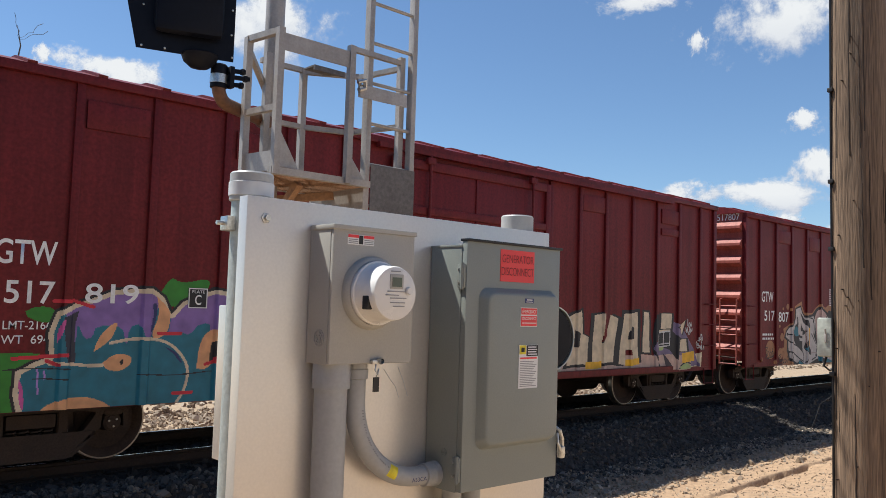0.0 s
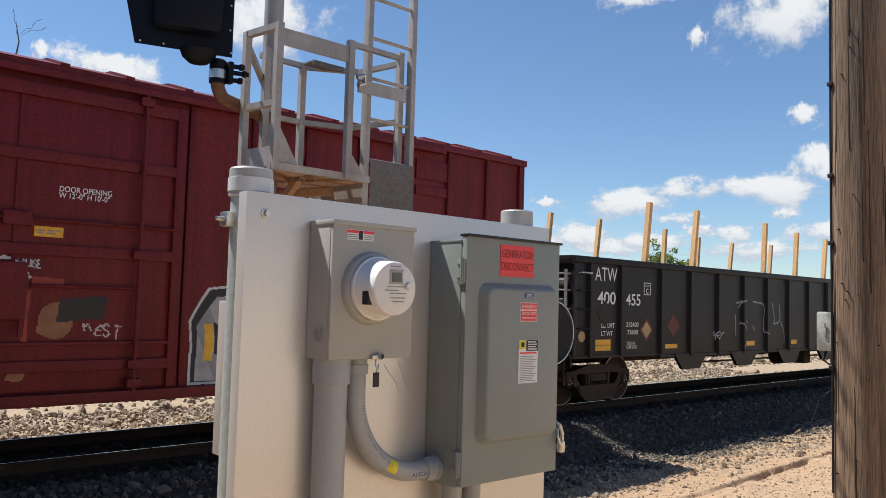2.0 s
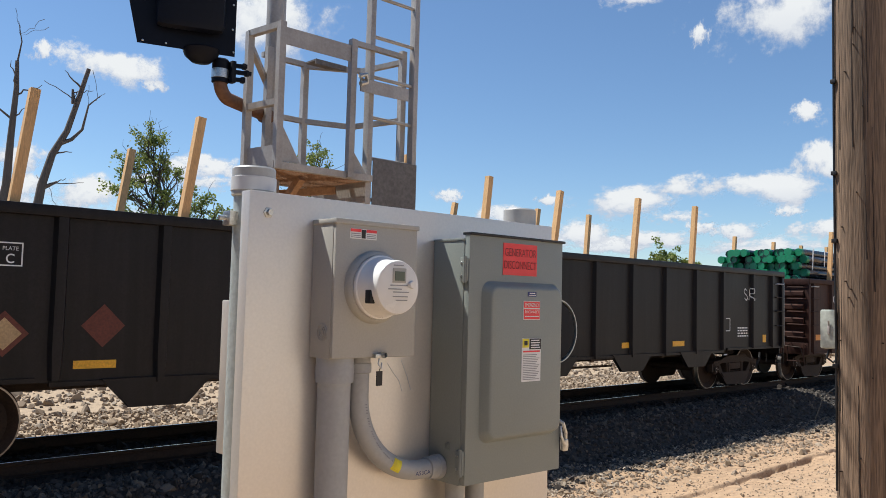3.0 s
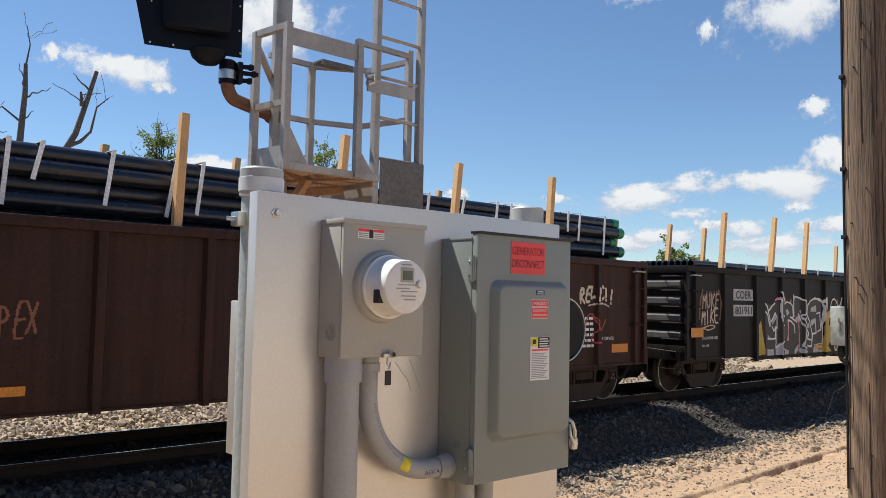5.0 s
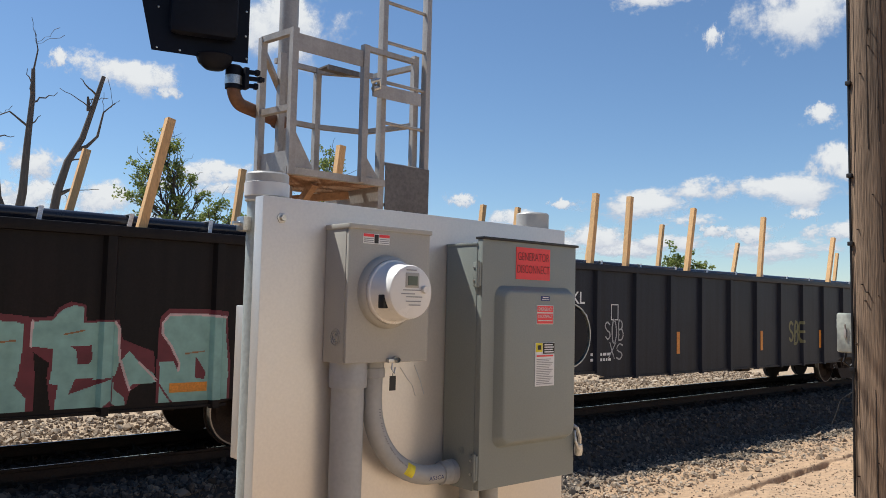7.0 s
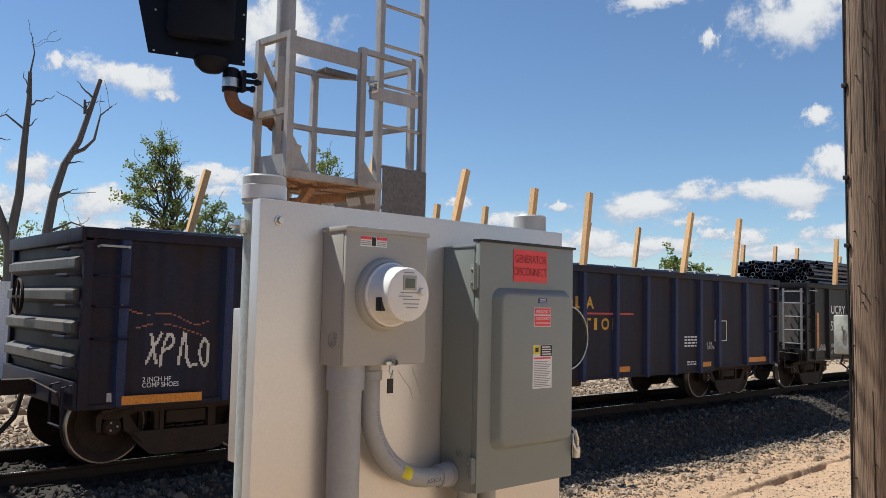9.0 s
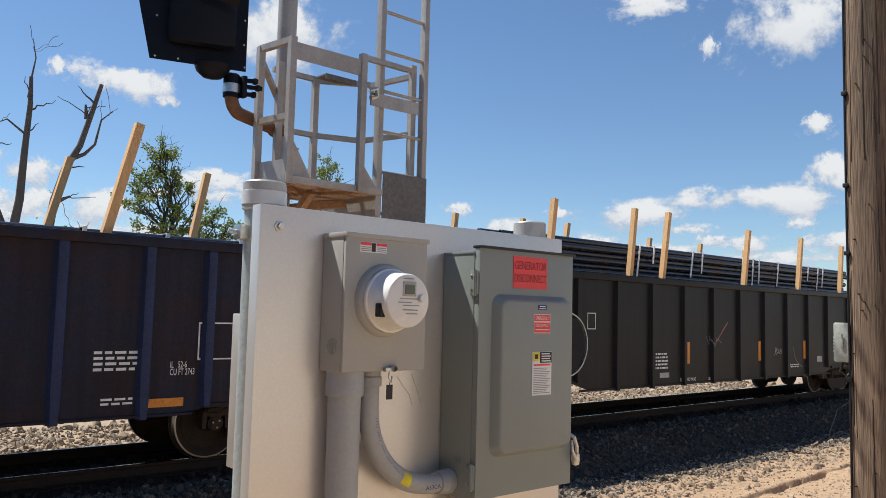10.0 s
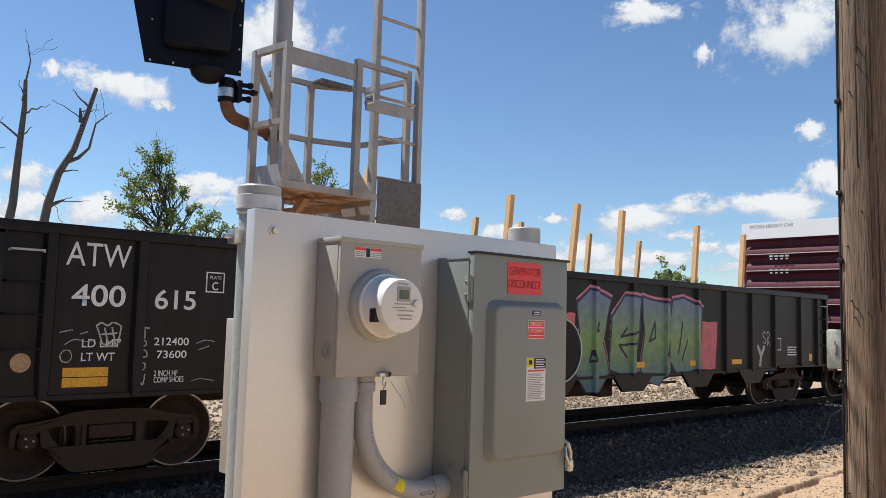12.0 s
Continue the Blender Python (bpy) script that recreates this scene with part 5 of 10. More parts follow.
class Paint:
    """Spray paint on a car side, laid over its sheets and ribs."""

    def __init__(self, x0, x1, z0, z1, step=0.011, seed=1):
        self.xs, self.zs = np.arange(x0, x1, step), np.arange(z0, z1, step)
        self.x, self.z = np.meshgrid((self.xs[:-1] + self.xs[1:]) / 2, (self.zs[:-1] + self.zs[1:]) / 2)
        rng = np.random.default_rng(seed)
        self.rng = rng
        self.wx = self.x + 0.012 * np.sin(7 * self.z + seed)
        self.wz = self.z + 0.012 * np.sin(6 * self.x + seed)
        self.c = np.zeros((*self.x.shape, 3))
        self.on = np.zeros(self.x.shape, bool)

    def put(self, mask, color):
        self.c[mask] = color if np.ndim(color) == 1 else np.asarray(color)[mask]
        self.on |= mask
        return self

    def fill(self, color, poly, smooth=True):
        p = rounded(poly + poly[:1]) if smooth else poly
        return self.put(inside(self.wx, self.wz, p), color)

    def line(self, color, w, pts, smooth=True):
        return self.put(near_line(self.wx, self.wz, rounded(pts) if smooth else pts) < w / 2, color)

    def word(self, text, x0, z0, x1, z1, w, color, edge=None, edge_w=0.05, jit=0.05, fade=None):
        n = len(text)
        cw = (x1 - x0) / n
        dist = np.full(self.x.shape, 9.0)
        for i, ch in enumerate(text):
            dz0, dz1 = self.rng.uniform(-jit, jit, 2)
            lean = self.rng.uniform(-jit, jit)
            for st in STROKES.get(ch, []):
                pts = [(x0 + cw * (i + 0.14 + 0.72 * a) + lean * b, z0 + dz0 + (z1 - z0 + dz1 - dz0) * b) for a, b in st]
                dist = np.minimum(dist, near_line(self.wx, self.wz, rounded(pts, 1)))
        if edge is not None:
            self.put(dist < w / 2 + edge_w, edge)
        if fade is not None:
            k = np.clip((self.z - z0) / (z1 - z0), 0, 1)[..., None]
            col = np.array(color) * (1 - k) + np.array(fade) * k
            return self.put(dist < w / 2, col)
        return self.put(dist < w / 2, color)

    def mesh(self, depth):
        nx, nz = len(self.xs), len(self.zs)
        ys = np.array([depth(x) for x in self.xs]) - 0.006
        v = np.stack([np.tile(self.xs, nz), np.tile(ys, nz), np.repeat(self.zs, nx)], -1)
        idx = np.arange(nx * nz).reshape(nz, nx)
        f = np.stack([idx[:-1, :-1], idx[:-1, 1:], idx[1:, 1:], idx[1:, :-1]], -1)[self.on]
        used, inv = np.unique(f, return_inverse=True)
        me = bpy.data.meshes.new("graffiti")
        me.from_pydata(v[used].tolist(), [], inv.reshape(-1, 4).tolist())
        col = me.color_attributes.new("paint", "FLOAT_COLOR", "CORNER")
        rgba = np.ones((len(f) * 4, 4))
        rgba[:, :3] = np.repeat(self.c[self.on], 4, axis=0)
        col.data.foreach_set("color", rgba.ravel())
        me.materials.append(M["spray"])
        return me


# ---- running gear ----
WHEEL_R = 0.457
ROLLING = []


def wheelset_mesh():
    s = Shape()
    for side in (-1, 1):
        y = side * 0.755
        o = side
        prof = [(0.0, y + o * 0.07), (0.10, y + o * 0.07), (0.13, y + o * 0.03), (0.34, y + o * 0.0), (0.40, y + o * 0.05), (0.452, y + o * 0.066), (WHEEL_R, y + o * 0.062), (WHEEL_R + 0.004, y - o * 0.03), (WHEEL_R + 0.028, y - o * 0.045), (WHEEL_R + 0.026, y - o * 0.066), (0.40, y - o * 0.066), (0.34, y - o * 0.03), (0.12, y - o * 0.05), (0.0, y - o * 0.05)]
        s.lathe(prof, (0, 0, 0), n=44)
    s.tube([(0, -1.05, 0), (0, 1.05, 0)], 0.08, 16)
    return s.mesh("wheelset", M["wheel"])


def tread_mesh():
    s = Shape()
    for side in (-1, 1):
        y = side * 0.755
        o = side
        s.lathe([(0.440, y + o * 0.0665), (0.4585, y + o * 0.0655), (0.4605, y + o * 0.05), (0.4625, y - o * 0.028)], (0, 0, 0), n=44)
    for k in range(3):
        a = 2 * math.pi * k / 3
        for side in (-1, 1):
            s.lathe([(0.0, side * 1.062), (0.012, side * 1.06), (0.014, side * 1.045)], (0.05 * math.cos(a), 0, 0.05 * math.sin(a)), n=8)
    return s.mesh("tread", M["tread"])


def cast_plate(s, outer, holes, y0, y1):
    """A cast plate with openings through it, its outline in x and z."""
    bm = bmesh.new()
    edges = []
    for loop in [outer] + holes:
        vs = [bm.verts.new((x, y0, z)) for x, z in loop]
        edges += [bm.edges.new((vs[i], vs[(i + 1) % len(vs)])) for i in range(len(vs))]
    bmesh.ops.triangle_fill(bm, use_beauty=True, edges=edges)
    ext = bmesh.ops.extrude_face_region(bm, geom=bm.faces[:])
    for g in ext["geom"]:
        if isinstance(g, bmesh.types.BMVert):
            g.co.y = y1
    bm.verts.index_update()
    s.add([p.co.copy() for p in bm.verts], [tuple(q.index for q in f.verts) for f in bm.faces])
    bm.free()


def mirrored(half):
    return half + [(-x, z) for x, z in reversed(half)]


def closed_round(pts):
    q = rounded(pts + pts[:1], 2)
    return q[:-1]


def truck_mesh():
    """Side frames cast in one piece with two windows and a spring opening, bolster and brake beams."""
    s = Shape()
    outer = mirrored([(-1.07, 0.40), (-1.075, 0.58), (-1.02, 0.645), (-0.84, 0.66), (-0.66, 0.69), (-0.46, 0.745), (-0.28, 0.765)])
    outer += [(1.02, 0.40), (1.01, 0.555), (0.77, 0.555), (0.755, 0.40), (0.67, 0.345), (0.55, 0.22), (0.45, 0.125), (0.36, 0.10)]
    outer += [(-0.36, 0.10), (-0.45, 0.125), (-0.55, 0.22), (-0.67, 0.345), (-0.755, 0.40), (-0.77, 0.555), (-1.01, 0.555), (-1.02, 0.40)]
    window = closed_round([(-0.70, 0.575), (-0.54, 0.625), (-0.40, 0.63), (-0.385, 0.45), (-0.40, 0.30), (-0.47, 0.30), (-0.60, 0.42)])
    nest = [(-0.275, 0.635), (0.275, 0.635), (0.275, 0.235), (-0.275, 0.235)]
    for side in (-1, 1):
        y0, y1 = side * 0.90, side * 1.03
        cast_plate(s, outer, [window, [(-x, z) for x, z in window], nest], y0, y1)
        # raised flanges along the top and the bottom of the casting
        top = [(-1.03, 0.60), (-1.02, 0.65), (-0.84, 0.667), (-0.66, 0.697), (-0.46, 0.752), (-0.28, 0.772)]
        s.prism(mirrored(top) + mirrored([(-0.28, 0.735), (-0.46, 0.715), (-0.66, 0.66), (-0.84, 0.63), (-1.0, 0.61)])[::-1], *sorted((side * 1.025, side * 1.06)))
        s.prism(mirrored([(-0.70, 0.345), (-0.56, 0.20), (-0.45, 0.105), (-0.36, 0.085)]) + mirrored([(-0.36, 0.125), (-0.42, 0.145), (-0.53, 0.235), (-0.67, 0.38)])[::-1], *sorted((side * 1.025, side * 1.06)))
        for k in (-1, 1):
            s.box((min(k * 0.285, k * 0.335), *sorted((side * 1.02, side * 1.055))[:1], 0.16), (max(k * 0.285, k * 0.335), max(side * 1.02, side * 1.055), 0.72))
            s.lathe([(0.0, side * 1.045), (0.06, side * 1.045), (0.085, side * 1.035), (0.105, side * 1.02), (0.118, side * 0.9)], (k * 0.889, 0, 0.457), n=20)
            s.box((min(k * 0.79, k * 0.99), min(side * 0.9, side * 1.045), 0.54), (max(k * 0.79, k * 0.99), max(side * 0.9, side * 1.045), 0.60), cut=0.012)
            s.prism([(k * 0.52, 0.32), (k * 0.40, 0.30), (k * 0.40, 0.62), (k * 0.50, 0.62)], side * 0.70, side * 0.82)
        s.box((-0.255, min(side * 0.9, side * 1.05), 0.445), (0.255, max(side * 0.9, side * 1.05), 0.60), cut=0.02)
        s.box((-0.27, min(side * 0.9, side * 1.04), 0.232), (0.27, max(side * 0.9, side * 1.04), 0.262))
    s.box((-0.2, -1.0, 0.46), (0.2, 1.0, 0.70))
    for side in (-1, 1):
        s.box((-0.30, min(side * 0.80, side * 0.85), 0.20), (0.30, max(side * 0.80, side * 0.85), 0.66))
    for k in (-1, 1):
        s.box((k * 0.36 - 0.05, -0.78, 0.34), (k * 0.36 + 0.05, 0.78, 0.42))
    return s.mesh("truck_frame", M["truck"])


def spring_mesh():
    pts = []
    for i in range(37):
        a = 2 * math.pi * i / 8
        pts.append((0.055 * math.cos(a), 0.055 * math.sin(a), 0.262 + 0.18 * i / 36))
    return Shape().tube(pts, 0.0125, 5, caps=False).mesh("spring", M["truck"])


GEAR = dict(wheelset=wheelset_mesh(), tread=tread_mesh(), truck=truck_mesh(), spring=spring_mesh())


def add_gear(car, length, offset, far=None):
    """Two trucks, each with two wheelsets that roll, and the couplers and hoses at both ends."""
    for x in (offset, length - (far or offset)):
        tr = part("truck", GEAR["truck"], "truck", car, "greasy cast steel freight truck")
        tr.location = (x, 0, 0)
        for sx in (-0.19, -0.065, 0.065, 0.19):
            for sy in (-0.985, 0.985):
                part("spring", GEAR["spring"], "truck", tr).location = (sx, sy, 0)
        for k in (-0.889, 0.889):
            w = part("wheelset", GEAR["both"], "wheel", tr, "rusty steel wheelset with bright rims")
            ROLLING.append((w, (k, 0, WHEEL_R)))
    for end, sgn in ((0.0, -1), (length, 1)):
        c = Shape().box((min(end, end - sgn * 0.9), -0.17, 0.72), (max(end, end - sgn * 0.9), 0.17, 1.02)).box((min(end, end + sgn * 0.45), -0.09, 0.78), (max(end, end + sgn * 0.45), 0.09, 0.96))
        x0, x1 = end + sgn * 0.42, end + sgn * 0.70
        c.box((min(x0, x1), -0.19, 0.74), (max(x0, x1), 0.12, 1.0), cut=0.05)
        part("coupler", c, "truck", car, "cast steel coupler")
        h = Shape().tube([(end + sgn * 0.25, -0.35, 0.82), (end + sgn * 0.32, -0.36, 0.55), (end + sgn * 0.50, -0.34, 0.34), (end + sgn * 0.72, -0.32, 0.30)], 0.03, 8)
        part("air_hose", h, "rubber", car, "hanging black air hose")
        lv = Shape().tube([(end + sgn * 0.12, -1.45, 0.70), (end + sgn * 0.16, -1.40, 0.92), (end + sgn * 0.16, -0.3, 0.98)], 0.014, 6)
        part("uncoupling_lever", lv, "truck", car)


def joined_wheel():
    """Wheel plates and bright treads in one turning mesh of two materials."""
    bm = bmesh.new()
    bm.from_mesh(GEAR["wheelset"])
    n = len(bm.faces)
    bm.from_mesh(GEAR["tread"])
    bm.faces.ensure_lookup_table()
    for i in range(n, len(bm.faces)):
        bm.faces[i].material_index = 1
    me = bpy.data.meshes.new("wheelset")
    bm.to_mesh(me)
    bm.free()
    me.materials.append(M["wheel"])
    me.materials.append(M["tread"])
    return me


GEAR["both"] = joined_wheel()
HALF = 1.56
MOVING = []


def spread(first, last, gap):
    n = max(1, round((last - first) / gap))
    return [first + (last - first) * i / n for i in range(n + 1)]


def gondola(s0, length, mat, ribs, label, top=2.73, belly=0.6, sill_end=0.75, edge=None, rib_mat=None, gusset=0.0, gear=1.30, flat_end=False):
    car = thing("gondola_car", label, "freight car", group="cars of the train")
    sheet = -HALF + 0.07
    w = 0.085

    def depth(x):
        for r in ribs:
            a = abs(x - r)
            if a < w * 0.6:
                return -HALF
            if a < w:
                return -HALF + 0.07 * (a - w * 0.6) / (w * 0.4)
        return sheet

    low = [(0.0, sill_end), (2.6, sill_end), (3.2, belly), (length - 3.2, belly), (length - 2.6, sill_end), (length, sill_end)]
    for side, name in ((-1, "near"), (1, "far")):
        y0, y1 = sorted((side * (HALF - 0.07), side * (HALF - 0.085)))
        out = [(x, z) for x, z in low] + [(length, top - 0.06), (0.0, top - 0.06)]
        part("side_sheet", Shape().prism(out, y0, y1), mat, car)
        y0, y1 = sorted((side * (HALF + 0.012), side * (HALF - 0.13)))
        part("top_chord", Shape().box((0, y0, top - 0.12), (length, y1, top), cut=0.012), mat, car)
        y0, y1 = sorted((side * (HALF - 0.035), side * (HALF - 0.10)))
        part("side_sill", Shape().box((0, y0, sill_end - 0.02), (2.75, y1, sill_end + 0.03)).box((length - 2.75, y0, sill_end - 0.02), (length, y1, sill_end + 0.03)).box((2.9, y0 + 0.0, belly), (length - 2.9, y1, belly + (0.05 if gusset else 0.03))), mat, car)
    # rib: a pressed hat section, tapering below the sill
    rib_mesh = {}
    for r in ribs:
        deep = 3.0 < r < length - 3.0
        for side in (-1, 1):
            key = (deep, side)
            if key not in rib_mesh:
                z0 = belly - 0.02 if deep and not gusset else belly + 0.005 if deep else sill_end + 0.0
                s = Shape()
                yo, yi = side * HALF, side * (HALF - 0.075)
                vs = []
                for z, k in ((z0, 0.75), (z0 + 0.28, 1.0), (top - 0.1, 1.0)):
                    vs += [(-w * k, yi, z), (-w * 0.6 * k, yo + side * -0.0, z), (w * 0.6 * k, yo, z), (w * k, yi, z)]
                s.add(vs, [(a + i, a + i + 1, a + i + 5, a + i + 4) for a in (0, 4) for i in range(3)] + [(0, 1, 2, 3), (8, 9, 10, 11)])
                rib_mesh[key] = s.mesh("rib", M[rib_mat or mat])
            ob = part("rib", rib_mesh[key], rib_mat or mat, car)
            ob.location.x = r
            if gusset and deep and ribs.index(r) % 2 == 1:
                if ("g", side) not in rib_mesh:
                    y0, y1 = sorted((side * (HALF - 0.02), side * (HALF - 0.09)))
                    g = [(-0.66, belly + 0.06), (-0.34, belly - gusset), (0.34, belly - gusset), (0.66, belly + 0.06)]
                    rib_mesh[("g", side)] = Shape().prism(g, y0, y1).mesh("gusset", M[mat])
                part("gusset", rib_mesh[("g", side)], mat, car).location.x = r
    part("floor", Shape().box((0.03, -HALF + 0.1, 1.12), (length - 0.03, HALF - 0.1, 1.2)), mat, car)
    part("centre_sill", Shape().box((0.1, -0.25, 0.72), (length - 0.1, 0.25, 1.12)), "truck", car)
    cross = Shape()
    for r in ribs:
        if 3 < r < length - 3:
            cross.box((r - 0.05, -HALF + 0.1, 0.85), (r + 0.05, HALF - 0.1, 1.12))
    part("cross_bearers", cross, "truck", car)
    for end, sgn in ((0.0, 1), (length, -1)):
        a, b = sorted((end + sgn * 0.05, end + sgn * 0.09))
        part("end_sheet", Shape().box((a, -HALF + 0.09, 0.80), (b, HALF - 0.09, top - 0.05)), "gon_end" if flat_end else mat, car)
        s = Shape()
        for z in (1.25, 1.62, 1.98, 2.33):
            xo = end + sgn * 0.0 - sgn * 0.06
            s.add([(end + sgn * 0.06, y, z + dz) if d == 0 else (xo, y, z + dz) for y in (-HALF + 0.14, HALF - 0.14) for d, dz in ((0, -0.11), (1, -0.05), (1, 0.05), (0, 0.11))], [(0, 1, 5, 4), (1, 2, 6, 5), (2, 3, 7, 6), (0, 1, 2, 3), (4, 5, 6, 7)])
        if flat_end:
            s = Shape()
            for z in (1.12, 1.90, 2.42):
                for k in range(9):
                    s.lathe([(0.0, end - sgn * 0.005), (0.012, end), (0.016, end + sgn * 0.05)], (0, -1.2 + 0.3 * k, z), "x", 6)
        # gon_end ribs and rivets have the sun on the ends painted in.
        part("end_rivets" if flat_end else "end_ribs", s, "gon_end" if mat != "gon_brown" else mat, car, "rows of rivets" if flat_end else "worn, sunlit pressed horizontal end ribs")
        a, b = sorted((end - sgn * 0.04, end + sgn * 0.12))
        part("end_chord", Shape().box((a, -HALF, top - 0.16), (b, HALF, top), cut=0.012), mat, car)
        part("end_sill", Shape().box((a, -HALF + 0.02, sill_end - 0.02), (b, HALF - 0.02, 1.04), cut=0.01), mat, car)
        for sd in (-1, 1):
            a, b = sorted((end + sgn * 0.0, end + sgn * 0.10))
            y0, y1 = sorted((sd * HALF, sd * (HALF - 0.12)))
            part("corner_post", Shape().box((a, y0, sill_end), (b, y1, top - 0.05), cut=0.01), mat, car)
        # ladder rungs at the near corner, on the end and on the side
        for z in (1.18, 1.52, 1.86, 2.20, 2.5):
            xo = end - sgn * 0.13
            part("end_grab_iron", Shape().tube([(end, -HALF + 0.08, z), (xo, -HALF + 0.10, z), (xo, -HALF + 0.52, z), (end, -HALF + 0.54, z)], 0.019, 6), edge or mat, car)
        if edge:
            for y in (-HALF + 0.08, -HALF + 0.54):
                a, b = sorted((end - sgn * 0.115, end - sgn * 0.145))
                part("ladder_stile", Shape().box((a, y - 0.025, 1.02), (b, y + 0.025, 2.58)), edge, car, "worn ladder side rail, sunlight in its pale colour")
        for z in (1.5, 1.86, 2.2):
            part("side_grab_iron", Shape().tube([(end + sgn * 0.12, -HALF + 0.06, z), (end + sgn * 0.13, -HALF - 0.05, z), (end + sgn * 0.50, -HALF - 0.05, z), (end + sgn * 0.51, -HALF + 0.06, z)], 0.012, 6), mat, car)
        part("top_grab_iron", Shape().tube([(end + sgn * 0.14, -HALF, 2.52), (end + sgn * 0.15, -HALF - 0.06, 2.53), (end + sgn * 0.47, -HALF - 0.06, 2.53), (end + sgn * 0.48, -HALF, 2.52)], 0.014, 6), "grey_white", car, "white painted grab iron")
        xo = end - sgn * 0.13
        s = Shape().tube([(end, -HALF + 0.08, 1.0), (xo, -HALF + 0.09, 0.98), (xo, -HALF + 0.09, 0.56), (xo, -HALF + 0.52, 0.56), (xo, -HALF + 0.52, 0.98), (end, -HALF + 0.53, 1.0)], 0.016, 6)
        part("step", s, mat, car, "sill step")
    part("brake_wheel", Shape().lathe([(0.22, -0.02), (0.24, 0.0), (0.22, 0.02), (0.20, 0.0), (0.22, -0.02)], (-0.16, 0.45, 1.95), "x", 24).bar((-0.16, 0.22, 1.95), (-0.16, 0.68, 1.95), 0.03).bar((-0.16, 0.45, 1.72), (-0.16, 0.45, 2.18), 0.03), "truck", car)
    cyl = Shape().tube([(length * 0.5 - 0.6, -0.9, 0.72), (length * 0.5 + 0.4, -0.9, 0.72)], 0.2, 16).box((length * 0.5 + 0.7, -1.1, 0.5), (length * 0.5 + 1.1, -0.7, 0.9), cut=0.03).tube([(length * 0.3, -0.7, 0.66), (length * 0.7, -0.7, 0.66)], 0.025, 6)
    part("brake_gear", cyl, "truck", car, "air reservoir and brake rigging")
    add_gear(car, length, gear)
    MOVING.append((car, s0))
    return car, depth, sheet


def mark(car, text, x0, z0, x1, z1, y, mat="white", heavy=0.012, label=""):
    return part("lettering", letters(text, x0, z0, x1 - x0, z1 - z0, y - 0.005, mat, heavy=heavy), mat, car, label)


def stripe(car, x0, z0, x1, z1, y, mat="yellow"):
    return part("reflector", plate(x0, z0, x1, z1, y - 0.005, 0.004), mat, car, "%s reflective strip" % ("yellow" if mat == "yellow" else "orange"))


def bars(car, x0, z0, x1, z1, rows, y, seed=0, mat="white"):
    """Small print that cannot be read."""
    rng = random.Random(seed)
    s = Shape()
    h = (z1 - z0) / rows
    for i in range(rows):
        x = x0
        while x < x1 - 0.02:
            w = rng.uniform(0.04, 0.13)
            s.box((x, y - 0.005, z0 + h * i), (min(x + w, x1), y - 0.002, z0 + h * (i + 0.5)))
            x += w + 0.03
    part("small_print", s, mat, car, "small white print")


def frame_mark(car, x0, z0, x1, z1, y, mat="white", t=0.018):
    s = Shape().box((x0, y - 0.005, z0), (x1, y - 0.002, z0 + t)).box((x0, y - 0.005, z1 - t), (x1, y - 0.002, z1)).box((x0, y - 0.005, z0 + t), (x0 + t, y - 0.002, z1 - t)).box((x1 - t, y - 0.005, z0 + t), (x1, y - 0.002, z1 - t))
    part("stencil_frame", s, mat, car)


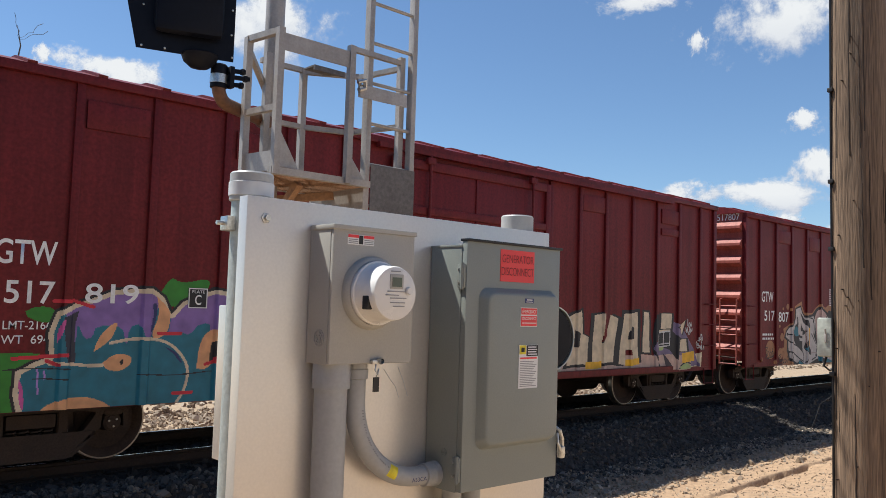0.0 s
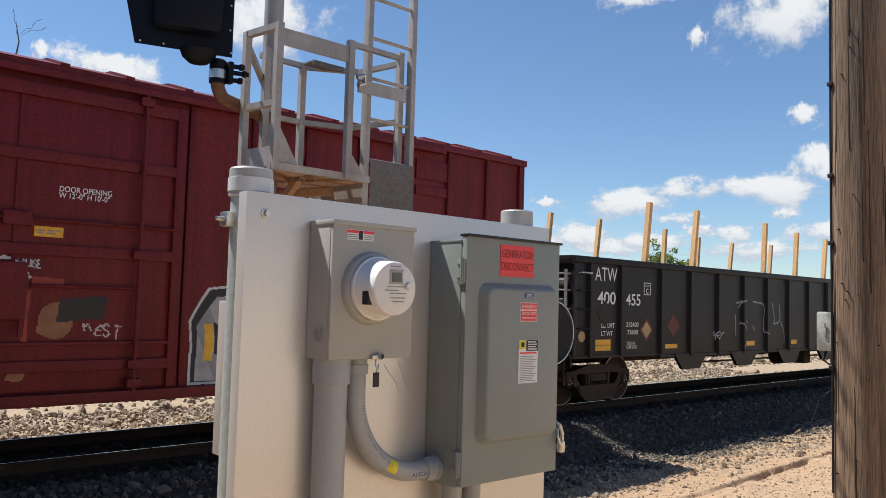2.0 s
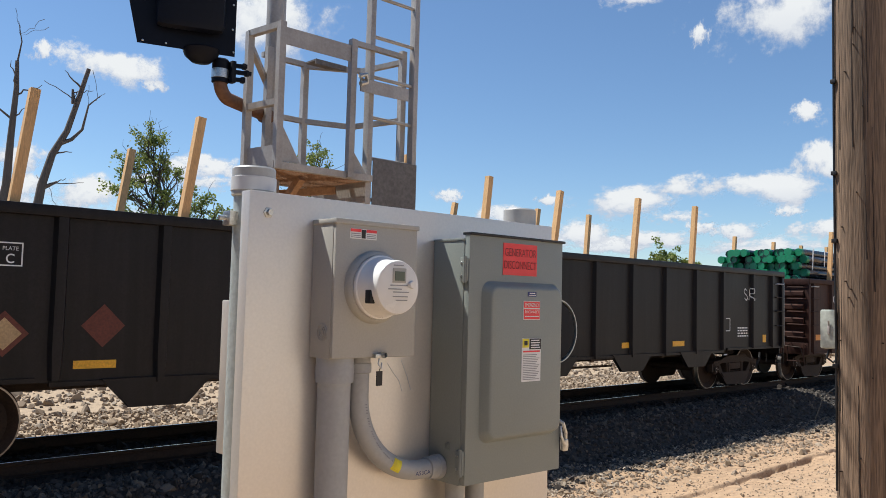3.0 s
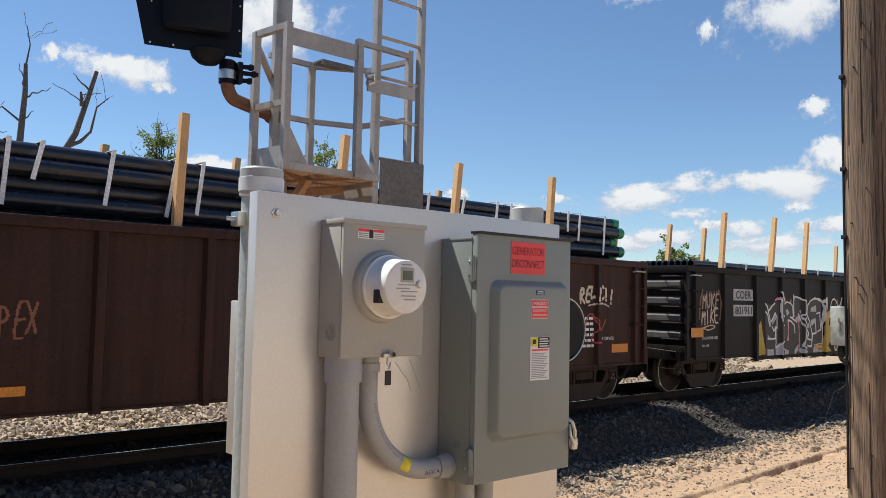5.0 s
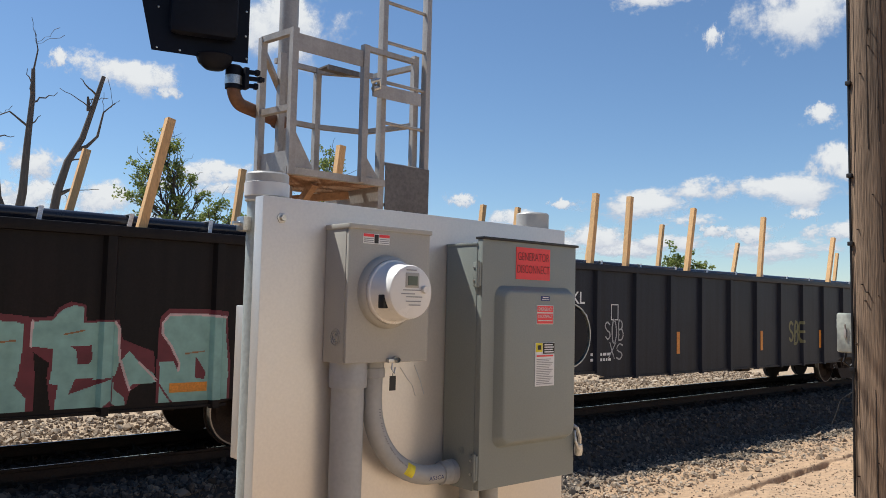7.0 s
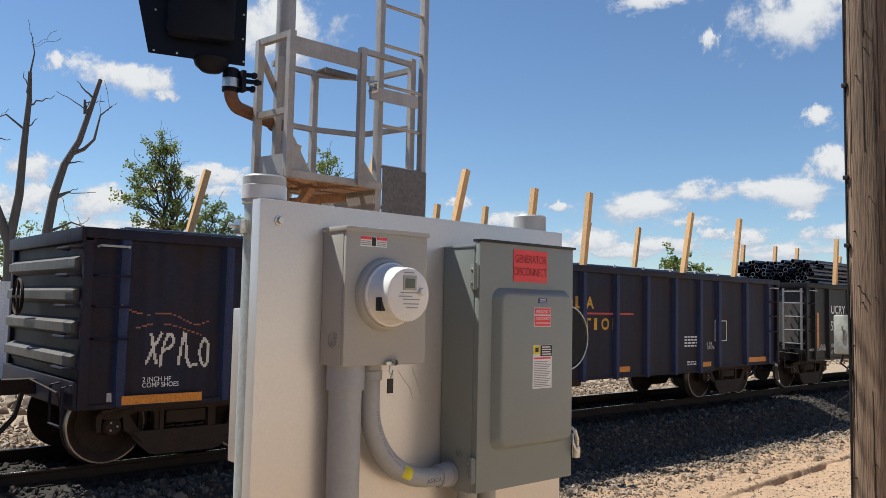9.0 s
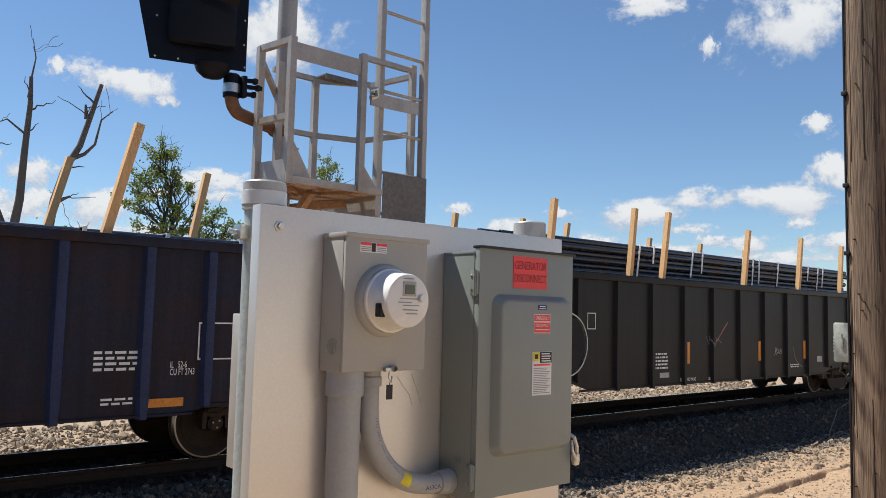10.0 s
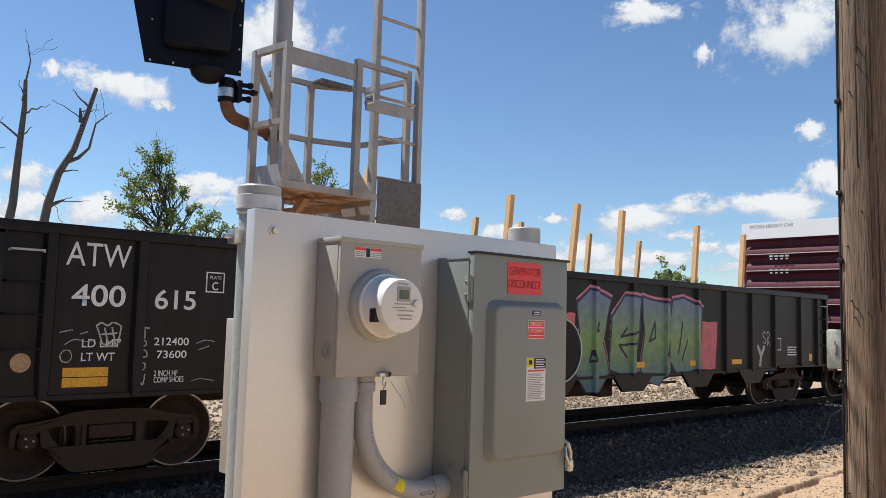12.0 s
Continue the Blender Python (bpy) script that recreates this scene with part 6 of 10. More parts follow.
def pipe_load(s0, x0, x1, dia, rows, label, caps=False, stakes=(), base=2.2, jag=0.0, seed=0, straps=(), across=None, bands=None):
    """A bundle of pipes lying in a car, with straps and wooden stakes."""
    rng = random.Random(seed)
    load = thing("pipe_load", label, "pipes", group="loads of the cars")
    width = 2.5
    n = across or int(width / dia)
    pipe_mesh, r = {}, dia / 2
    k = 0
    for row in range(rows):
        z = base + r + row * dia * 0.9
        m = n - row % 2
        for i in range(m):
            inner = (0 < row < rows - 1) and (2 < i < m - 1) and not jag
            if inner or (row < rows - 2 and i > 4 and not jag):
                continue
            y = -(m - 1) * dia / 2 + i * dia
            sh = rng.uniform(-1, 1) * jag
            key = round(sh, 1) if jag else 0
            if key not in pipe_mesh:
                a, b = x0 + key, x1 + key * 0.5
                s = Shape().lathe([(r, a), (r, b)], (0, 0, 0), "x", 14)
                s.lathe([(r * 0.82, a + 0.5), (r * 0.82, a), (r, a)], (0, 0, 0), "x", 14)
                s.lathe([(r * 0.82, b - 0.5), (r * 0.82, b), (r, b)], (0, 0, 0), "x", 14)
                for xe in (a + 0.3, b - 0.3):
                    s.add([(xe, r * 0.82 * math.cos(6.2832 * j / 14), r * 0.82 * math.sin(6.2832 * j / 14)) for j in range(14)], [tuple(range(14))])
                pipe_mesh[key] = s.mesh("pipe", M["pipe_black"])
            ob = part("pipe", pipe_mesh[key], "pipe_black", load)
            ob.location = (0, y, z)
            k += 1
            if caps and i < 12:
                for xe, d in ((x1 + sh * .5, 1), (x0 + sh, -1)):
                    c = Shape().lathe([(0.0, xe + 0.01 * d), (r * 1.06, xe + 0.01 * d), (r * 1.06, xe - 0.16 * d)], (0, y, z), "x", 14)
                    part("pipe_cap", c, "cap_green", load, "green plastic thread cap")
            elif jag and rng.random() < 0.8:
                a = x0 + key
                rim = Shape().lathe([(r * 0.84, a - 0.001), (r * 1.0, a - 0.001)], (0, y, z), "x", 14)
                part("pipe_rim", rim, "pipe_rim", load, "bare bright pipe end")
    ztop = base + dia + (rows - 1) * dia * 0.9
    yn = -n * dia / 2
    for x in straps:
        lo = max(2.74, ztop - rng.uniform(0.3, 0.75))
        lo = min(lo, ztop - 0.06)
        ln = rng.uniform(0.06, 0.22)
        part("strap", Shape().bar((x - ln * (ztop - lo) + 0.022, yn - 0.010, lo), (x + 0.022, yn - 0.010, ztop + 0.006), 0.05, 0.008).box((x, yn - 0.012, ztop + 0.002), (x + 0.045, yn + 0.9, ztop + 0.010)), "strap", load, "white banding strap")
    for x, dx, h in stakes:
        for y, hh in ((-1.40, h), (1.40, h - 0.02)):
            xx = x if y < 0 else x + rng.uniform(-0.25, 0.25)
            part("stake", Shape().bar((xx - dx * 0.4 - 0.06, y, 1.3), (xx + dx + 0.12, y + rng.uniform(-0.03, 0.03), hh), 0.10, 0.10), "stake", load, "sawn wooden stake")
    MOVING.append((load, s0))
    return load


def boxcar(s0, length, label, mat="box_red", end_mat="box_end", eave=4.36, tall=False, far=1.50):
    car = thing("boxcar", label, "freight car", group="cars of the train")
    sheet = -HALF + 0.05
    posts = [0.78, 1.65, 2.52, 3.43, 4.31, 5.2, 9.67, 10.51, 11.31, 12.19, 13.07, 13.9, 14.75]
    if length > 16.5 or tall:
        posts = spread(0.8, length - 0.8, 0.95)
    w = 0.045

    def depth(x):
        for r in posts:
            a = abs(x - r)
            if a < w:
                return -HALF + 0.004
            if a < w + 0.02:
                return -HALF + 0.004 + 0.046 * (a - w) / 0.02
        if 6.02 < x < 9.56 and not tall:
            return -HALF - 0.006
        return sheet

    for side in (-1, 1):
        y0, y1 = sorted((side * (HALF - 0.05), side * (HALF - 0.09)))
        part("side_sheet", Shape().box((0.0, y0, 0.78), (length, y1, eave)), mat, car)
        y0, y1 = sorted((side * (HALF - 0.047), side * (HALF - 0.09)))
        part("side_sill", Shape().box((0.0, y0, 0.70), (length, y1, 0.778)), mat, car)
        y0, y1 = sorted((side * (HALF + 0.035), side * (HALF - 0.06)))
        part("eave_rail", Shape().box((-0.03, y0, eave - 0.10), (length + 0.03, y1, eave + 0.0), cut=0.01), mat, car)
    for side in (-1, 1):
        y0, y1 = sorted((side * (HALF - 0.002), side * (HALF - 0.06)))
        pm = Shape().box((-w, y0, 0.86), (w, y1, eave - 0.10), cut=0.008).mesh("side_post", M[mat])
        for r in posts:
            if tall or not 5.8 < r < 9.55:
                part("side_post", pm, mat, car).location.x = r
    # corner posts with rivets
    rv = Shape()
    for x in (0.06, length - 0.06):
        for sd in (-1, 1):
            y0, y1 = sorted((sd * (HALF + 0.004), sd * (HALF - 0.06)))
            part("corner_post", Shape().box((x - 0.06, y0, 0.72), (x + 0.06, y1, eave), cut=0.006), mat, car)
        xx = x + (0.16 if x < 1 else -0.16)
        for i in range(46):
            rv.lathe([(0.0, -0.008), (0.011, -0.006), (0.014, 0.0)], (xx, sheet, 0.9 + 0.074 * i), n=6)
    part("rivet", rv, mat, car, "lines of rivets")
    # roof
    s = Shape()
    rise = 0.15 if tall else 1.0
    sec = [(-HALF - 0.03, eave), (-HALF + 0.5, eave + 0.16 * rise), (0.0, eave + 0.26 * rise), (HALF - 0.5, eave + 0.16 * rise), (HALF + 0.03, eave)]
    s.add([(x, y, z) for x in (-0.06, length + 0.06) for y, z in sec], [(i, i + 1, i + 6, i + 5) for i in range(4)] + [(0, 1, 2, 3, 4), (5, 6, 7, 8, 9)])
    roof_mat = "label" if tall else mat
    part("roof", s, roof_mat, car)
    rr = Shape()
    for (ya, za), (yb, zb) in zip(sec[:-1], sec[1:]):
        rr.bar((0, ya, za + 0.008), (0, yb, zb + 0.008), 0.10, 0.045)
    rr = rr.mesh("roof_rib", M[roof_mat])
    for x in spread(0.4, length - 0.4, 0.72):
        part("roof_rib", rr, roof_mat, car).location.x = x
    part("underframe", Shape().box((0.1, -0.3, 0.72), (length - 0.1, 0.3, 1.08)).box((0.05, -HALF + 0.09, 1.02), (length - 0.05, HALF - 0.09, 1.1)), "truck", car)
    # ends
    for end, sgn in ((0.0, 1), (length, -1)):
        a, b = sorted((end + sgn * 0.02, end + sgn * 0.06))
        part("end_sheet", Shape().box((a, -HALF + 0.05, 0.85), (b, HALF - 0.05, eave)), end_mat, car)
        s = Shape()
        n = 8
        pitch = (eave - 1.05) / n
        for i in range(n):
            z = 1.0 + pitch * i
            xo = end - sgn * 0.10
            s.add([(end + sgn * 0.03 if d == 0 else xo, y, z + dz) for y in (-HALF + 0.10, HALF - 0.10) for d, dz in ((0, 0.0), (1, 0.10), (1, 0.16), (0, pitch * 0.72))], [(0, 1, 5, 4), (1, 2, 6, 5), (2, 3, 7, 6), (0, 1, 2, 3), (4, 5, 6, 7)])
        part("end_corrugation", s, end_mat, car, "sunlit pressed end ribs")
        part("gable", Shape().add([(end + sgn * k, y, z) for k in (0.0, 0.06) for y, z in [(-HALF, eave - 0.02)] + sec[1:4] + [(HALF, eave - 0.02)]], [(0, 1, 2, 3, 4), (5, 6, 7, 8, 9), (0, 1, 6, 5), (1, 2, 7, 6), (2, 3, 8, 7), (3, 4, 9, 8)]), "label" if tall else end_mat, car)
        for yy in (-HALF + 0.14, HALF - 0.56):
            s = Shape()
            for y in (yy, yy + 0.42):
                s.tube([(end, y, 0.75), (end - sgn * 0.17, y, 0.76), (end - sgn * 0.17, y, 2.3), (end, y, 2.32)], 0.02, 6)
            for z in (0.78, 1.12, 1.46, 1.8, 2.14):
                s.tube([(end - sgn * 0.17, yy, z), (end - sgn * 0.17, yy + 0.42, z)], 0.015, 6)
            part("end_ladder", s, end_mat, car, "end ladder")
        a, b = sorted((end - sgn * 0.28, end))
        part("crossover_step", Shape().box((a, -0.75, 0.98), (b, 0.85, 1.02)).tube([(end - sgn * 0.17, -1.0, 2.06), (end - sgn * 0.17, 1.0, 2.06)], 0.016, 6), end_mat, car)
        part("brake_box", Shape().box((min(end, end - sgn * 0.2), 0.05, 1.45), (max(end, end - sgn * 0.2), 0.45, 2.0), cut=0.02), end_mat, car)
        s = Shape()
        for z in (1.25, 1.7, 2.15):
            s.tube([(end + sgn * 0.05, -HALF, z), (end + sgn * 0.06, -HALF - 0.06, z), (end + sgn * 0.42, -HALF - 0.06, z), (end + sgn * 0.43, -HALF + 0.05, z)], 0.012, 6)
        part("side_grab_irons", s, mat, car)
        part("step", Shape().tube([(end + sgn * 0.08, -HALF + 0.03, 0.75), (end + sgn * 0.08, -HALF + 0.03, 0.42), (end + sgn * 0.46, -HALF + 0.03, 0.42), (end + sgn * 0.46, -HALF + 0.03, 0.75)], 0.015, 6), mat, car)
    if not tall:
        # plug door with rods, rails and panels
        d0, d1, dz0, dz1 = 6.02, 9.56, 0.86, 4.12
        door = part("door", Shape().box((d0, -HALF - 0.004, dz0), (d1, sheet, dz1), cut=0.012), mat, car, "red sliding plug door")
        for z, h in ((4.05, 0.07), (3.36, 0.06), (2.36, 0.06), (1.13, 0.06), (1.37, 0.02)):
            part("door_rail", Shape().box((d0, -HALF - 0.05, z - h), (d1, -HALF - 0.002, z + h), cut=0.012), mat, door)
        for x in (d0 + 0.05, d1 - 0.05):
            part("door_edge", Shape().box((x - 0.06, -HALF - 0.055, dz0), (x + 0.06, -HALF - 0.002, dz1), cut=0.012), mat, door)
        part("door_seam", Shape().box((7.755, -HALF - 0.026, 2.0), (7.795, -HALF - 0.002, 3.98), cut=0.006), mat, door)
        for x in (6.71, 9.06):
            part("lock_rod", Shape().tube([(x, -HALF - 0.085, 0.82), (x, -HALF - 0.085, 4.2)], 0.024, 8), mat, door)
            for z in (4.12, 2.36, 1.13, 0.92):
                part("rod_guide", Shape().box((x - 0.08, -HALF - 0.115, z - 0.05), (x + 0.08, -HALF - 0.04, z + 0.05), cut=0.012), mat, door)
        for z, xa, xb in ((2.68, d0, d1), (1.98, 7.95, 9.06)):
            part("cross_rod", Shape().tube([(xa, -HALF - 0.05, z), (xb, -HALF - 0.05, z)], 0.018, 8), mat, door)
        part("latch", Shape().box((7.64, -HALF - 0.09, 2.60), (7.92, -HALF - 0.02, 2.75), cut=0.015), mat, door)
        part("gearbox", Shape().box((7.62, -HALF - 0.12, 1.62), (7.90, -HALF - 0.003, 2.22), cut=0.03), mat, door)
        part("handle", Shape().bar((7.88, -HALF - 0.10, 2.10), (7.86, -HALF - 0.10, 1.45), 0.05, 0.03), mat, door, "long door handle")
        part("door_track", Shape().box((d0 - 0.3, -HALF - 0.10, 4.20), (length - 1.9, -HALF + 0.0, 4.27)).box((d0 - 0.3, -HALF - 0.10, 0.74), (length - 1.9, -HALF + 0.0, 0.84)), mat, car)
        for xa, xb, za, zb in ((1.73, 2.44, 3.78, 4.10), (3.55, 4.22, 3.70, 4.06), (10.58, 11.26, 3.78, 4.08), (13.22, 13.98, 3.78, 4.08), (13.22, 13.98, 3.54, 3.68)):
            s = Shape().box((xa, sheet - 0.03, za), (xb, sheet, zb), cut=0.008)
            part("side_hatch", s, mat, car, "bolted side panel")
    add_gear(car, length, 1.50, far)
    MOVING.append((car, s0))
    return car, depth, sheet


CREAM, INK, TEAL, LILAC, PINK, GREEN, WHITE_P, PEACH = (0.62, 0.52, 0.36), (0.012, 0.012, 0.016), (0.012, 0.15, 0.21), (0.22, 0.13, 0.36), (0.5, 0.07, 0.12), (0.03, 0.21, 0.02), (0.55, 0.55, 0.54), (0.66, 0.34, 0.16)


def build_train():
    # --- two red boxcars ---
    car, dep, sh = boxcar(1.47, 15.40, "dark red steel boxcar with painted lettering and graffiti")
    mark(car, "GTW", 0.92, 2.24, 1.52, 2.50, sh)
    mark(car, "517", 1.03, 1.83, 1.52, 2.07, sh)
    mark(car, "819", 1.83, 1.85, 2.42, 2.07, sh - 0.010)
    mark(car, "LD LMT-216600", 0.86, 1.56, 1.62, 1.65, sh, heavy=0.006)
    mark(car, "LT WT  69400", 0.86, 1.41, 1.62, 1.50, sh, heavy=0.006)
    p = Paint(0.0, 6.0, 0.705, 2.3, 0.010, seed=3)
    p.fill(GREEN, [(0.73, 1.34), (1.03, 1.32), (1.58, 1.28), (1.37, 1.16), (1.21, 1.1), (1.25, 0.61), (0.78, 0.59)])
    p.fill(GREEN, [(1.25, 1.74), (1.33, 1.79), (1.55, 1.79), (1.54, 1.6), (1.28, 1.66)])
    p.fill(GREEN, [(2.66, 1.98), (2.79, 2.2), (2.91, 2.12), (3.32, 2.19), (3.21, 1.96), (2.88, 1.82), (2.73, 1.88)])
    p.fill(GREEN, [(3.72, 1.96), (3.79, 2.06), (3.87, 2.01), (3.94, 1.98), (4.05, 2.11), (4.21, 2.08), (3.94, 1.86)])
    p.fill(GREEN, [(4.73, 1.92), (4.83, 2.03), (4.94, 1.98), (4.83, 1.87)])
    p.fill(GREEN, [(5.42, 1.92), (5.52, 1.97), (5.75, 1.9), (5.87, 2.01), (5.9, 1.41), (5.48, 1.45)])
    sil = [(1.23, 0.64), (1.16, 0.88), (1.16, 1.12), (1.36, 1.22), (1.48, 1.27), (1.48, 1.52), (1.55, 1.75), (1.72, 1.86), (2.14, 2.01), (2.59, 2.04), (2.73, 1.95), (2.83, 1.77), (2.94, 1.91), (3.15, 2), (3.37, 2.05), (3.32, 2.05), (3.54, 2.03), (3.74, 1.94), (3.91, 1.83), (4.02, 1.95), (4.22, 2.04), (4.47, 2.07), (4.7, 1.99), (4.81, 1.89), (4.89, 1.99), (5.07, 2.01), (5.35, 1.91), (5.56, 1.72), (5.49, 1.46), (5.67, 1.52), (5.92, 1.51), (5.97, 0.5)]
    body, rim = inside(p.wx, p.wz, sil), near_line(p.wx, p.wz, sil)
    p.put(body | (rim < 0.02), INK).put(body & (rim > 0.012), CREAM).put(body & (rim > 0.065), TEAL)
    p.put(inside(p.wx, p.wz, rounded([(1.62, 1.79), (1.67, 1.64), (1.72, 1.43), (1.75, 1.37), (1.78, 1.52), (1.79, 1.64), (1.86, 1.46), (1.95, 1.49), (1.98, 1.61), (2.27, 1.61), (2.32, 1.33), (2.35, 1.58), (2.48, 1.62), (2.52, 1.45), (2.62, 1.47), (2.69, 2.08), (2.13, 2.12), (1.66, 1.95)], 1)) & body & (rim > 0.065), LILAC)
    p.put(inside(p.wx, p.wz, rounded([(2.81, 1.5), (2.96, 1.55), (3.07, 1.5), (3.21, 1.65), (3.43, 1.59), (3.63, 1.5), (3.63, 2.19), (3, 2.06), (2.84, 1.82)], 1)) & body & (rim > 0.065), LILAC)
    p.put(inside(p.wx, p.wz, rounded([(3.33, 1.55), (3.41, 1.46), (3.43, 1.61), (3.57, 1.59), (3.66, 1.38), (3.73, 1.58), (3.96, 1.61), (4.14, 1.52), (4.25, 1.61), (4.43, 1.61), (4.54, 1.46), (4.62, 1.61), (4.81, 1.68), (5.05, 1.62), (5.23, 1.5), (5.39, 1.72), (5.13, 2.08), (4.47, 2.12), (4.05, 2.01), (3.88, 1.85), (3.65, 2.02), (3.32, 2.1)], 1)) & body & (rim > 0.065), LILAC)
    p.fill(PEACH, [(2.63, 1.95), (2.79, 1.82), (2.83, 1.72), (2.8, 1.52), (2.64, 1.44), (2.61, 1.52), (2.69, 1.72)])
    p.fill(PEACH, [(1.95, 1.32), (2, 1.46), (2.11, 1.59), (2.23, 1.66), (2.17, 1.47), (2.05, 1.38)])
    p.fill(PEACH, [(2.03, 1.18), (2.18, 1.29), (2.36, 1.26), (2.38, 1.17), (2.26, 1.08), (2.13, 1.1)])
    p.fill(PEACH, [(3.16, 1.1), (3.17, 1.31), (3.27, 1.52), (3.43, 1.57), (3.52, 1.45), (3.47, 1.27), (3.28, 1.06)])
    p.fill(PEACH, [(1.37, 0.6), (1.53, 0.78), (1.84, 0.86), (2.07, 0.79), (2.25, 0.65), (2.29, 0.54)])
    p.fill(PEACH, [(3.75, 1.93), (3.91, 1.82), (3.89, 1.68), (3.8, 1.81)])
    p.fill(PEACH, [(4.7, 1.98), (4.81, 1.89), (4.73, 1.7), (4.67, 1.5), (4.63, 1.44), (4.63, 1.58)])
    p.fill(PEACH, [(4.27, 1.52), (4.37, 1.59), (4.42, 1.45), (4.4, 1.2), (4.33, 0.96), (4.25, 1.15), (4.25, 1.39)])
    p.fill(PEACH, [(4.29, 0.9), (4.63, 0.94), (4.77, 1.26), (4.93, 1.53), (4.89, 1.19), (4.74, 0.96), (4.46, 0.88), (4.46, 0.79), (4.25, 0.62), (4.12, 0.63)])
    p.fill(PEACH, [(5.34, 1.37), (5.36, 1.58), (5.46, 1.82), (5.57, 1.69), (5.48, 1.43)])
    p.fill(PEACH, [(3.64, 0.64), (3.75, 0.79), (3.81, 0.62)])
    p.fill(GREEN, [(4.48, 0.86), (4.63, 0.89), (4.79, 1.1), (4.85, 0.63), (4.42, 0.64)], False)
    p.fill((0.03, 0.03, 0.05), [(1.63, 1.69), (1.79, 1.78), (1.76, 1.64), (1.76, 1.22), (1.67, 1.21)], False)
    p.fill(INK, [(3.35, 1.39), (3.43, 1.43), (3.39, 1.17), (3.3, 1.12)])
    p.fill(INK, [(2.24, 1.19), (2.27, 1.23), (2.29, 1.19), (2.26, 1.14)])
    p.fill(INK, [(4.32, 1.5), (4.37, 1.58), (4.38, 1.42), (4.34, 1.11), (4.31, 1.21)])
    p.fill((0.02, 0.03, 0.12), [(2.6, 1.85), (2.64, 1.88), (2.66, 1.72), (2.62, 1.53), (2.59, 1.53), (2.62, 1.68)])
    p.fill((0.02, 0.03, 0.12), [(4.55, 1.9), (4.61, 1.87), (4.65, 1.74), (4.62, 1.61), (4.6, 1.76)])
    p.fill((0.02, 0.03, 0.12), [(3.65, 1.8), (3.78, 1.7), (3.87, 1.61), (3.96, 1.4), (3.93, 1.38), (3.83, 1.59)])
    p.fill((0.02, 0.03, 0.12), [(2.76, 1.37), (2.9, 1.32), (2.98, 1.18), (2.95, 1.18), (2.87, 1.29)])
    p.line(CREAM, 0.035, [(1.49, 1.19), (1.7, 1.2), (1.97, 1.17), (2.05, 1.17)])
    p.line(CREAM, 0.035, [(2.14, 1.41), (2.43, 1.45), (2.76, 1.45), (2.94, 1.32), (3.06, 1.11), (3.04, 0.85), (2.93, 0.69)])
    p.line(CREAM, 0.035, [(3.92, 1.69), (4.01, 1.46), (4.02, 1.24), (3.93, 1.03), (3.78, 0.77)])
    p.line(CREAM, 0.035, [(5.34, 1.3), (5.42, 1.18), (5.57, 1.11), (5.64, 0.97), (5.61, 0.8), (5.52, 0.68)])
    p.fill((0.55, 0.09, 0.30), [(1.21, 1.04), (1.27, 0.93), (1.3, 0.67), (1.24, 0.79)])
    p.fill((0.55, 0.09, 0.30), [(1.57, 1.39), (1.65, 1.58), (1.65, 1.7), (1.59, 1.58)])
    p.fill((0.55, 0.09, 0.30), [(4.33, 1.21), (4.38, 1.2), (4.38, 0.98), (4.32, 0.98)])
    p.fill((0.55, 0.09, 0.30), [(4.83, 1.06), (4.99, 0.66), (4.87, 0.69)])
    p.line((0.36, 0.22, 0.55), 0.02, [(1.38, 1.13), (1.41, 0.87)])
    p.line((0.36, 0.22, 0.55), 0.02, [(1.45, 1.11), (1.46, 1.03)])
    p.line((0.36, 0.22, 0.55), 0.02, [(3.47, 1.46), (3.47, 1.05)])
    p.line((0.36, 0.22, 0.55), 0.02, [(5.11, 1.71), (5.15, 1.22)])
    p.line((0.36, 0.22, 0.55), 0.02, [(5.43, 1.11), (5.43, 0.84)])
    p.line(INK, 0.014, [(1.05, 1.14), (1.37, 1.14), (1.71, 1.14)], False)
    p.line(INK, 0.014, [(2.45, 1.04), (2.85, 1.04), (3.35, 1.05)], False)
    p.line(INK, 0.014, [(1.35, 1.03), (1.71, 1.03)], False)
    p.line(INK, 0.014, [(3.43, 1.14), (4.1, 1.15)], False)
    p.line(INK, 0.014, [(3.47, 1.01), (4.14, 1.04)], False)
    p.line(INK, 0.014, [(4.4, 1.13), (4.98, 1.14)], False)
    p.line(INK, 0.014, [(5.18, 1.08), (5.57, 1.11)], False)
    p.line(INK, 0.014, [(5.2, 0.82), (5.81, 0.82)], False)
    p.line((0.55, 0.02, 0.04), 0.04, [(1.52, 1.86), (1.72, 1.88), (1.93, 1.82)], False)
    p.line((0.55, 0.02, 0.04), 0.04, [(1.14, 1.25), (1.42, 1.26), (1.67, 1.29)], False)
    p.line((0.55, 0.02, 0.04), 0.04, [(1.47, 1.22), (1.58, 1.18)], False)
    p.line((0.55, 0.02, 0.04), 0.04, [(2.69, 1.52), (2.96, 1.53)], False)
    p.line((0.55, 0.02, 0.04), 0.04, [(2.9, 0.83), (3.13, 0.82)], False)
    p.line((0.55, 0.02, 0.04), 0.04, [(3.27, 1.14), (3.54, 1.2)], False)
    p.line((0.55, 0.02, 0.04), 0.04, [(3.66, 1.9), (3.85, 1.88)], False)
    p.line((0.55, 0.02, 0.04), 0.04, [(4.32, 0.9), (4.7, 0.9)], False)
    p.line((0.55, 0.02, 0.04), 0.04, [(5.65, 1.45), (5.87, 1.43)], False)
    p.line((0.55, 0.02, 0.04), 0.04, [(3.38, 1.2), (3.56, 1.2)], False)
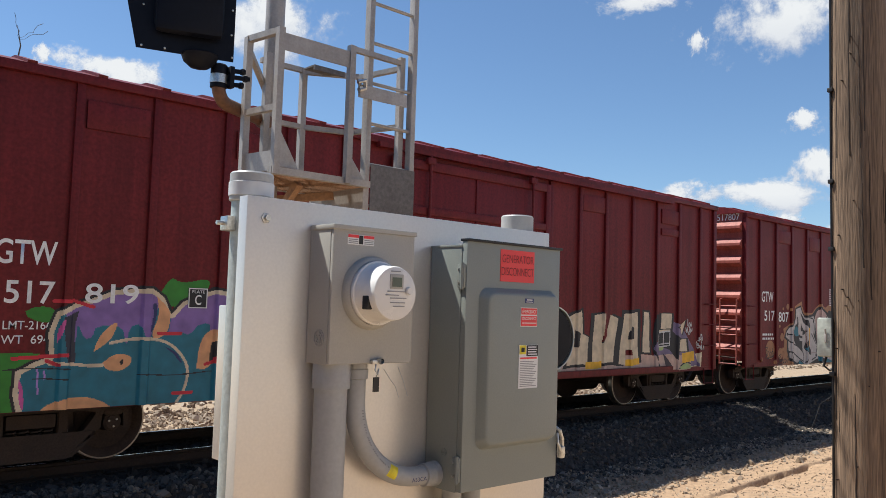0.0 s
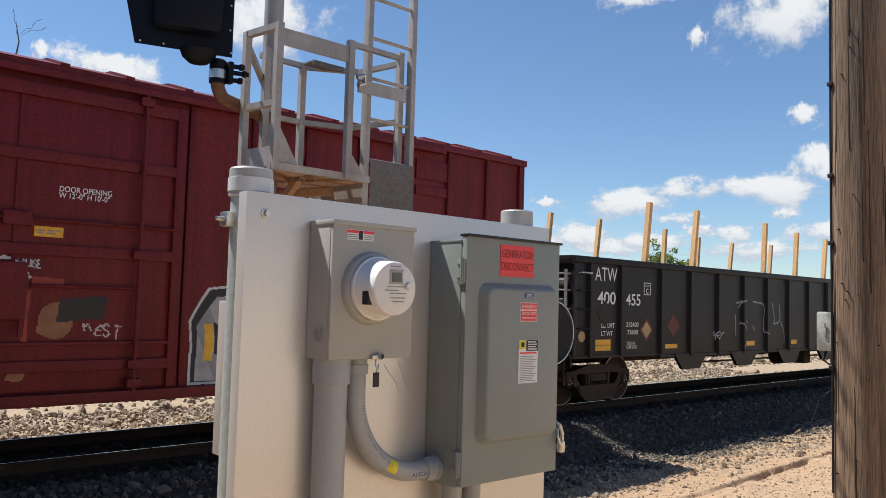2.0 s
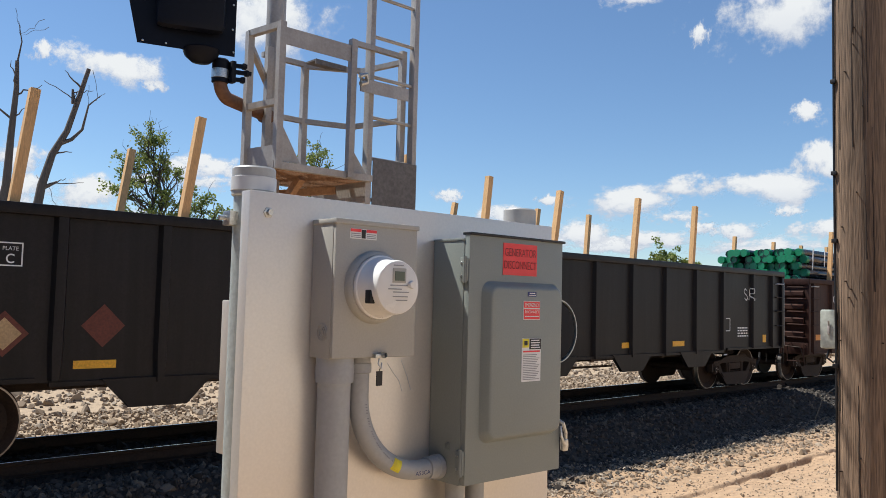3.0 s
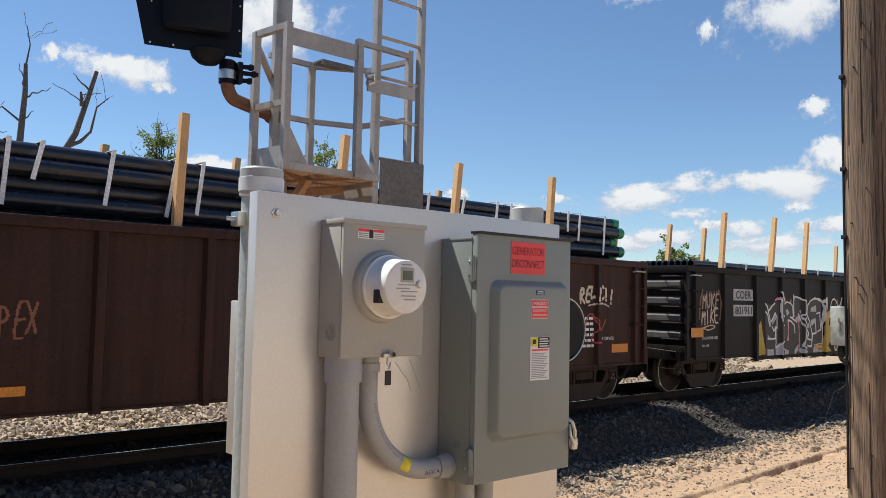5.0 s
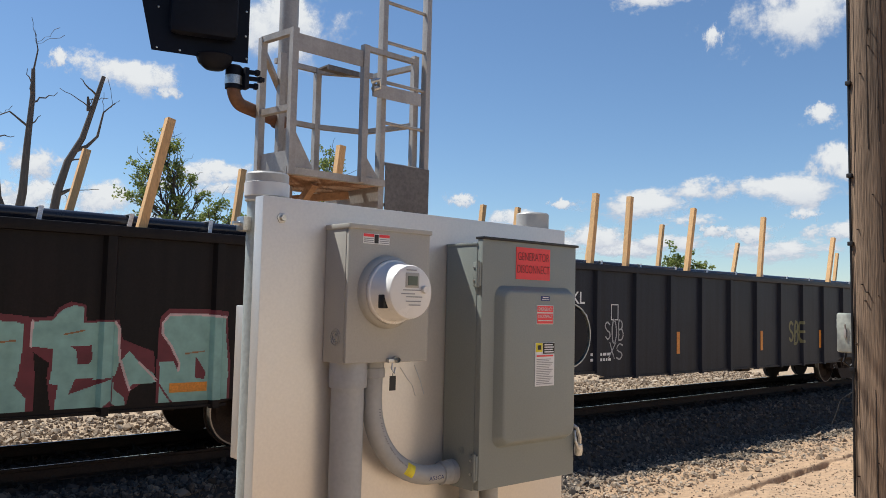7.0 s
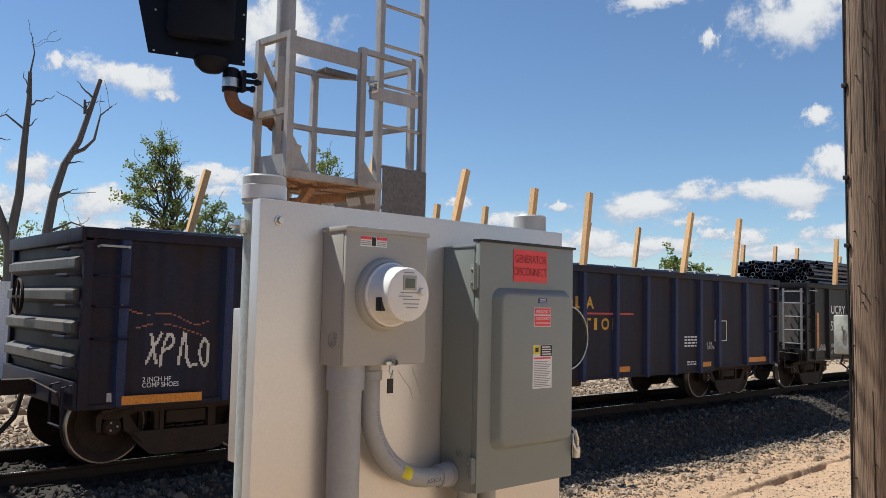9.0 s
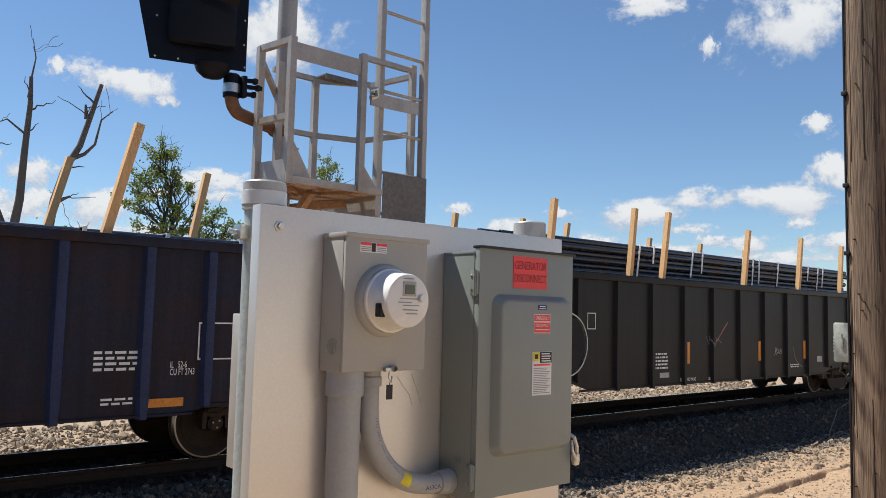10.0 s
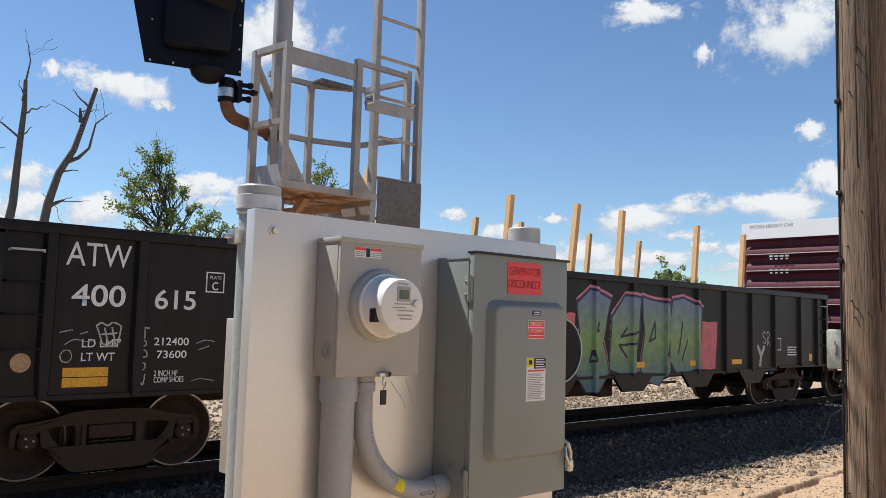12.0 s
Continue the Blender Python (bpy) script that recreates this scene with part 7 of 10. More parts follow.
    p.line((0.55, 0.02, 0.04), 0.04, [(4.69, 1.06), (4.93, 1.08)], False)
    part("graffiti", p.mesh(dep), "spray", car, "teal and lilac bubble-letter graffiti")
    p = Paint(6.3, 9.6, 0.705, 2.1, 0.009, seed=8)
    p.word("KEPOE", 7.2, 1.47, 7.5, 1.64, 0.024, WHITE_P, None, 0, 0.02).word("SNAPER", 7.27, 1.22, 7.71, 1.39, 0.024, WHITE_P, None, 0, 0.02).word("BESOK", 8.09, 1.72, 8.56, 1.89, 0.026, WHITE_P, None, 0, 0.02).word("PEAK", 8.1, 1.44, 8.55, 1.61, 0.026, WHITE_P, None, 0, 0.02)
    p.fill((0.45, 0.03, 0.025), [(6.87, 1.39), (7, 1.4), (6.96, 1.23), (6.88, 1.2)], False)
    p.fill(GREEN, [(7.15, 1.16), (7.47, 1.16), (7.44, 1.02), (7.21, 1.05)])
    p.fill(GREEN, [(7.06, 0.8), (7.27, 0.92), (7.56, 0.85), (7.79, 0.8), (7.77, 0.74), (7.18, 0.7)], False)
    p.fill(GREEN, [(6.88, 1.23), (6.98, 1.28), (7.01, 1.17), (6.88, 1.14)], False)
    p.fill(WHITE_P, [(6.88, 1.17), (7.01, 1.19), (7.14, 1.16), (7.17, 0.92), (7.14, 0.82), (6.91, 0.75)], False)
    p.fill((0.02, 0.14, 0.30), [(6.89, 1.11), (7, 1.14), (7.03, 1.02), (7.04, 0.87), (6.9, 0.85)])
    p.fill((0.48, 0.38, 0.22), [(7.03, 1.14), (7.12, 1.13), (7.15, 0.93), (7.06, 0.87)], False)
    p.fill((0.72, 0.36, 0.02), [(7.49, 0.92), (7.96, 0.92), (7.96, 0.83), (7.49, 0.84)], False)
    p.fill((0.30, 0.29, 0.27), [(8.69, 0.97), (8.93, 1.01), (8.99, 0.84), (8.7, 0.84)])
    p.fill((0.5, 0.46, 0.40), [(8.6, 0.75), (8.98, 0.84), (8.98, 0.77), (8.64, 0.68)], False)
    p.fill(INK, [(9.06, 1.36), (9.17, 1.51), (9.4, 1.51), (9.44, 0.67), (9.05, 0.72)], False)
    p.fill(CREAM, [(9.18, 1.33), (9.41, 1.34), (9.41, 1.2), (9.19, 1.2)], False)
    p.fill(CREAM, [(9.19, 1.17), (9.42, 1.16), (9.42, 1.02), (9.21, 1.02)], False)
    p.fill((0.62, 0.40, 0.30), [(9.12, 0.83), (9.23, 1), (9.43, 0.99), (9.44, 0.74), (9.21, 0.74)], False)
    p.line(WHITE_P, 0.022, [(7.18, 1.72), (7.22, 1.8), (7.32, 1.76), (7.38, 1.72), (7.48, 1.78), (7.58, 1.76), (7.63, 1.67)])
    p.line(WHITE_P, 0.022, [(6.97, 1.46), (7.02, 1.57), (7.13, 1.61)])
    p.line(WHITE_P, 0.022, [(7.75, 1.63), (7.7, 1.51), (7.82, 1.44), (7.77, 1.36), (7.88, 1.33), (7.9, 1.23), (7.81, 1.14)])
    p.line(WHITE_P, 0.022, [(7.21, 1.1), (7.32, 1.02), (7.46, 1.09), (7.61, 1.04), (7.71, 1.14)])
    p.fill(WHITE_P, [(7.49, 1.65), (7.67, 1.68), (7.68, 1.5), (7.51, 1.49)], False)
    p.put(np.hypot(p.wx - 8.06, p.wz - 1.85) < 0.02, WHITE_P)
    p.put(np.hypot(p.wx - 8.05, p.wz - 1.77) < 0.02, WHITE_P)
    p.put(np.hypot(p.wx - 8.06, p.wz - 1.49) < 0.02, WHITE_P)
    p.put(np.hypot(p.wx - 8.59, p.wz - 1.45) < 0.02, WHITE_P)
    p.put(np.hypot(p.wx - 8.6, p.wz - 1.79) < 0.02, WHITE_P)
    part("graffiti", p.mesh(dep), "spray", car, "white tags and coloured smears on the door")
    p = Paint(9.9, 15.0, 0.74, 2.1, seed=5)
    p.fill(CREAM, [(9.95, 0.78), (9.95, 0.95), (12.0, 1.0), (14.2, 0.95), (14.8, 1.1), (14.75, 0.78)], False)
    violet, flesh = (0.16, 0.12, 0.21), (0.50, 0.35, 0.28)
    p.fill(violet, [(13.0, 0.8), (13.0, 1.3), (13.7, 1.75), (14.0, 1.68), (14.2, 1.52), (14.54, 1.17), (14.72, 0.8)], False).fill(flesh, [(10.05, 0.75), (10.05, 1.12), (14.45, 1.05), (14.4, 0.75)], False)
    for q in ([(10.2, 0.92), (10.25, 1.80), (10.62, 1.93), (10.66, 1.5), (10.85, 1.45), (10.8, 0.95)], [(10.95, 0.95), (11.0, 1.86), (11.3, 1.88), (11.25, 1.3), (11.4, 1.55), (11.5, 1.85), (11.75, 1.8), (11.6, 0.95)], [(11.78, 0.92), (11.95, 1.9), (12.4, 1.92), (12.45, 0.95), (12.22, 0.95), (12.18, 1.2), (12.02, 1.2), (12.0, 0.92)], [(12.6, 1.12), (12.62, 1.93), (12.80, 1.93), (12.86, 1.13)], [(13.24, 1.60), (13.26, 1.92), (13.66, 1.90), (13.62, 1.56)], [(13.16, 1.30), (13.18, 1.58), (13.6, 1.58), (13.6, 1.30)], [(13.90, 1.64), (14.18, 1.80), (14.06, 1.50)], [(13.88, 1.14), (13.89, 1.39), (14.24, 1.40), (14.28, 1.13)]):
        cx, cz = sum(a for a, _ in q) / len(q), sum(b for _, b in q) / len(q)
        p.fill(INK, [(cx + (a - cx) * 1.22 + (0.03 if a > cx else -0.03), cz + (b - cz) * 1.10) for a, b in q], False).fill(CREAM, q, False)
    p.fill(INK, [(13.66, 1.56), (13.95, 1.42), (13.86, 0.95), (13.6, 1.15), (13.3, 1.22), (13.62, 1.30)], False).fill(INK, [(13.02, 1.9), (13.16, 1.92), (13.08, 1.4), (13.0, 1.2), (12.96, 1.5)], False)
    p.line(INK, 0.05, [(12.85, 1.5), (13.0, 1.15), (13.2, 0.85)], False).fill((0.03, 0.015, 0.03), [(13.33, 1.10), (13.5, 0.98), (13.72, 0.78), (13.45, 0.78)], False).fill((0.32, 0.42, 0.16), [(13.92, 0.76), (14.05, 0.84), (14.21, 0.90), (14.36, 0.84), (14.5, 0.76)]).fill((0.32, 0.42, 0.16), [(13.15, 1.18), (13.2, 1.26), (13.38, 1.26), (13.34, 1.14)])
    p.line(INK, 0.03, [(13.9, 0.78), (14.2, 0.92), (14.4, 0.86)]).fill(INK, [(10.42, 1.25), (10.44, 1.55), (10.55, 1.5), (10.52, 1.25)], False).fill(INK, [(12.1, 1.4), (12.15, 1.65), (12.24, 1.62), (12.24, 1.4)], False)
    for x0, z0 in ((10.75, 0.86), (12.0, 0.88)):
        p.fill((0.75, 0.42, 0.02), [(x0, z0), (x0 + 0.48, z0), (x0 + 0.48, z0 + 0.13), (x0, z0 + 0.13)], False)
    p.fill((0.75, 0.42, 0.02), [(14.07, 0.89), (14.07, 1.10), (14.55, 1.12), (14.55, 0.91)], False)
    p.fill(WHITE_P, [(13.11, 1.23), (13.61, 1.23), (13.61, 1.55), (13.11, 1.55)], False).fill(INK, [(13.14, 1.30), (13.34, 1.30), (13.34, 1.52), (13.14, 1.52)], False).fill(INK, [(13.37, 1.30), (13.58, 1.30), (13.58, 1.52), (13.37, 1.52)], False).fill(INK, [(13.14, 1.25), (13.58, 1.25), (13.58, 1.28), (13.14, 1.28)], False)
    p.word("IOW", 14.24, 1.65, 14.46, 1.78, 0.022, WHITE_P).word("HAN", 14.22, 1.49, 14.47, 1.62, 0.022, WHITE_P).word("HBD", 14.70, 1.32, 14.93, 1.45, 0.018, WHITE_P).word("DELIA", 14.68, 1.14, 14.98, 1.28, 0.018, WHITE_P)
    part("graffiti", p.mesh(dep), "spray", car, "cream block-letter graffiti with black outlines")
    mark(car, "CLOSE AND LOCK\nDOORS BEFORE\nMOVING CAR", 8.01, 2.86, 8.88, 3.25, -HALF - 0.006, heavy=0.008)
    mark(car, "DOOR OPENING W 12'-0\" H 10'-0\"", 6.76, 2.96, 7.47, 3.03, -HALF - 0.006, heavy=0.004)
    bars(car, 6.80, 3.14, 7.05, 3.24, 2, -HALF - 0.006, 17)
    part("round_mark", Shape().lathe([(0.055, -0.003), (0.09, -0.003), (0.09, 0.0)], (7.79, -HALF - 0.125, 2.25), n=24).box((7.778, -HALF - 0.129, 2.2), (7.802, -HALF - 0.126, 2.3)), "white", car, "white round mark with a bar")
    mark(car, "C", 3.10, 1.86, 3.18, 1.98, sh - 0.02)
    mark(car, "PLATE", 3.06, 2.00, 3.22, 2.035, sh - 0.02, heavy=0.0)
    part("plate_mark", plate(3.02, 1.82, 3.26, 2.06, sh - 0.014, 0.01), "black", car)
    frame_mark(car, 3.02, 1.82, 3.26, 2.06, sh - 0.014, t=0.012)

    car, dep, sh = boxcar(18.24, 15.62, "dark red steel boxcar with white and black graffiti", far=1.66)
    mark(car, "GTW", 0.90, 2.27, 1.52, 2.53, sh)
    mark(car, "517", 1.04, 1.81, 1.58, 2.06, sh)
    mark(car, "807", 1.80, 1.79, 2.36, 2.04, sh - 0.003)
    bars(car, 0.95, 1.35, 1.55, 1.55, 2, sh, 4)
    bars(car, 4.9, 2.2, 5.15, 2.75, 9, sh, 5)
    mark(car, "CLOSE AND LOCK\nDOORS BEFORE\nMOVING CAR", 6.78, 3.54, 7.56, 3.84, -HALF - 0.006, heavy=0.006)
    mark(car, "DOOR OPENING\nW 12'-0\" H 10'-0\"", 8.18, 2.93, 8.74, 3.06, -HALF - 0.006, heavy=0.008)
    part("paper_card", plate(7.96, 2.50, 8.25, 2.61, -HALF - 0.010), "yellow", car, "small yellow sticker")
    bars(car, 7.99, 2.53, 8.22, 2.59, 2, -HALF - 0.014, 18, "print")
    for z0, z1 in ((3.13, 3.21), (3.02, 3.10)):
        part("white_panel", plate(5.31, z0, 5.57, z1, sh - 0.006), "grey_white", car)
    frame_mark(car, 5.25, 2.74, 5.58, 2.97, sh)
    bars(car, 5.30, 2.79, 5.53, 2.92, 3, sh, 19)
    p = Paint(6.2, 9.6, 0.9, 2.4, 0.014, seed=16)
    rustp = (0.20, 0.055, 0.03)
    p.line(WHITE_P, 0.035, [(7.55, 2.02), (7.58, 2.2), (7.70, 2.27), (7.84, 2.22), (7.93, 2.08)]).word("CLOSE", 7.86, 2.18, 8.04, 2.26, 0.012, WHITE_P, None, 0, 0)
    p.fill((0.26, 0.11, 0.05), [(8.05, 1.5), (8.06, 1.75), (8.2, 1.83), (8.4, 1.78), (8.42, 1.5), (8.25, 1.40)]).fill((0.02, 0.014, 0.015), [(8.24, 1.60), (8.25, 1.85), (8.74, 1.87), (8.73, 1.62)], False)
    p.word("MEST", 8.52, 1.45, 8.92, 1.57, 0.018, (0.5, 0.42, 0.4)).fill((0.30, 0.03, 0.02), [(7.95, 2.0), (7.96, 2.09), (8.28, 2.07), (8.28, 2.0)], False).fill((0.30, 0.03, 0.02), [(7.9, 1.4), (7.9, 1.95), (7.96, 1.95), (7.96, 1.4)], False)
    p.fill(WHITE_P, [(7.66, 1.85), (7.66, 2.0), (7.78, 2.0), (7.78, 1.85)], False).fill((0.26, 0.11, 0.05), [(7.75, 1.0), (7.8, 1.12), (7.95, 1.1), (7.92, 0.98)]).fill((0.30, 0.16, 0.10), [(7.05, 2.0), (7.12, 2.18), (7.28, 2.15), (7.25, 1.98)])
    part("graffiti", p.mesh(dep), "spray", car, "peach and black smears and a small tag on the door")
    p = Paint(0.5, 8.0, 0.705, 2.35, 0.010, seed=12)
    tan = (0.33, 0.15, 0.065)
    for x, z, r in ((1.35, 1.1, 0.23), (2.32, 2.18, 0.08), (2.06, 2.12, 0.04), (2.48, 2.11, 0.04), (2, 1.41, 0.1), (1.87, 1.68, 0.04), (0.88, 0.87, 0.07), (1.73, 1.18, 0.04), (1.58, 0.79, 0.05), (1.91, 1, 0.14), (2.05, 1.1, 0.05)):
        p.put(np.hypot(p.x - x, p.z - z) < r, tan)
    p.fill(tan, [(1.9, 0.42), (2.11, 1.17), (2.13, 1.43), (2.05, 1.61), (2.45, 1.77), (2.71, 1.83), (2.73, 2.19), (3.14, 2.33), (3.16, 2.22), (3.3, 2.05), (3.82, 2.05), (3.94, 2.14), (4.3, 2.31), (4.64, 2.21), (4.84, 2.28), (5.13, 2.19), (5.31, 2.31), (5.5, 2.18), (5.67, 0.43)], False)
    p.fill(INK, [(2.13, 1.38), (2.2, 1.57), (2.35, 1.69), (2.66, 1.79), (2.74, 1.89), (2.76, 2.15), (3.13, 2.23), (3.1, 2.21), (3.2, 2.06), (3.31, 1.98), (3.82, 2.01), (3.91, 2.07), (4.06, 2.16), (4.28, 2.23), (4.59, 2.16), (4.78, 2.07), (4.85, 2.12), (4.96, 2.11), (5.14, 2.05), (5.14, 2.2), (5.24, 2.25), (5.36, 2.12), (5.4, 2.02), (5.52, 2.11), (5.64, 0.46), (3.61, 0.61), (3.33, 0.63), (3.06, 0.73), (2.86, 0.66), (2.38, 0.83), (2.27, 1.07), (2.27, 1.33)], False)
    p.fill((0.47, 0.44, 0.42), [(2.2, 1.42), (2.24, 1.54), (2.38, 1.65), (2.69, 1.74), (2.79, 1.9), (2.82, 2.12), (3.14, 2.18), (3.09, 2.16), (3.17, 2.02), (3.31, 1.92), (3.86, 1.95), (3.97, 1.8), (3.96, 1.55), (3.87, 1.42), (4.08, 1.17), (4.13, 0.82), (3.6, 0.72), (3.33, 0.68), (3.05, 0.8), (2.85, 0.73), (2.41, 0.9), (2.41, 1.01), (2.49, 1.04), (2.33, 1.1), (2.33, 1.37)], False)
    p.fill((0.44, 0.31, 0.28), [(3.95, 1.92), (4.12, 2.11), (4.38, 2.16), (4.65, 2.08), (4.92, 1.82), (5.01, 1.55), (4.93, 1.35), (4.73, 1.15), (4.44, 1.03), (4.15, 1.07), (4.04, 1.42)])
    p.fill((0.46, 0.41, 0.39), [(5.17, 2.1), (5.26, 2.18), (5.34, 2.07), (5.53, 1.71), (5.6, 0.56), (5.36, 0.67), (4.38, 0.87), (4.82, 1.28), (5.1, 1.2), (5.18, 1.68)], False)
    p.put(np.hypot(p.wx - 4.32, p.wz - 1.48) < 0.225, INK)
    p.fill((0.55, 0.5, 0.48), [(4.16, 1.51), (4.25, 1.56), (4.26, 1.41), (4.18, 1.4)], False)
    p.fill((0.55, 0.5, 0.48), [(4.27, 1.57), (4.37, 1.61), (4.39, 1.45), (4.28, 1.41)], False)
    p.fill(INK, [(2.73, 1.69), (2.89, 1.77), (2.9, 1.97), (2.93, 1.76), (2.9, 1.49), (3.17, 1.42), (3.19, 1.02), (2.83, 1.17), (2.59, 1.42)], False)
    p.fill(INK, [(3.06, 2.02), (3.21, 1.79), (3.41, 1.7), (3.5, 1.6), (3.64, 1.67), (3.61, 1.79), (3.48, 1.85), (3.29, 1.88), (3.14, 1.99)], False)
    p.fill(INK, [(3.06, 1.6), (3.07, 1.79), (3.13, 1.67), (3.25, 1.58), (3.39, 1.58), (3.31, 1.49), (3.12, 1.42)], False)
    p.fill(INK, [(3.25, 1.13), (3.35, 1.25), (3.54, 1.41), (3.59, 1.19), (3.7, 1.06), (3.71, 0.93), (3.48, 0.99), (3.33, 1.09)], False)
    p.fill(INK, [(4.98, 2.09), (5.16, 1.82), (5.18, 1.26), (5.08, 1.13), (4.81, 1.28), (5.01, 1.41), (5.06, 1.68)], False)
    p.fill(INK, [(4.04, 1.17), (4.15, 1.04), (4.44, 1.02), (4.38, 0.84), (4.16, 0.85)], False)
    p.fill(INK, [(5.27, 1.69), (5.38, 1.55), (5.52, 1.34), (5.55, 0.99), (5.4, 1.2)], False)
    p.fill(TEAL, [(2.61, 1.54), (2.77, 1.69), (2.88, 1.64), (2.96, 1.43), (2.78, 1.42)], False)
    p.fill(TEAL, [(3.36, 1.12), (3.5, 1.19), (3.51, 1.04), (3.42, 1.03)], False)
    p.fill(TEAL, [(4.12, 0.97), (4.32, 0.99), (4.31, 0.75), (4.15, 0.76)], False)
    p.fill(TEAL, [(4.59, 0.65), (4.71, 0.83), (5.28, 0.65), (5.07, 0.55)], False)
    p.fill(TEAL, [(5.32, 1.41), (5.38, 1.55), (5.53, 1.32), (5.53, 1.06)], False)
    p.fill(TEAL, [(2.96, 0.8), (3.21, 0.72), (3.21, 0.62), (2.93, 0.67)], False)
    p.fill(TEAL, [(3.46, 1.82), (3.54, 1.8), (3.59, 1.7), (3.54, 1.67)], False)
    p.fill(TEAL, [(4.88, 0.9), (5.05, 1.08), (5.06, 0.87)], False)
    p.fill((0.26, 0.10, 0.045), [(4.82, 1.81), (4.98, 1.7), (4.95, 1.36), (4.82, 1.36), (4.88, 1.61)], False)
    p.fill((0.47, 0.44, 0.42), [(2.92, 1.52), (3.17, 1.55), (3.17, 1.49), (2.95, 1.45)], False)
    p.fill((0.47, 0.44, 0.42), [(2.98, 1.38), (3.18, 1.36), (3.18, 1.29), (3.01, 1.31)], False)
    p.fill((0.47, 0.44, 0.42), [(3.01, 1.52), (3.12, 1.5), (3.23, 1.43), (3.02, 1.43)], False)
    p.fill((0.47, 0.44, 0.42), [(3.02, 1.36), (3.18, 1.36), (3.29, 1.31), (3.02, 1.29)], False)
    p.line(INK, 0.032, [(3.04, 1.09), (3.25, 0.99), (3.24, 0.79)])
    p.line(INK, 0.032, [(3.47, 1.01), (3.57, 0.95), (3.35, 0.75)])
    p.line(INK, 0.032, [(3.62, 1.92), (3.8, 1.9), (3.89, 1.83)])
    p.line(INK, 0.032, [(3.88, 1.77), (3.9, 1.61), (3.86, 1.47)])
    p.line(INK, 0.032, [(3.73, 1.49), (3.86, 1.36), (4, 1.22)])
    p.line(INK, 0.032, [(4.04, 1.08), (4.05, 0.98)])
    p.line(INK, 0.032, [(3.74, 0.8), (3.98, 0.85)])
    p.line(INK, 0.032, [(4.56, 1.84), (4.72, 1.95), (4.79, 2.03)])
    p.line(INK, 0.032, [(4.72, 1.35), (4.93, 1.25), (5.15, 1.16)])
    p.line(INK, 0.032, [(4.67, 0.97), (4.98, 0.88), (5.28, 0.8)])
    p.line(INK, 0.032, [(5.24, 1.53), (5.32, 1.27), (5.52, 1.03)])
    p.line(INK, 0.032, [(5.28, 0.97), (5.53, 0.98)])
    p.line(INK, 0.032, [(5.28, 0.97), (5.29, 0.79), (5.42, 0.79)])
    p.line(INK, 0.032, [(2.29, 1.49), (2.48, 1.48)])
    p.line(INK, 0.032, [(2.37, 1.34), (2.47, 1.29), (2.69, 1.22), (3.17, 1.1)])
    p.line(INK, 0.032, [(2.28, 1.06), (2.63, 1.02), (2.92, 0.86), (3.21, 0.77)])
    p.line(INK, 0.032, [(2.34, 1.34), (2.35, 1.09)])
    p.line(INK, 0.032, [(2.49, 1.02), (2.53, 0.88)])
    p.line(INK, 0.032, [(2.88, 1.69), (2.88, 1.9)])
    p.line(INK, 0.032, [(4.07, 1.9), (4.17, 1.75), (4.29, 1.68)])
    p.line(INK, 0.02, [(1.09, 1.14), (1.25, 1.19), (1.12, 1.05), (1.18, 0.95), (1.08, 0.9)])
    p.line(INK, 0.02, [(1.23, 1.06), (1.2, 0.95), (1.3, 0.91), (1.31, 1.04), (1.23, 1.07)])
    p.line(INK, 0.02, [(1.35, 1.14), (1.34, 0.95), (1.44, 0.93), (1.41, 1.07), (1.34, 1.04)])
    p.line(INK, 0.02, [(1.48, 1.14), (1.45, 0.94), (1.54, 0.96), (1.51, 1.09), (1.44, 1.03)])
    p.line(INK, 0.02, [(1.16, 0.88), (1.3, 0.91), (1.52, 0.95)])
    p.line(INK, 0.02, [(1.81, 0.92), (1.97, 0.99), (1.93, 0.92), (1.81, 0.86), (1.89, 0.79), (1.77, 0.73)])
    p.line(INK, 0.02, [(1.88, 0.73), (1.91, 0.87), (1.97, 0.75), (1.98, 0.89)])
    p.line(INK, 0.02, [(2, 0.81), (2.07, 0.85), (2.02, 0.75), (2.1, 0.78)])
    p.line(INK, 0.02, [(2.13, 0.84), (2.17, 0.74), (2.22, 0.84), (2.13, 0.86)])
    p.line(INK, 0.02, [(2.24, 0.84), (2.27, 0.73), (2.31, 0.85)])
    p.line(INK, 0.02, [(2.33, 0.82), (2.38, 0.9), (2.35, 0.98), (2.28, 0.9)])
    p.line(INK, 0.02, [(1.76, 0.7), (2.04, 0.73)])
    p.put(np.hypot(p.wx - 3.85, p.wz - 1.81) < 0.035, INK)
    p.put(np.hypot(p.wx - 4.02, p.wz - 0.91) < 0.05, INK)
    p.put(np.hypot(p.wx - 2.29, p.wz - 1.49) < 0.035, INK)
    p.put(np.hypot(p.wx - 2.38, p.wz - 1.34) < 0.03, INK)
    p.line((0.30, 0.2, 0.17), 0.012, [(4.18, 1.04), (4.17, 1.42)], False)
    p.line((0.30, 0.2, 0.17), 0.012, [(4.28, 2.19), (4.28, 1.77)], False)
    p.line((0.30, 0.2, 0.17), 0.012, [(3.31, 1.91), (3.46, 0.71)], False)
    p.line((0.30, 0.2, 0.17), 0.012, [(3.65, 0.99), (4.12, 0.97)], False)
    p.line((0.30, 0.2, 0.17), 0.012, [(4.01, 1.86), (4.93, 1.85)], False)
    p.line((0.30, 0.2, 0.17), 0.012, [(2.52, 1.74), (2.58, 0.82)], False)
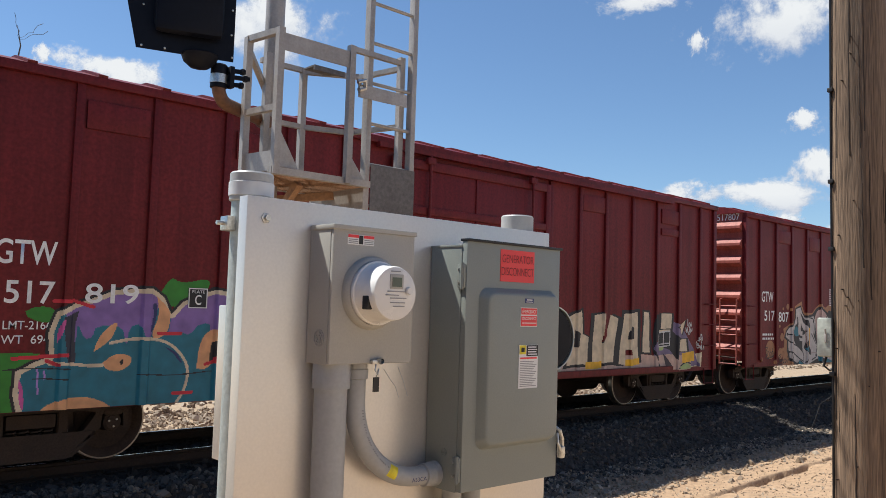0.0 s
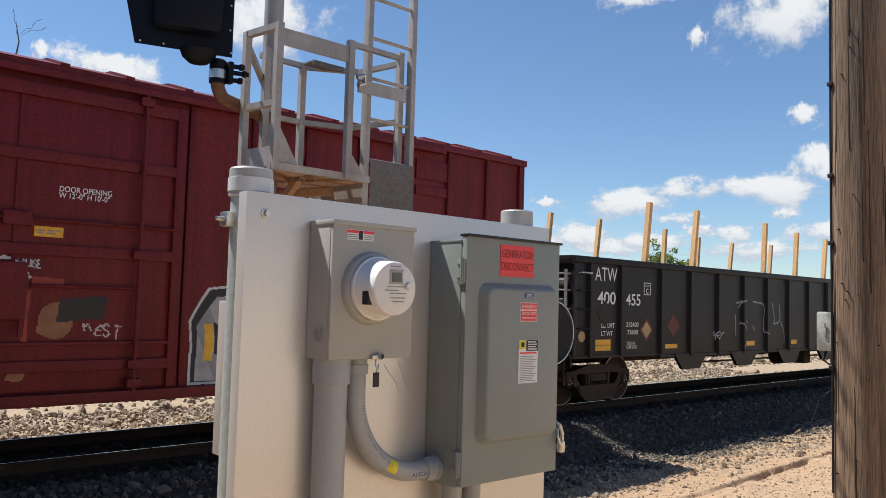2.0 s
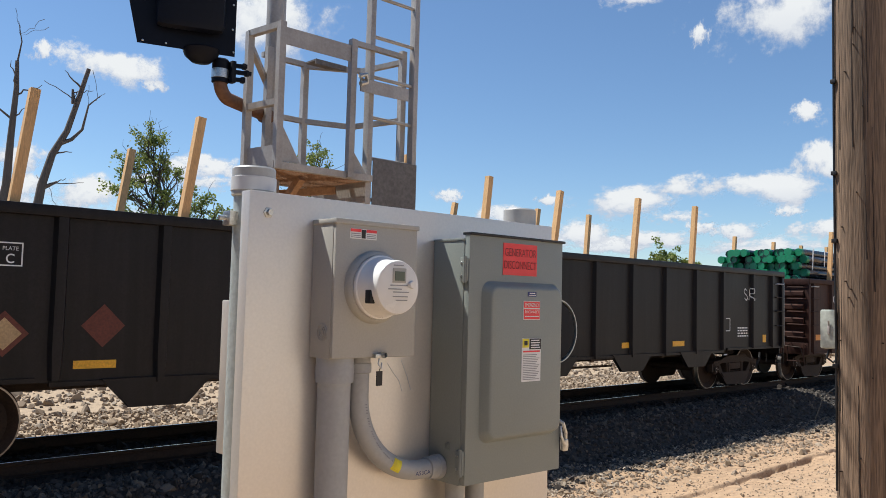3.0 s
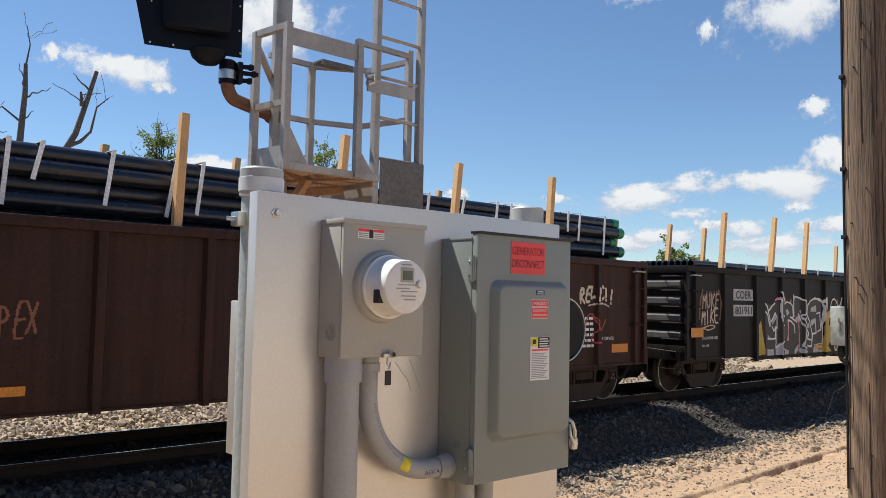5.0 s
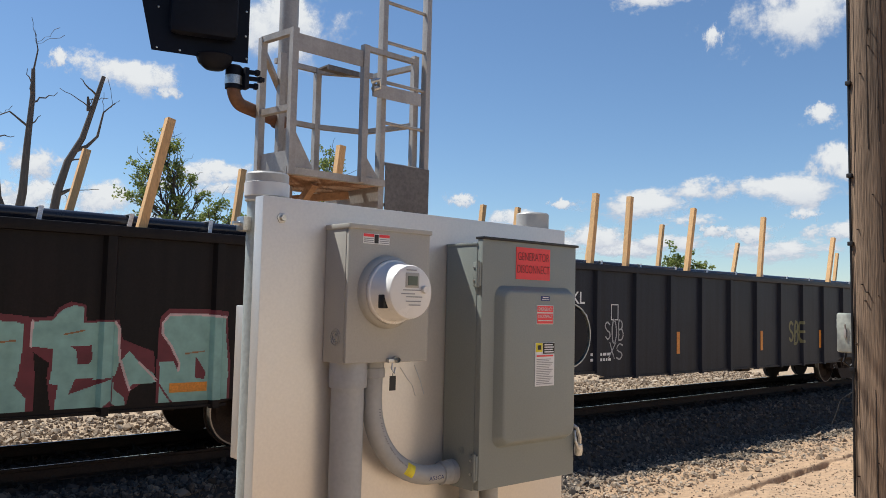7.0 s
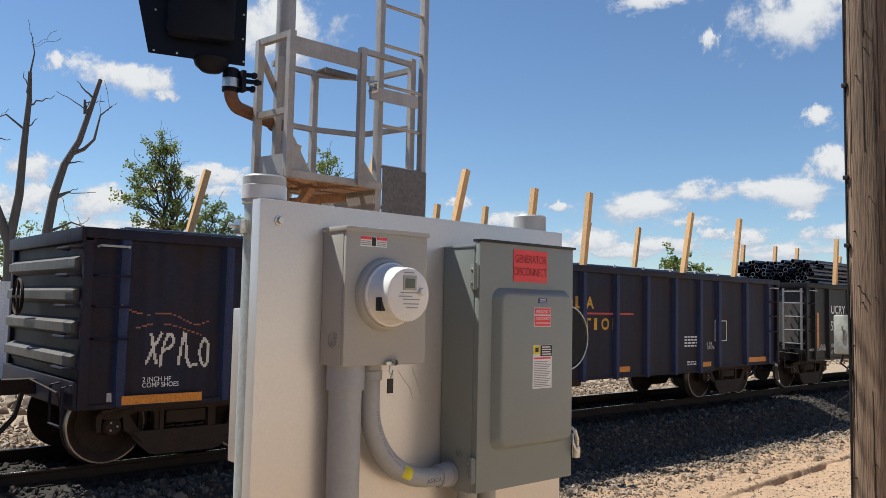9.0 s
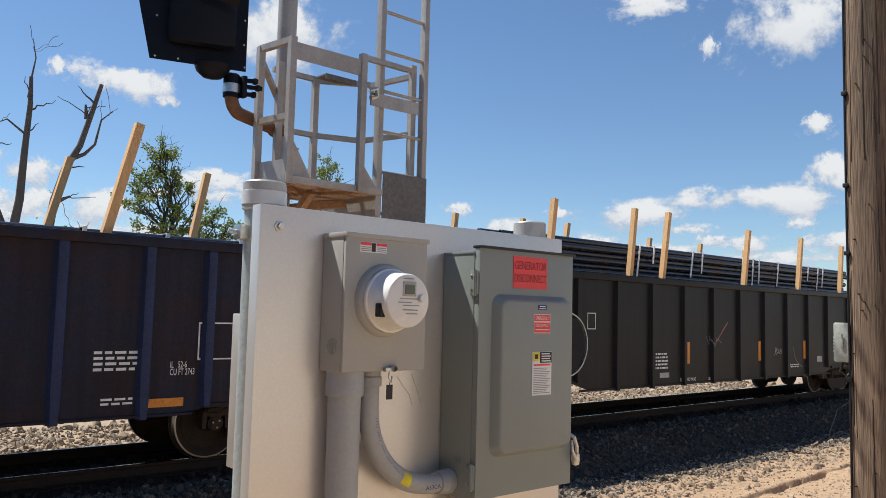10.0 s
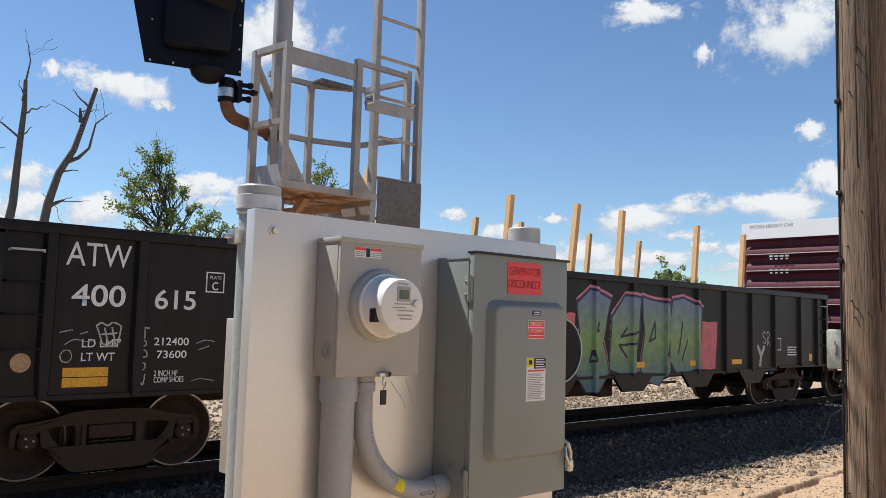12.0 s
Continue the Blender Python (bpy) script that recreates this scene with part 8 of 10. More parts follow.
    p.fill(tan, [(5.32, 2.19), (5.43, 2.16), (5.54, 2.12), (5.7, 2.23), (5.88, 2.12), (6.05, 2.03), (6.36, 2.01), (6.58, 1.96), (6.74, 1.96), (6.8, 1.48), (7.17, 1.47), (7.27, 1.41), (7.29, 1.07), (7.62, 0.92), (7.7, 0.75), (6.56, 0.53), (5.42, 0.59)], False)
    p.put(np.hypot(p.wx - 7.27, p.wz - 2.15) < 0.1, tan)
    p.put(np.hypot(p.wx - 7.43, p.wz - 1.78) < 0.06, tan)
    p.put(np.hypot(p.wx - 7.52, p.wz - 1.4) < 0.11, tan)
    p.fill(INK, [(5.33, 2.14), (5.43, 2.13), (5.6, 2.08), (5.79, 2.13), (6, 2.03), (6.12, 1.94), (6.36, 1.92), (6.51, 1.76), (6.52, 1.54), (6.41, 1.34), (6.93, 1.38), (7, 1.44), (7.17, 1.34), (7.25, 1.14), (7.17, 0.96), (7, 0.81), (6.55, 0.77), (6.25, 0.63), (5.42, 0.62)], False)
    p.fill((0.47, 0.44, 0.42), [(5.51, 1.65), (5.54, 1.96), (5.59, 2.07), (5.74, 2.1), (5.76, 1.9), (5.84, 1.66), (5.89, 1.57), (5.9, 1.41), (5.75, 1.41), (5.62, 1.57), (5.59, 1.41)], False)
    p.fill((0.47, 0.44, 0.42), [(5.8, 2.01), (5.92, 1.93), (6.12, 1.9), (6.36, 1.87), (6.47, 1.73), (6.47, 1.54), (6.33, 1.32), (6.16, 1.14), (6.02, 1.03), (5.93, 1.12), (5.9, 1.41), (6.11, 1.5), (6.24, 1.67), (6.22, 1.79), (6.06, 1.85), (5.86, 1.92)], False)
    p.fill((0.47, 0.44, 0.42), [(5.69, 0.95), (5.89, 0.88), (6.18, 0.87), (6.25, 0.7), (6.13, 0.64), (5.72, 0.85)], False)
    p.fill((0.47, 0.44, 0.42), [(6.94, 1.37), (7.01, 1.4), (7.18, 1.28), (7.21, 1.11), (7.16, 1.01), (6.98, 0.94)], False)
    p.fill((0.47, 0.44, 0.42), [(5.35, 1.66), (5.53, 1.43), (5.37, 1.43)], False)
    p.fill((0.47, 0.44, 0.42), [(5.39, 1.11), (5.47, 1.01), (5.58, 0.9), (5.41, 0.78)], False)
    p.fill((0.36, 0.33, 0.32), [(6.56, 1.1), (6.93, 1.12), (6.92, 0.85), (6.58, 0.83)], False)
    p.fill((0.36, 0.33, 0.32), [(6.02, 1.18), (6.41, 1.2), (6.39, 1.04), (6.06, 0.98)], False)
    p.fill(TEAL, [(5.81, 1.9), (6.06, 1.85), (6.22, 1.76), (6.2, 1.6), (6.11, 1.51), (5.99, 1.6), (5.93, 1.73), (5.84, 1.78)], False)
    p.fill(TEAL, [(6.34, 1.25), (6.92, 1.37), (6.92, 1.27), (6.4, 1.18)], False)
    p.fill(TEAL, [(5.38, 1.18), (5.69, 1.36), (5.77, 1.41), (5.7, 1.19), (5.42, 1.07)], False)
    p.fill(TEAL, [(5.64, 0.82), (5.78, 0.85), (6.13, 0.61), (5.47, 0.63)], False)
    p.fill(TEAL, [(5.58, 1.47), (5.63, 1.54), (5.68, 1.35), (5.61, 1.4)], False)
    p.put(np.hypot(p.wx - 6.36, p.wz - 0.86) < 0.05, (0.60, 0.57, 0.55))
    p.put(np.hypot(p.wx - 6.51, p.wz - 0.9) < 0.05, (0.60, 0.57, 0.55))
    p.put(np.hypot(p.wx - 6.24, p.wz - 0.76) < 0.04, (0.60, 0.57, 0.55))
    p.put(np.hypot(p.wx - 6.42, p.wz - 1.61) < 0.035, INK)
    p.put(np.hypot(p.wx - 5.5, p.wz - 0.93) < 0.045, INK)
    p.put(np.hypot(p.wx - 5.6, p.wz - 2.04) < 0.025, INK)
    p.line(INK, 0.03, [(6.27, 1.84), (6.38, 1.76), (6.42, 1.64)])
    p.line(INK, 0.03, [(6.44, 1.55), (6.39, 1.39), (6.28, 1.26)])
    p.line(INK, 0.03, [(5.91, 1.36), (6.14, 1.57)])
    p.line(INK, 0.03, [(6.08, 1.08), (6.28, 1.23), (6.39, 1.35)])
    p.line(INK, 0.03, [(6.96, 1.2), (7.21, 1.18)])
    p.line(INK, 0.03, [(6.96, 1.35), (6.96, 0.94)])
    p.line(INK, 0.03, [(5.68, 1.19), (5.73, 0.89), (5.92, 0.88)])
    p.line(INK, 0.03, [(5.37, 1.4), (5.5, 1.49)])
    p.line(INK, 0.03, [(5.97, 1.42), (6, 1.06)])
    p.line(INK, 0.02, [(6.73, 1.93), (6.85, 1.8), (6.78, 1.72)])
    p.line(INK, 0.02, [(6.79, 1.94), (6.96, 1.77), (6.9, 1.69)])
    p.line(INK, 0.02, [(6.91, 1.93), (7.08, 1.81), (7, 1.73)])
    p.line(INK, 0.02, [(6.72, 1.83), (7.04, 1.89)])
    p.line(INK, 0.02, [(7.11, 1.84), (7.21, 1.94), (7.36, 1.81), (7.41, 1.76)])
    p.put(np.hypot(p.wx - 7.17, p.wz - 1.83) < 0.07, WHITE_P)
    p.line(INK, 0.016, [(7.12, 1.87), (7.22, 1.78)])
    p.line(INK, 0.016, [(7.16, 1.91), (7.17, 1.73)])
    p.line(INK, 0.016, [(7.12, 1.79), (7.23, 1.84)])
    p.fill((0.72, 0.40, 0.03), [(5.78, 1.59), (5.88, 1.58), (5.86, 1.12), (5.76, 1.13)], False)
    p.fill((0.72, 0.40, 0.03), [(6.67, 1.7), (6.78, 1.7), (6.77, 1.4), (6.67, 1.4)], False)
    p.fill((0.72, 0.40, 0.03), [(6.67, 1.35), (6.77, 1.35), (6.76, 1.23), (6.66, 1.23)], False)
    p.fill((0.72, 0.40, 0.03), [(3.52, 1.65), (3.63, 1.65), (3.62, 1.18), (3.51, 1.19)], False)
    part("graffiti", p.mesh(dep), "spray", car, "white letters with black outlines over rust spots")
    p = Paint(9.6, 14.2, 0.78, 2.3, seed=14)
    fogw, haze = (0.36, 0.355, 0.36), (0.25, 0.245, 0.26)
    body = [(9.80, 0.87), (9.77, 1.6), (10.0, 1.98), (10.45, 2.06), (11.3, 2.16), (12.3, 2.12), (13.48, 2.2), (13.38, 1.72), (12.9, 1.55), (12.84, 0.85)]
    p.fill(WHITE_P, [(11.4 + (x - 11.4) * 1.02, 1.45 + (z - 1.45) * 1.05) for x, z in body], False).fill(INK, body, False)
    for q in ([(9.85, 0.88), (9.84, 1.55), (10.1, 1.90), (10.40, 1.95), (10.30, 1.5), (10.42, 0.88)], [(10.58, 0.88), (10.50, 1.95), (11.2, 2.05), (11.26, 1.72), (10.98, 1.58), (11.25, 0.88)], [(11.36, 0.88), (11.40, 2.04), (12.05, 2.06), (12.04, 1.85), (11.8, 1.8), (11.8, 0.88)], [(12.02, 0.88), (12.14, 2.04), (13.2, 2.08), (13.1, 1.86), (12.62, 1.82), (12.6, 1.62), (13.2, 1.66), (13.0, 1.55), (12.58, 1.4), (12.78, 1.2), (12.78, 0.88)]):
        p.fill(fogw, q, False)
        p.put(inside(p.wx, p.wz, q) & (np.sin(p.x * 9 + p.z * 4) > 0.3), haze)
    p.fill(INK, [(10.08, 1.2), (10.06, 1.6), (10.22, 1.5), (10.20, 1.2)], False).fill(INK, [(10.74, 1.35), (10.72, 1.75), (10.92, 1.7), (10.86, 1.35)], False).fill((0.55, 0.52, 0.50), [(12.9, 1.3), (12.95, 1.45), (13.35, 1.5), (13.3, 1.32)], False)
    p.fill((0.72, 0.40, 0.03), [(9.94, 1.12), (10.06, 1.12), (10.06, 1.57), (9.94, 1.57)], False).fill((0.72, 0.40, 0.03), [(11.46, 1.2), (11.58, 1.2), (11.58, 1.66), (11.46, 1.66)], False)
    part("graffiti", p.mesh(dep), "spray", car, "white block letters with black outlines")
    frame_mark(car, 13.15, 1.2, 13.6, 1.55, sh - 0.003)
    bars(car, 14.0, 1.2, 14.4, 1.6, 5, sh, 9)
    stripe(car, 14.50, 1.12, 14.62, 1.50, sh - 0.01, "orange")
    stripe(car, 14.50, 1.52, 14.62, 1.95, sh - 0.01)
    p = Paint(14.8, 15.6, 1.2, 3.0, 0.014, seed=15)
    p.line(WHITE_P, 0.014, [(15.0, 2.7), (15.1, 2.95), (15.25, 2.72), (15.35, 2.9), (15.3, 2.6), (15.0, 2.6), (15.0, 2.75)], False).line(WHITE_P, 0.014, [(15.05, 2.5), (15.4, 2.55)], False).word("OEOX", 14.95, 1.35, 15.35, 1.55, 0.014, WHITE_P)
    part("graffiti", p.mesh(lambda x: sh - 0.012), "spray", car, "thin white chalk drawing")
    part("lettering", letters("GTW 517807", -1.2, 4.12, 1.1, 0.16, 0, "white"), "white", car).matrix_basis = Matrix.Translation((-0.005, -0.75, 0.08)) @ Matrix.Rotation(-math.pi / 2, 4, "Z") @ Matrix.Translation((0.75, 0, 0))

    # --- black long gondola ---
    L = 20.03
    ribs = [0.56, 1.54, 2.95] + spread(4.1, L - 4.1, 1.17) + [L - 2.95, L - 1.54, L - 0.56]

    def black_long(s0, number, label):
        car, dep, sh = gondola(s0, L, "gon_black", ribs, label, top=2.84, belly=0.90, sill_end=0.97, edge="ladder_grey", gusset=0.27, gear=1.48)
        mark(car, "ATW", 0.72, 2.40, 1.42, 2.66, sh, heavy=0.0)
        mark(car, "400", 0.80, 1.96, 1.38, 2.20, sh)
        mark(car, number, 1.72, 1.95, 2.22, 2.18, sh)
        mark(car, "LD LMT", 0.94, 1.51, 1.36, 1.60, sh, heavy=0.008)
        mark(car, "LT WT", 0.94, 1.36, 1.30, 1.45, sh, heavy=0.008)
        mark(car, "212400", 1.74, 1.53, 2.16, 1.62, sh, heavy=0.008)
        mark(car, "73600", 1.78, 1.38, 2.14, 1.47, sh, heavy=0.008)
        mark(car, "2 INCH HF\nCOMP SHOES", 1.76, 1.10, 2.12, 1.24, sh, heavy=0.004)
        frame_mark(car, 2.34, 2.17, 2.58, 2.42, sh, t=0.014)
        mark(car, "C", 2.42, 2.2, 2.50, 2.30, sh)
        mark(car, "PLATE", 2.385, 2.335, 2.535, 2.375, sh, heavy=0.0)
        stripe(car, 0.76, 1.19, 1.24, 1.29, sh)
        stripe(car, 0.76, 1.08, 1.24, 1.18, sh)
        for x in (6.6, 8.9, 11.15, 13.25, 15.05):
            stripe(car, x, 1.08, x + 0.45, 1.19, sh)
        stripe(car, 19.03, 1.1, 19.2, 1.28, sh)
        bars(car, 17.8, 1.25, 18.3, 1.5, 4, sh, 3)
        frame_mark(car, 17.2, 1.38, 17.45, 1.68, sh)
        part("end_plate", Shape().box((-0.075, -0.62, 1.20), (-0.062, 0.42, 2.68)), "gon_brown", car, "flat brown-black end plate")
        ep = Shape()
        for z, a, b in ((2.28, -0.2, 0.05), (2.14, -0.25, 0.05), (1.98, -0.05, 0.1), (1.84, -0.3, 0.1), (1.56, -0.2, 0.1)):
            for k in range(3):
                ep.box((-0.08, a + 0.09 * k, z), (-0.076, a + 0.09 * k + 0.06, z + 0.05))
        part("small_print", ep, "grey_white", car, "small faded white print")
        part("brake_platform", Shape().box((-0.42, -1.0, 0.98), (-0.05, 0.95, 1.02)), "alu", car, "open end platform")
        part("end_handrail", Shape().tube([(-0.10, -1.2, 2.42), (-0.24, -1.1, 2.42), (-0.24, 1.1, 2.42), (-0.10, 1.2, 2.42)], 0.016, 6), "gon_black", car)
        part("round_sticker", Shape().lathe([(0.0, -0.003), (0.10, -0.003), (0.10, 0.0)], (0.34, sh - 0.002, 1.35), n=24), "tan_sign", car, "round cream sticker")
        return car, dep, sh

    car, dep, sh = black_long(35.26, "455", "long black gondola car with white lettering and yellow reflectors")
    def diamond(x, z, r, y):
        return Shape().add([(x, y, z - r), (x + r, y, z), (x, y, z + r), (x - r, y, z)], [(0, 1, 2, 3)])

    part("placard", diamond(2.44, 1.47, 0.24, sh - 0.006), "rust_sign", car, "faded diamond placard")
    part("placard_field", diamond(2.44, 1.47, 0.17, sh - 0.009), "tan_sign", car)
    part("placard", diamond(3.44, 1.55, 0.24, sh - 0.006), "rust_sign", car, "red diamond placard")
    part("placard", diamond(1.05, 1.78, 0.26, sh - 0.008), "gon_black", car, "black diamond placard")
    stripe(car, 3.14, 1.08, 3.6, 1.17, sh)
    p = Paint(5.0, 9.4, 0.9, 2.5, seed=21)
    for pts in [[(6.1, 1.81), (6.11, 1.35)], [(6.14, 2.09), (6.44, 2.14), (6.58, 2.12), (6.55, 1.68), (6.69, 1.63)], [(6.23, 1.99), (6.4, 2.12)], [(6.29, 1.6), (6.39, 1.65), (6.61, 1.34), (6.44, 1.06)], [(6.94, 2.13), (7.61, 2.1), (7.44, 1.44), (7.69, 1.33)], [(6.96, 1.55), (7.02, 1.45)], [(7.96, 2.1), (8.13, 1.66), (7.98, 1.58), (8.44, 1.66), (8.32, 2.11)], [(8.44, 1.66), (8.61, 1.38), (8.6, 1.1)]]:
        p.line((0.22, 0.26, 0.30), 0.035, pts)
    p.word("SRAOT", 5.05, 1.3, 5.55, 1.42, 0.014, WHITE_P)
    part("graffiti", p.mesh(dep), "spray", car, "thin pale blue spray lines")
    p = Paint(18.0, 19.0, 1.9, 2.5, 0.016, seed=22)
    p.word("SRA", 18.1, 2.1, 18.7, 2.4, 0.025, WHITE_P)
    part("graffiti", p.mesh(dep), "spray", car, "small white tag")
    pipe_load(35.26, 0.9, 18.6, 0.16, 3, "black steel pipes strapped between wooden stakes", stakes=[(4.25, .15, 4.1), (7.64, .06, 4.1), (11.14, .2, 3.96), (13.65, .15, 4.08), (15.85, .06, 4.12), (2.4, .1, 4.08), (9.4, .1, 4.0)], base=2.42, straps=spread(3.2, 17.5, 1.15), seed=2)

    # --- rust brown gondola ---
    L3 = 15.75
    r3 = [0.35, 1.5, 2.85] + spread(4.05, L3 - 4.05, 1.3) + [L3 - 2.85, L3 - 1.5, L3 - 0.35]
    car, dep, sh = gondola(56.74, L3, "gon_brown", r3, "rust-brown gondola car loaded with black pipes", top=2.73, belly=0.62)
    mark(car, "COER", 1.70, 2.09, 2.66, 2.34, sh)
    mark(car, "305563", 1.64, 1.64, 2.70, 1.88, sh)
    mark(car, "LD LMT", 2.30, 1.40, 2.62, 1.48, sh, heavy=0.008)
    mark(car, "220100", 3.28, 1.28, 3.70, 1.37, sh, heavy=0.008)
    mark(car, "65900", 3.34, 1.14, 3.68, 1.23, sh, heavy=0.008)
    stripe(car, 4.12, 0.84, 4.62, 0.94, sh, "orange")
    stripe(car, 0.55, 1.10, 0.9, 1.25, sh, "orange")
    stripe(car, 7.2, 0.84, 7.7, 0.95, sh, "orange")
    stripe(car, 9.28, 0.80, 9.74, 0.90, sh, "orange")
    stripe(car, 11.03, 0.80, 11.49, 0.90, sh, "orange")
    stripe(car, 14.7, 0.98, 15.2, 1.14, sh, "orange")
    part("logo", plate(11.15, 1.13, 11.40, 1.26, sh - 0.005, 0.004), "tan_sign", car, "small tan company emblem")
    frame_mark(car, 12.10, 1.09, 12.58, 1.42, sh, t=0.022)
    part("stencil_bar", plate(12.12, 1.11, 12.56, 1.17, sh - 0.006, 0.003), "grey_white", car)
    bars(car, 12.16, 1.30, 12.54, 1.38, 1, sh, 5)
    mark(car, "RETAINING VALVE", 7.14, 0.76, 7.60, 0.82, sh, heavy=0.008)
    bars(car, 13.8, 1.1, 14.15, 1.7, 6, sh, 6)
    mark(car, "2 INCH HF COMP SHOES", 14.2, 1.22, 14.75, 1.28, sh, heavy=0.004)
    p = Paint(1.4, 12.5, 0.9, 2.2, seed=31)
    rust = (0.22, 0.085, 0.04)
    p.word("REOR", 2.95, 1.45, 3.9, 1.85, 0.04, rust).word("APEX", 4.2, 1.5, 4.7, 1.8, 0.03, rust)
    p.line(rust, 0.035, [(7.17, 1.76), (7.21, 1.67), (7.24, 1.4), (7.41, 1.38)])
    p.line(rust, 0.035, [(7.39, 1.7), (7.42, 1.55), (7.44, 1.27)])
    p.line(rust, 0.035, [(7.46, 1.6), (7.68, 1.61), (7.61, 1.42)])
    p.line(rust, 0.035, [(8.18, 1.67), (8.2, 1.39), (8.36, 1.43)])
    p.line(rust, 0.035, [(8.27, 1.7), (8.37, 1.47), (8.42, 1.41), (8.44, 1.64), (8.53, 1.42), (8.55, 1.57)])
    p.line(rust, 0.035, [(8.74, 1.67), (8.64, 1.57), (8.68, 1.42), (8.78, 1.5)])
    p.line(rust, 0.035, [(8.79, 1.77), (8.78, 1.57)])
    p.line(rust, 0.035, [(9.26, 1.81), (9.29, 1.67), (9.22, 1.54)])
    p.line(rust, 0.035, [(9.22, 1.85), (9.29, 1.67), (9.2, 1.53)])
    p.line(rust, 0.035, [(9.28, 1.79), (9.33, 1.44)])
    p.line(rust, 0.035, [(9.39, 1.7), (9.39, 1.5), (9.45, 1.43), (9.51, 1.49), (9.47, 1.64), (9.43, 1.73)])
    p.line(rust, 0.035, [(9.55, 1.76), (9.61, 1.55), (9.65, 1.39)])
    p.line(rust, 0.035, [(9.62, 1.54), (9.79, 1.58), (9.84, 1.67)])
    p.line(rust, 0.035, [(10.33, 1.75), (10.4, 1.58), (10.45, 1.43)])
    p.line(rust, 0.035, [(10.47, 1.83), (10.54, 1.66), (10.59, 1.64), (10.5, 1.54), (10.52, 1.47), (10.6, 1.46), (10.63, 1.57)])
    p.line(rust, 0.035, [(10.74, 1.67), (10.73, 1.57), (10.94, 1.51)])
    p.line(rust, 0.035, [(10.25, 1.42), (10.37, 1.53)])
    p.line(rust, 0.035, [(11.38, 1.71), (11.38, 1.57), (11.55, 1.53)])
    p.line(rust, 0.035, [(11.48, 1.74), (11.5, 1.53)])
    p.line((0.05, 0.25, 0.36), 0.06, [(1.5, 1.4), (1.8, 1.5), (2.1, 1.35), (1.8, 1.2), (2.3, 1.25)]).line((0.05, 0.25, 0.36), 0.06, [(1.6, 1.1), (2.0, 1.3), (2.5, 1.15)]).word("DEBO", 1.5, 0.98, 2.5, 1.1, 0.03, WHITE_P)
    part("graffiti", p.mesh(dep), "spray", car, "rust-red scrawled tags")
    p = Paint(13.2, 15.6, 1.0, 2.3, 0.018, seed=32)
    p.word("RELIC!!", 13.75, 1.95, 14.75, 2.18, 0.05, (0.6, 0.52, 0.4)).line((0.6, 0.52, 0.4), 0.025, [(14.0, 1.86), (14.4, 1.9), (14.6, 1.85)])
    for pts in ([(13.8, 1.3), (14.0, 1.8), (14.3, 1.5), (14.0, 1.2), (14.4, 1.15)], [(14.1, 1.7), (14.3, 1.3), (14.5, 1.6)]):
        p.line((0.33, 0.05, 0.03), 0.03, pts)
    part("graffiti", p.mesh(dep), "spray", car, "pale tag over red scrawl")
    pipe_load(56.74, 0.5, 15.35, 0.205, 6, "black pipes with green end caps stacked in a gondola", caps=True, stakes=[(3.92, .06, 4.1), (6.2, -.05, 4.12), (8.45, .04, 4.2), (10.6, .06, 4.08), (12.9, .03, 4.12), (1.6, .08, 4.1)], base=2.45, straps=[1.0 + 0.62 * i + 0.14 * (i % 3) for i in range(23)], jag=0.25, seed=4, across=12)

    # --- worn dark gondola with large graffiti ---
    L4 = 16.1
    r4 = [0.4, 1.6, 3.05] + spread(4.35, L4 - 4.35, 1.25) + [L4 - 3.05, L4 - 1.6, L4 - 0.4]
    car, dep, sh = gondola(73.92, L4, "gon_dark", r4, "worn dark gondola car covered with white and yellow graffiti", belly=0.64, gear=1.43)
    part("number_panel", plate(2.05, 2.02, 2.95, 2.28, sh - 0.005, 0.004), "grey_white", car)
    part("number_panel", plate(2.05, 1.66, 2.95, 1.92, sh - 0.005, 0.004), "grey_white", car)
    mark(car, "COER", 2.15, 2.06, 2.85, 2.24, sh - 0.006, "black")
    mark(car, "801911", 2.12, 1.70, 2.88, 1.88, sh - 0.006, "black")
    stripe(car, 0.16, 1.22, 0.64, 1.42, -HALF - 0.004, "orange")
    mark(car, "2 INCH HF COMP SHOES", 0.72, 1.16, 1.35, 1.22, sh, heavy=0.004)
    mark(car, "PULL HERE", 0.72, 1.0, 1.0, 1.05, sh, heavy=0.004)
    mark(car, "IL   52-6\nCU FT 2743", 14.75, 2.38, 15.3, 2.52, sh, heavy=0.004)
    stripe(car, 15.35, 1.24, 15.65, 1.42, sh - 0.004, "orange")
    yel, mint = (0.45, 0.30, 0.03), (0.24, 0.42, 0.36)
    p = Paint(0.5, 15.6, 0.72, 2.45, seed=41)
    p.word("MUKF", 0.70, 1.82, 1.42, 2.16, 0.062, (0.10, 0.055, 0.03), None, 0, 0.03).word("MIKE", 0.68, 1.50, 1.40, 1.80, 0.062, (0.10, 0.055, 0.03), None, 0, 0.03)
    p.word("MUKF", 0.70, 1.82, 1.42, 2.16, 0.028, (0.50, 0.36, 0.25), None, 0, 0.03).word("MIKE", 0.68, 1.50, 1.40, 1.80, 0.03, (0.60, 0.50, 0.40), None, 0, 0.03)
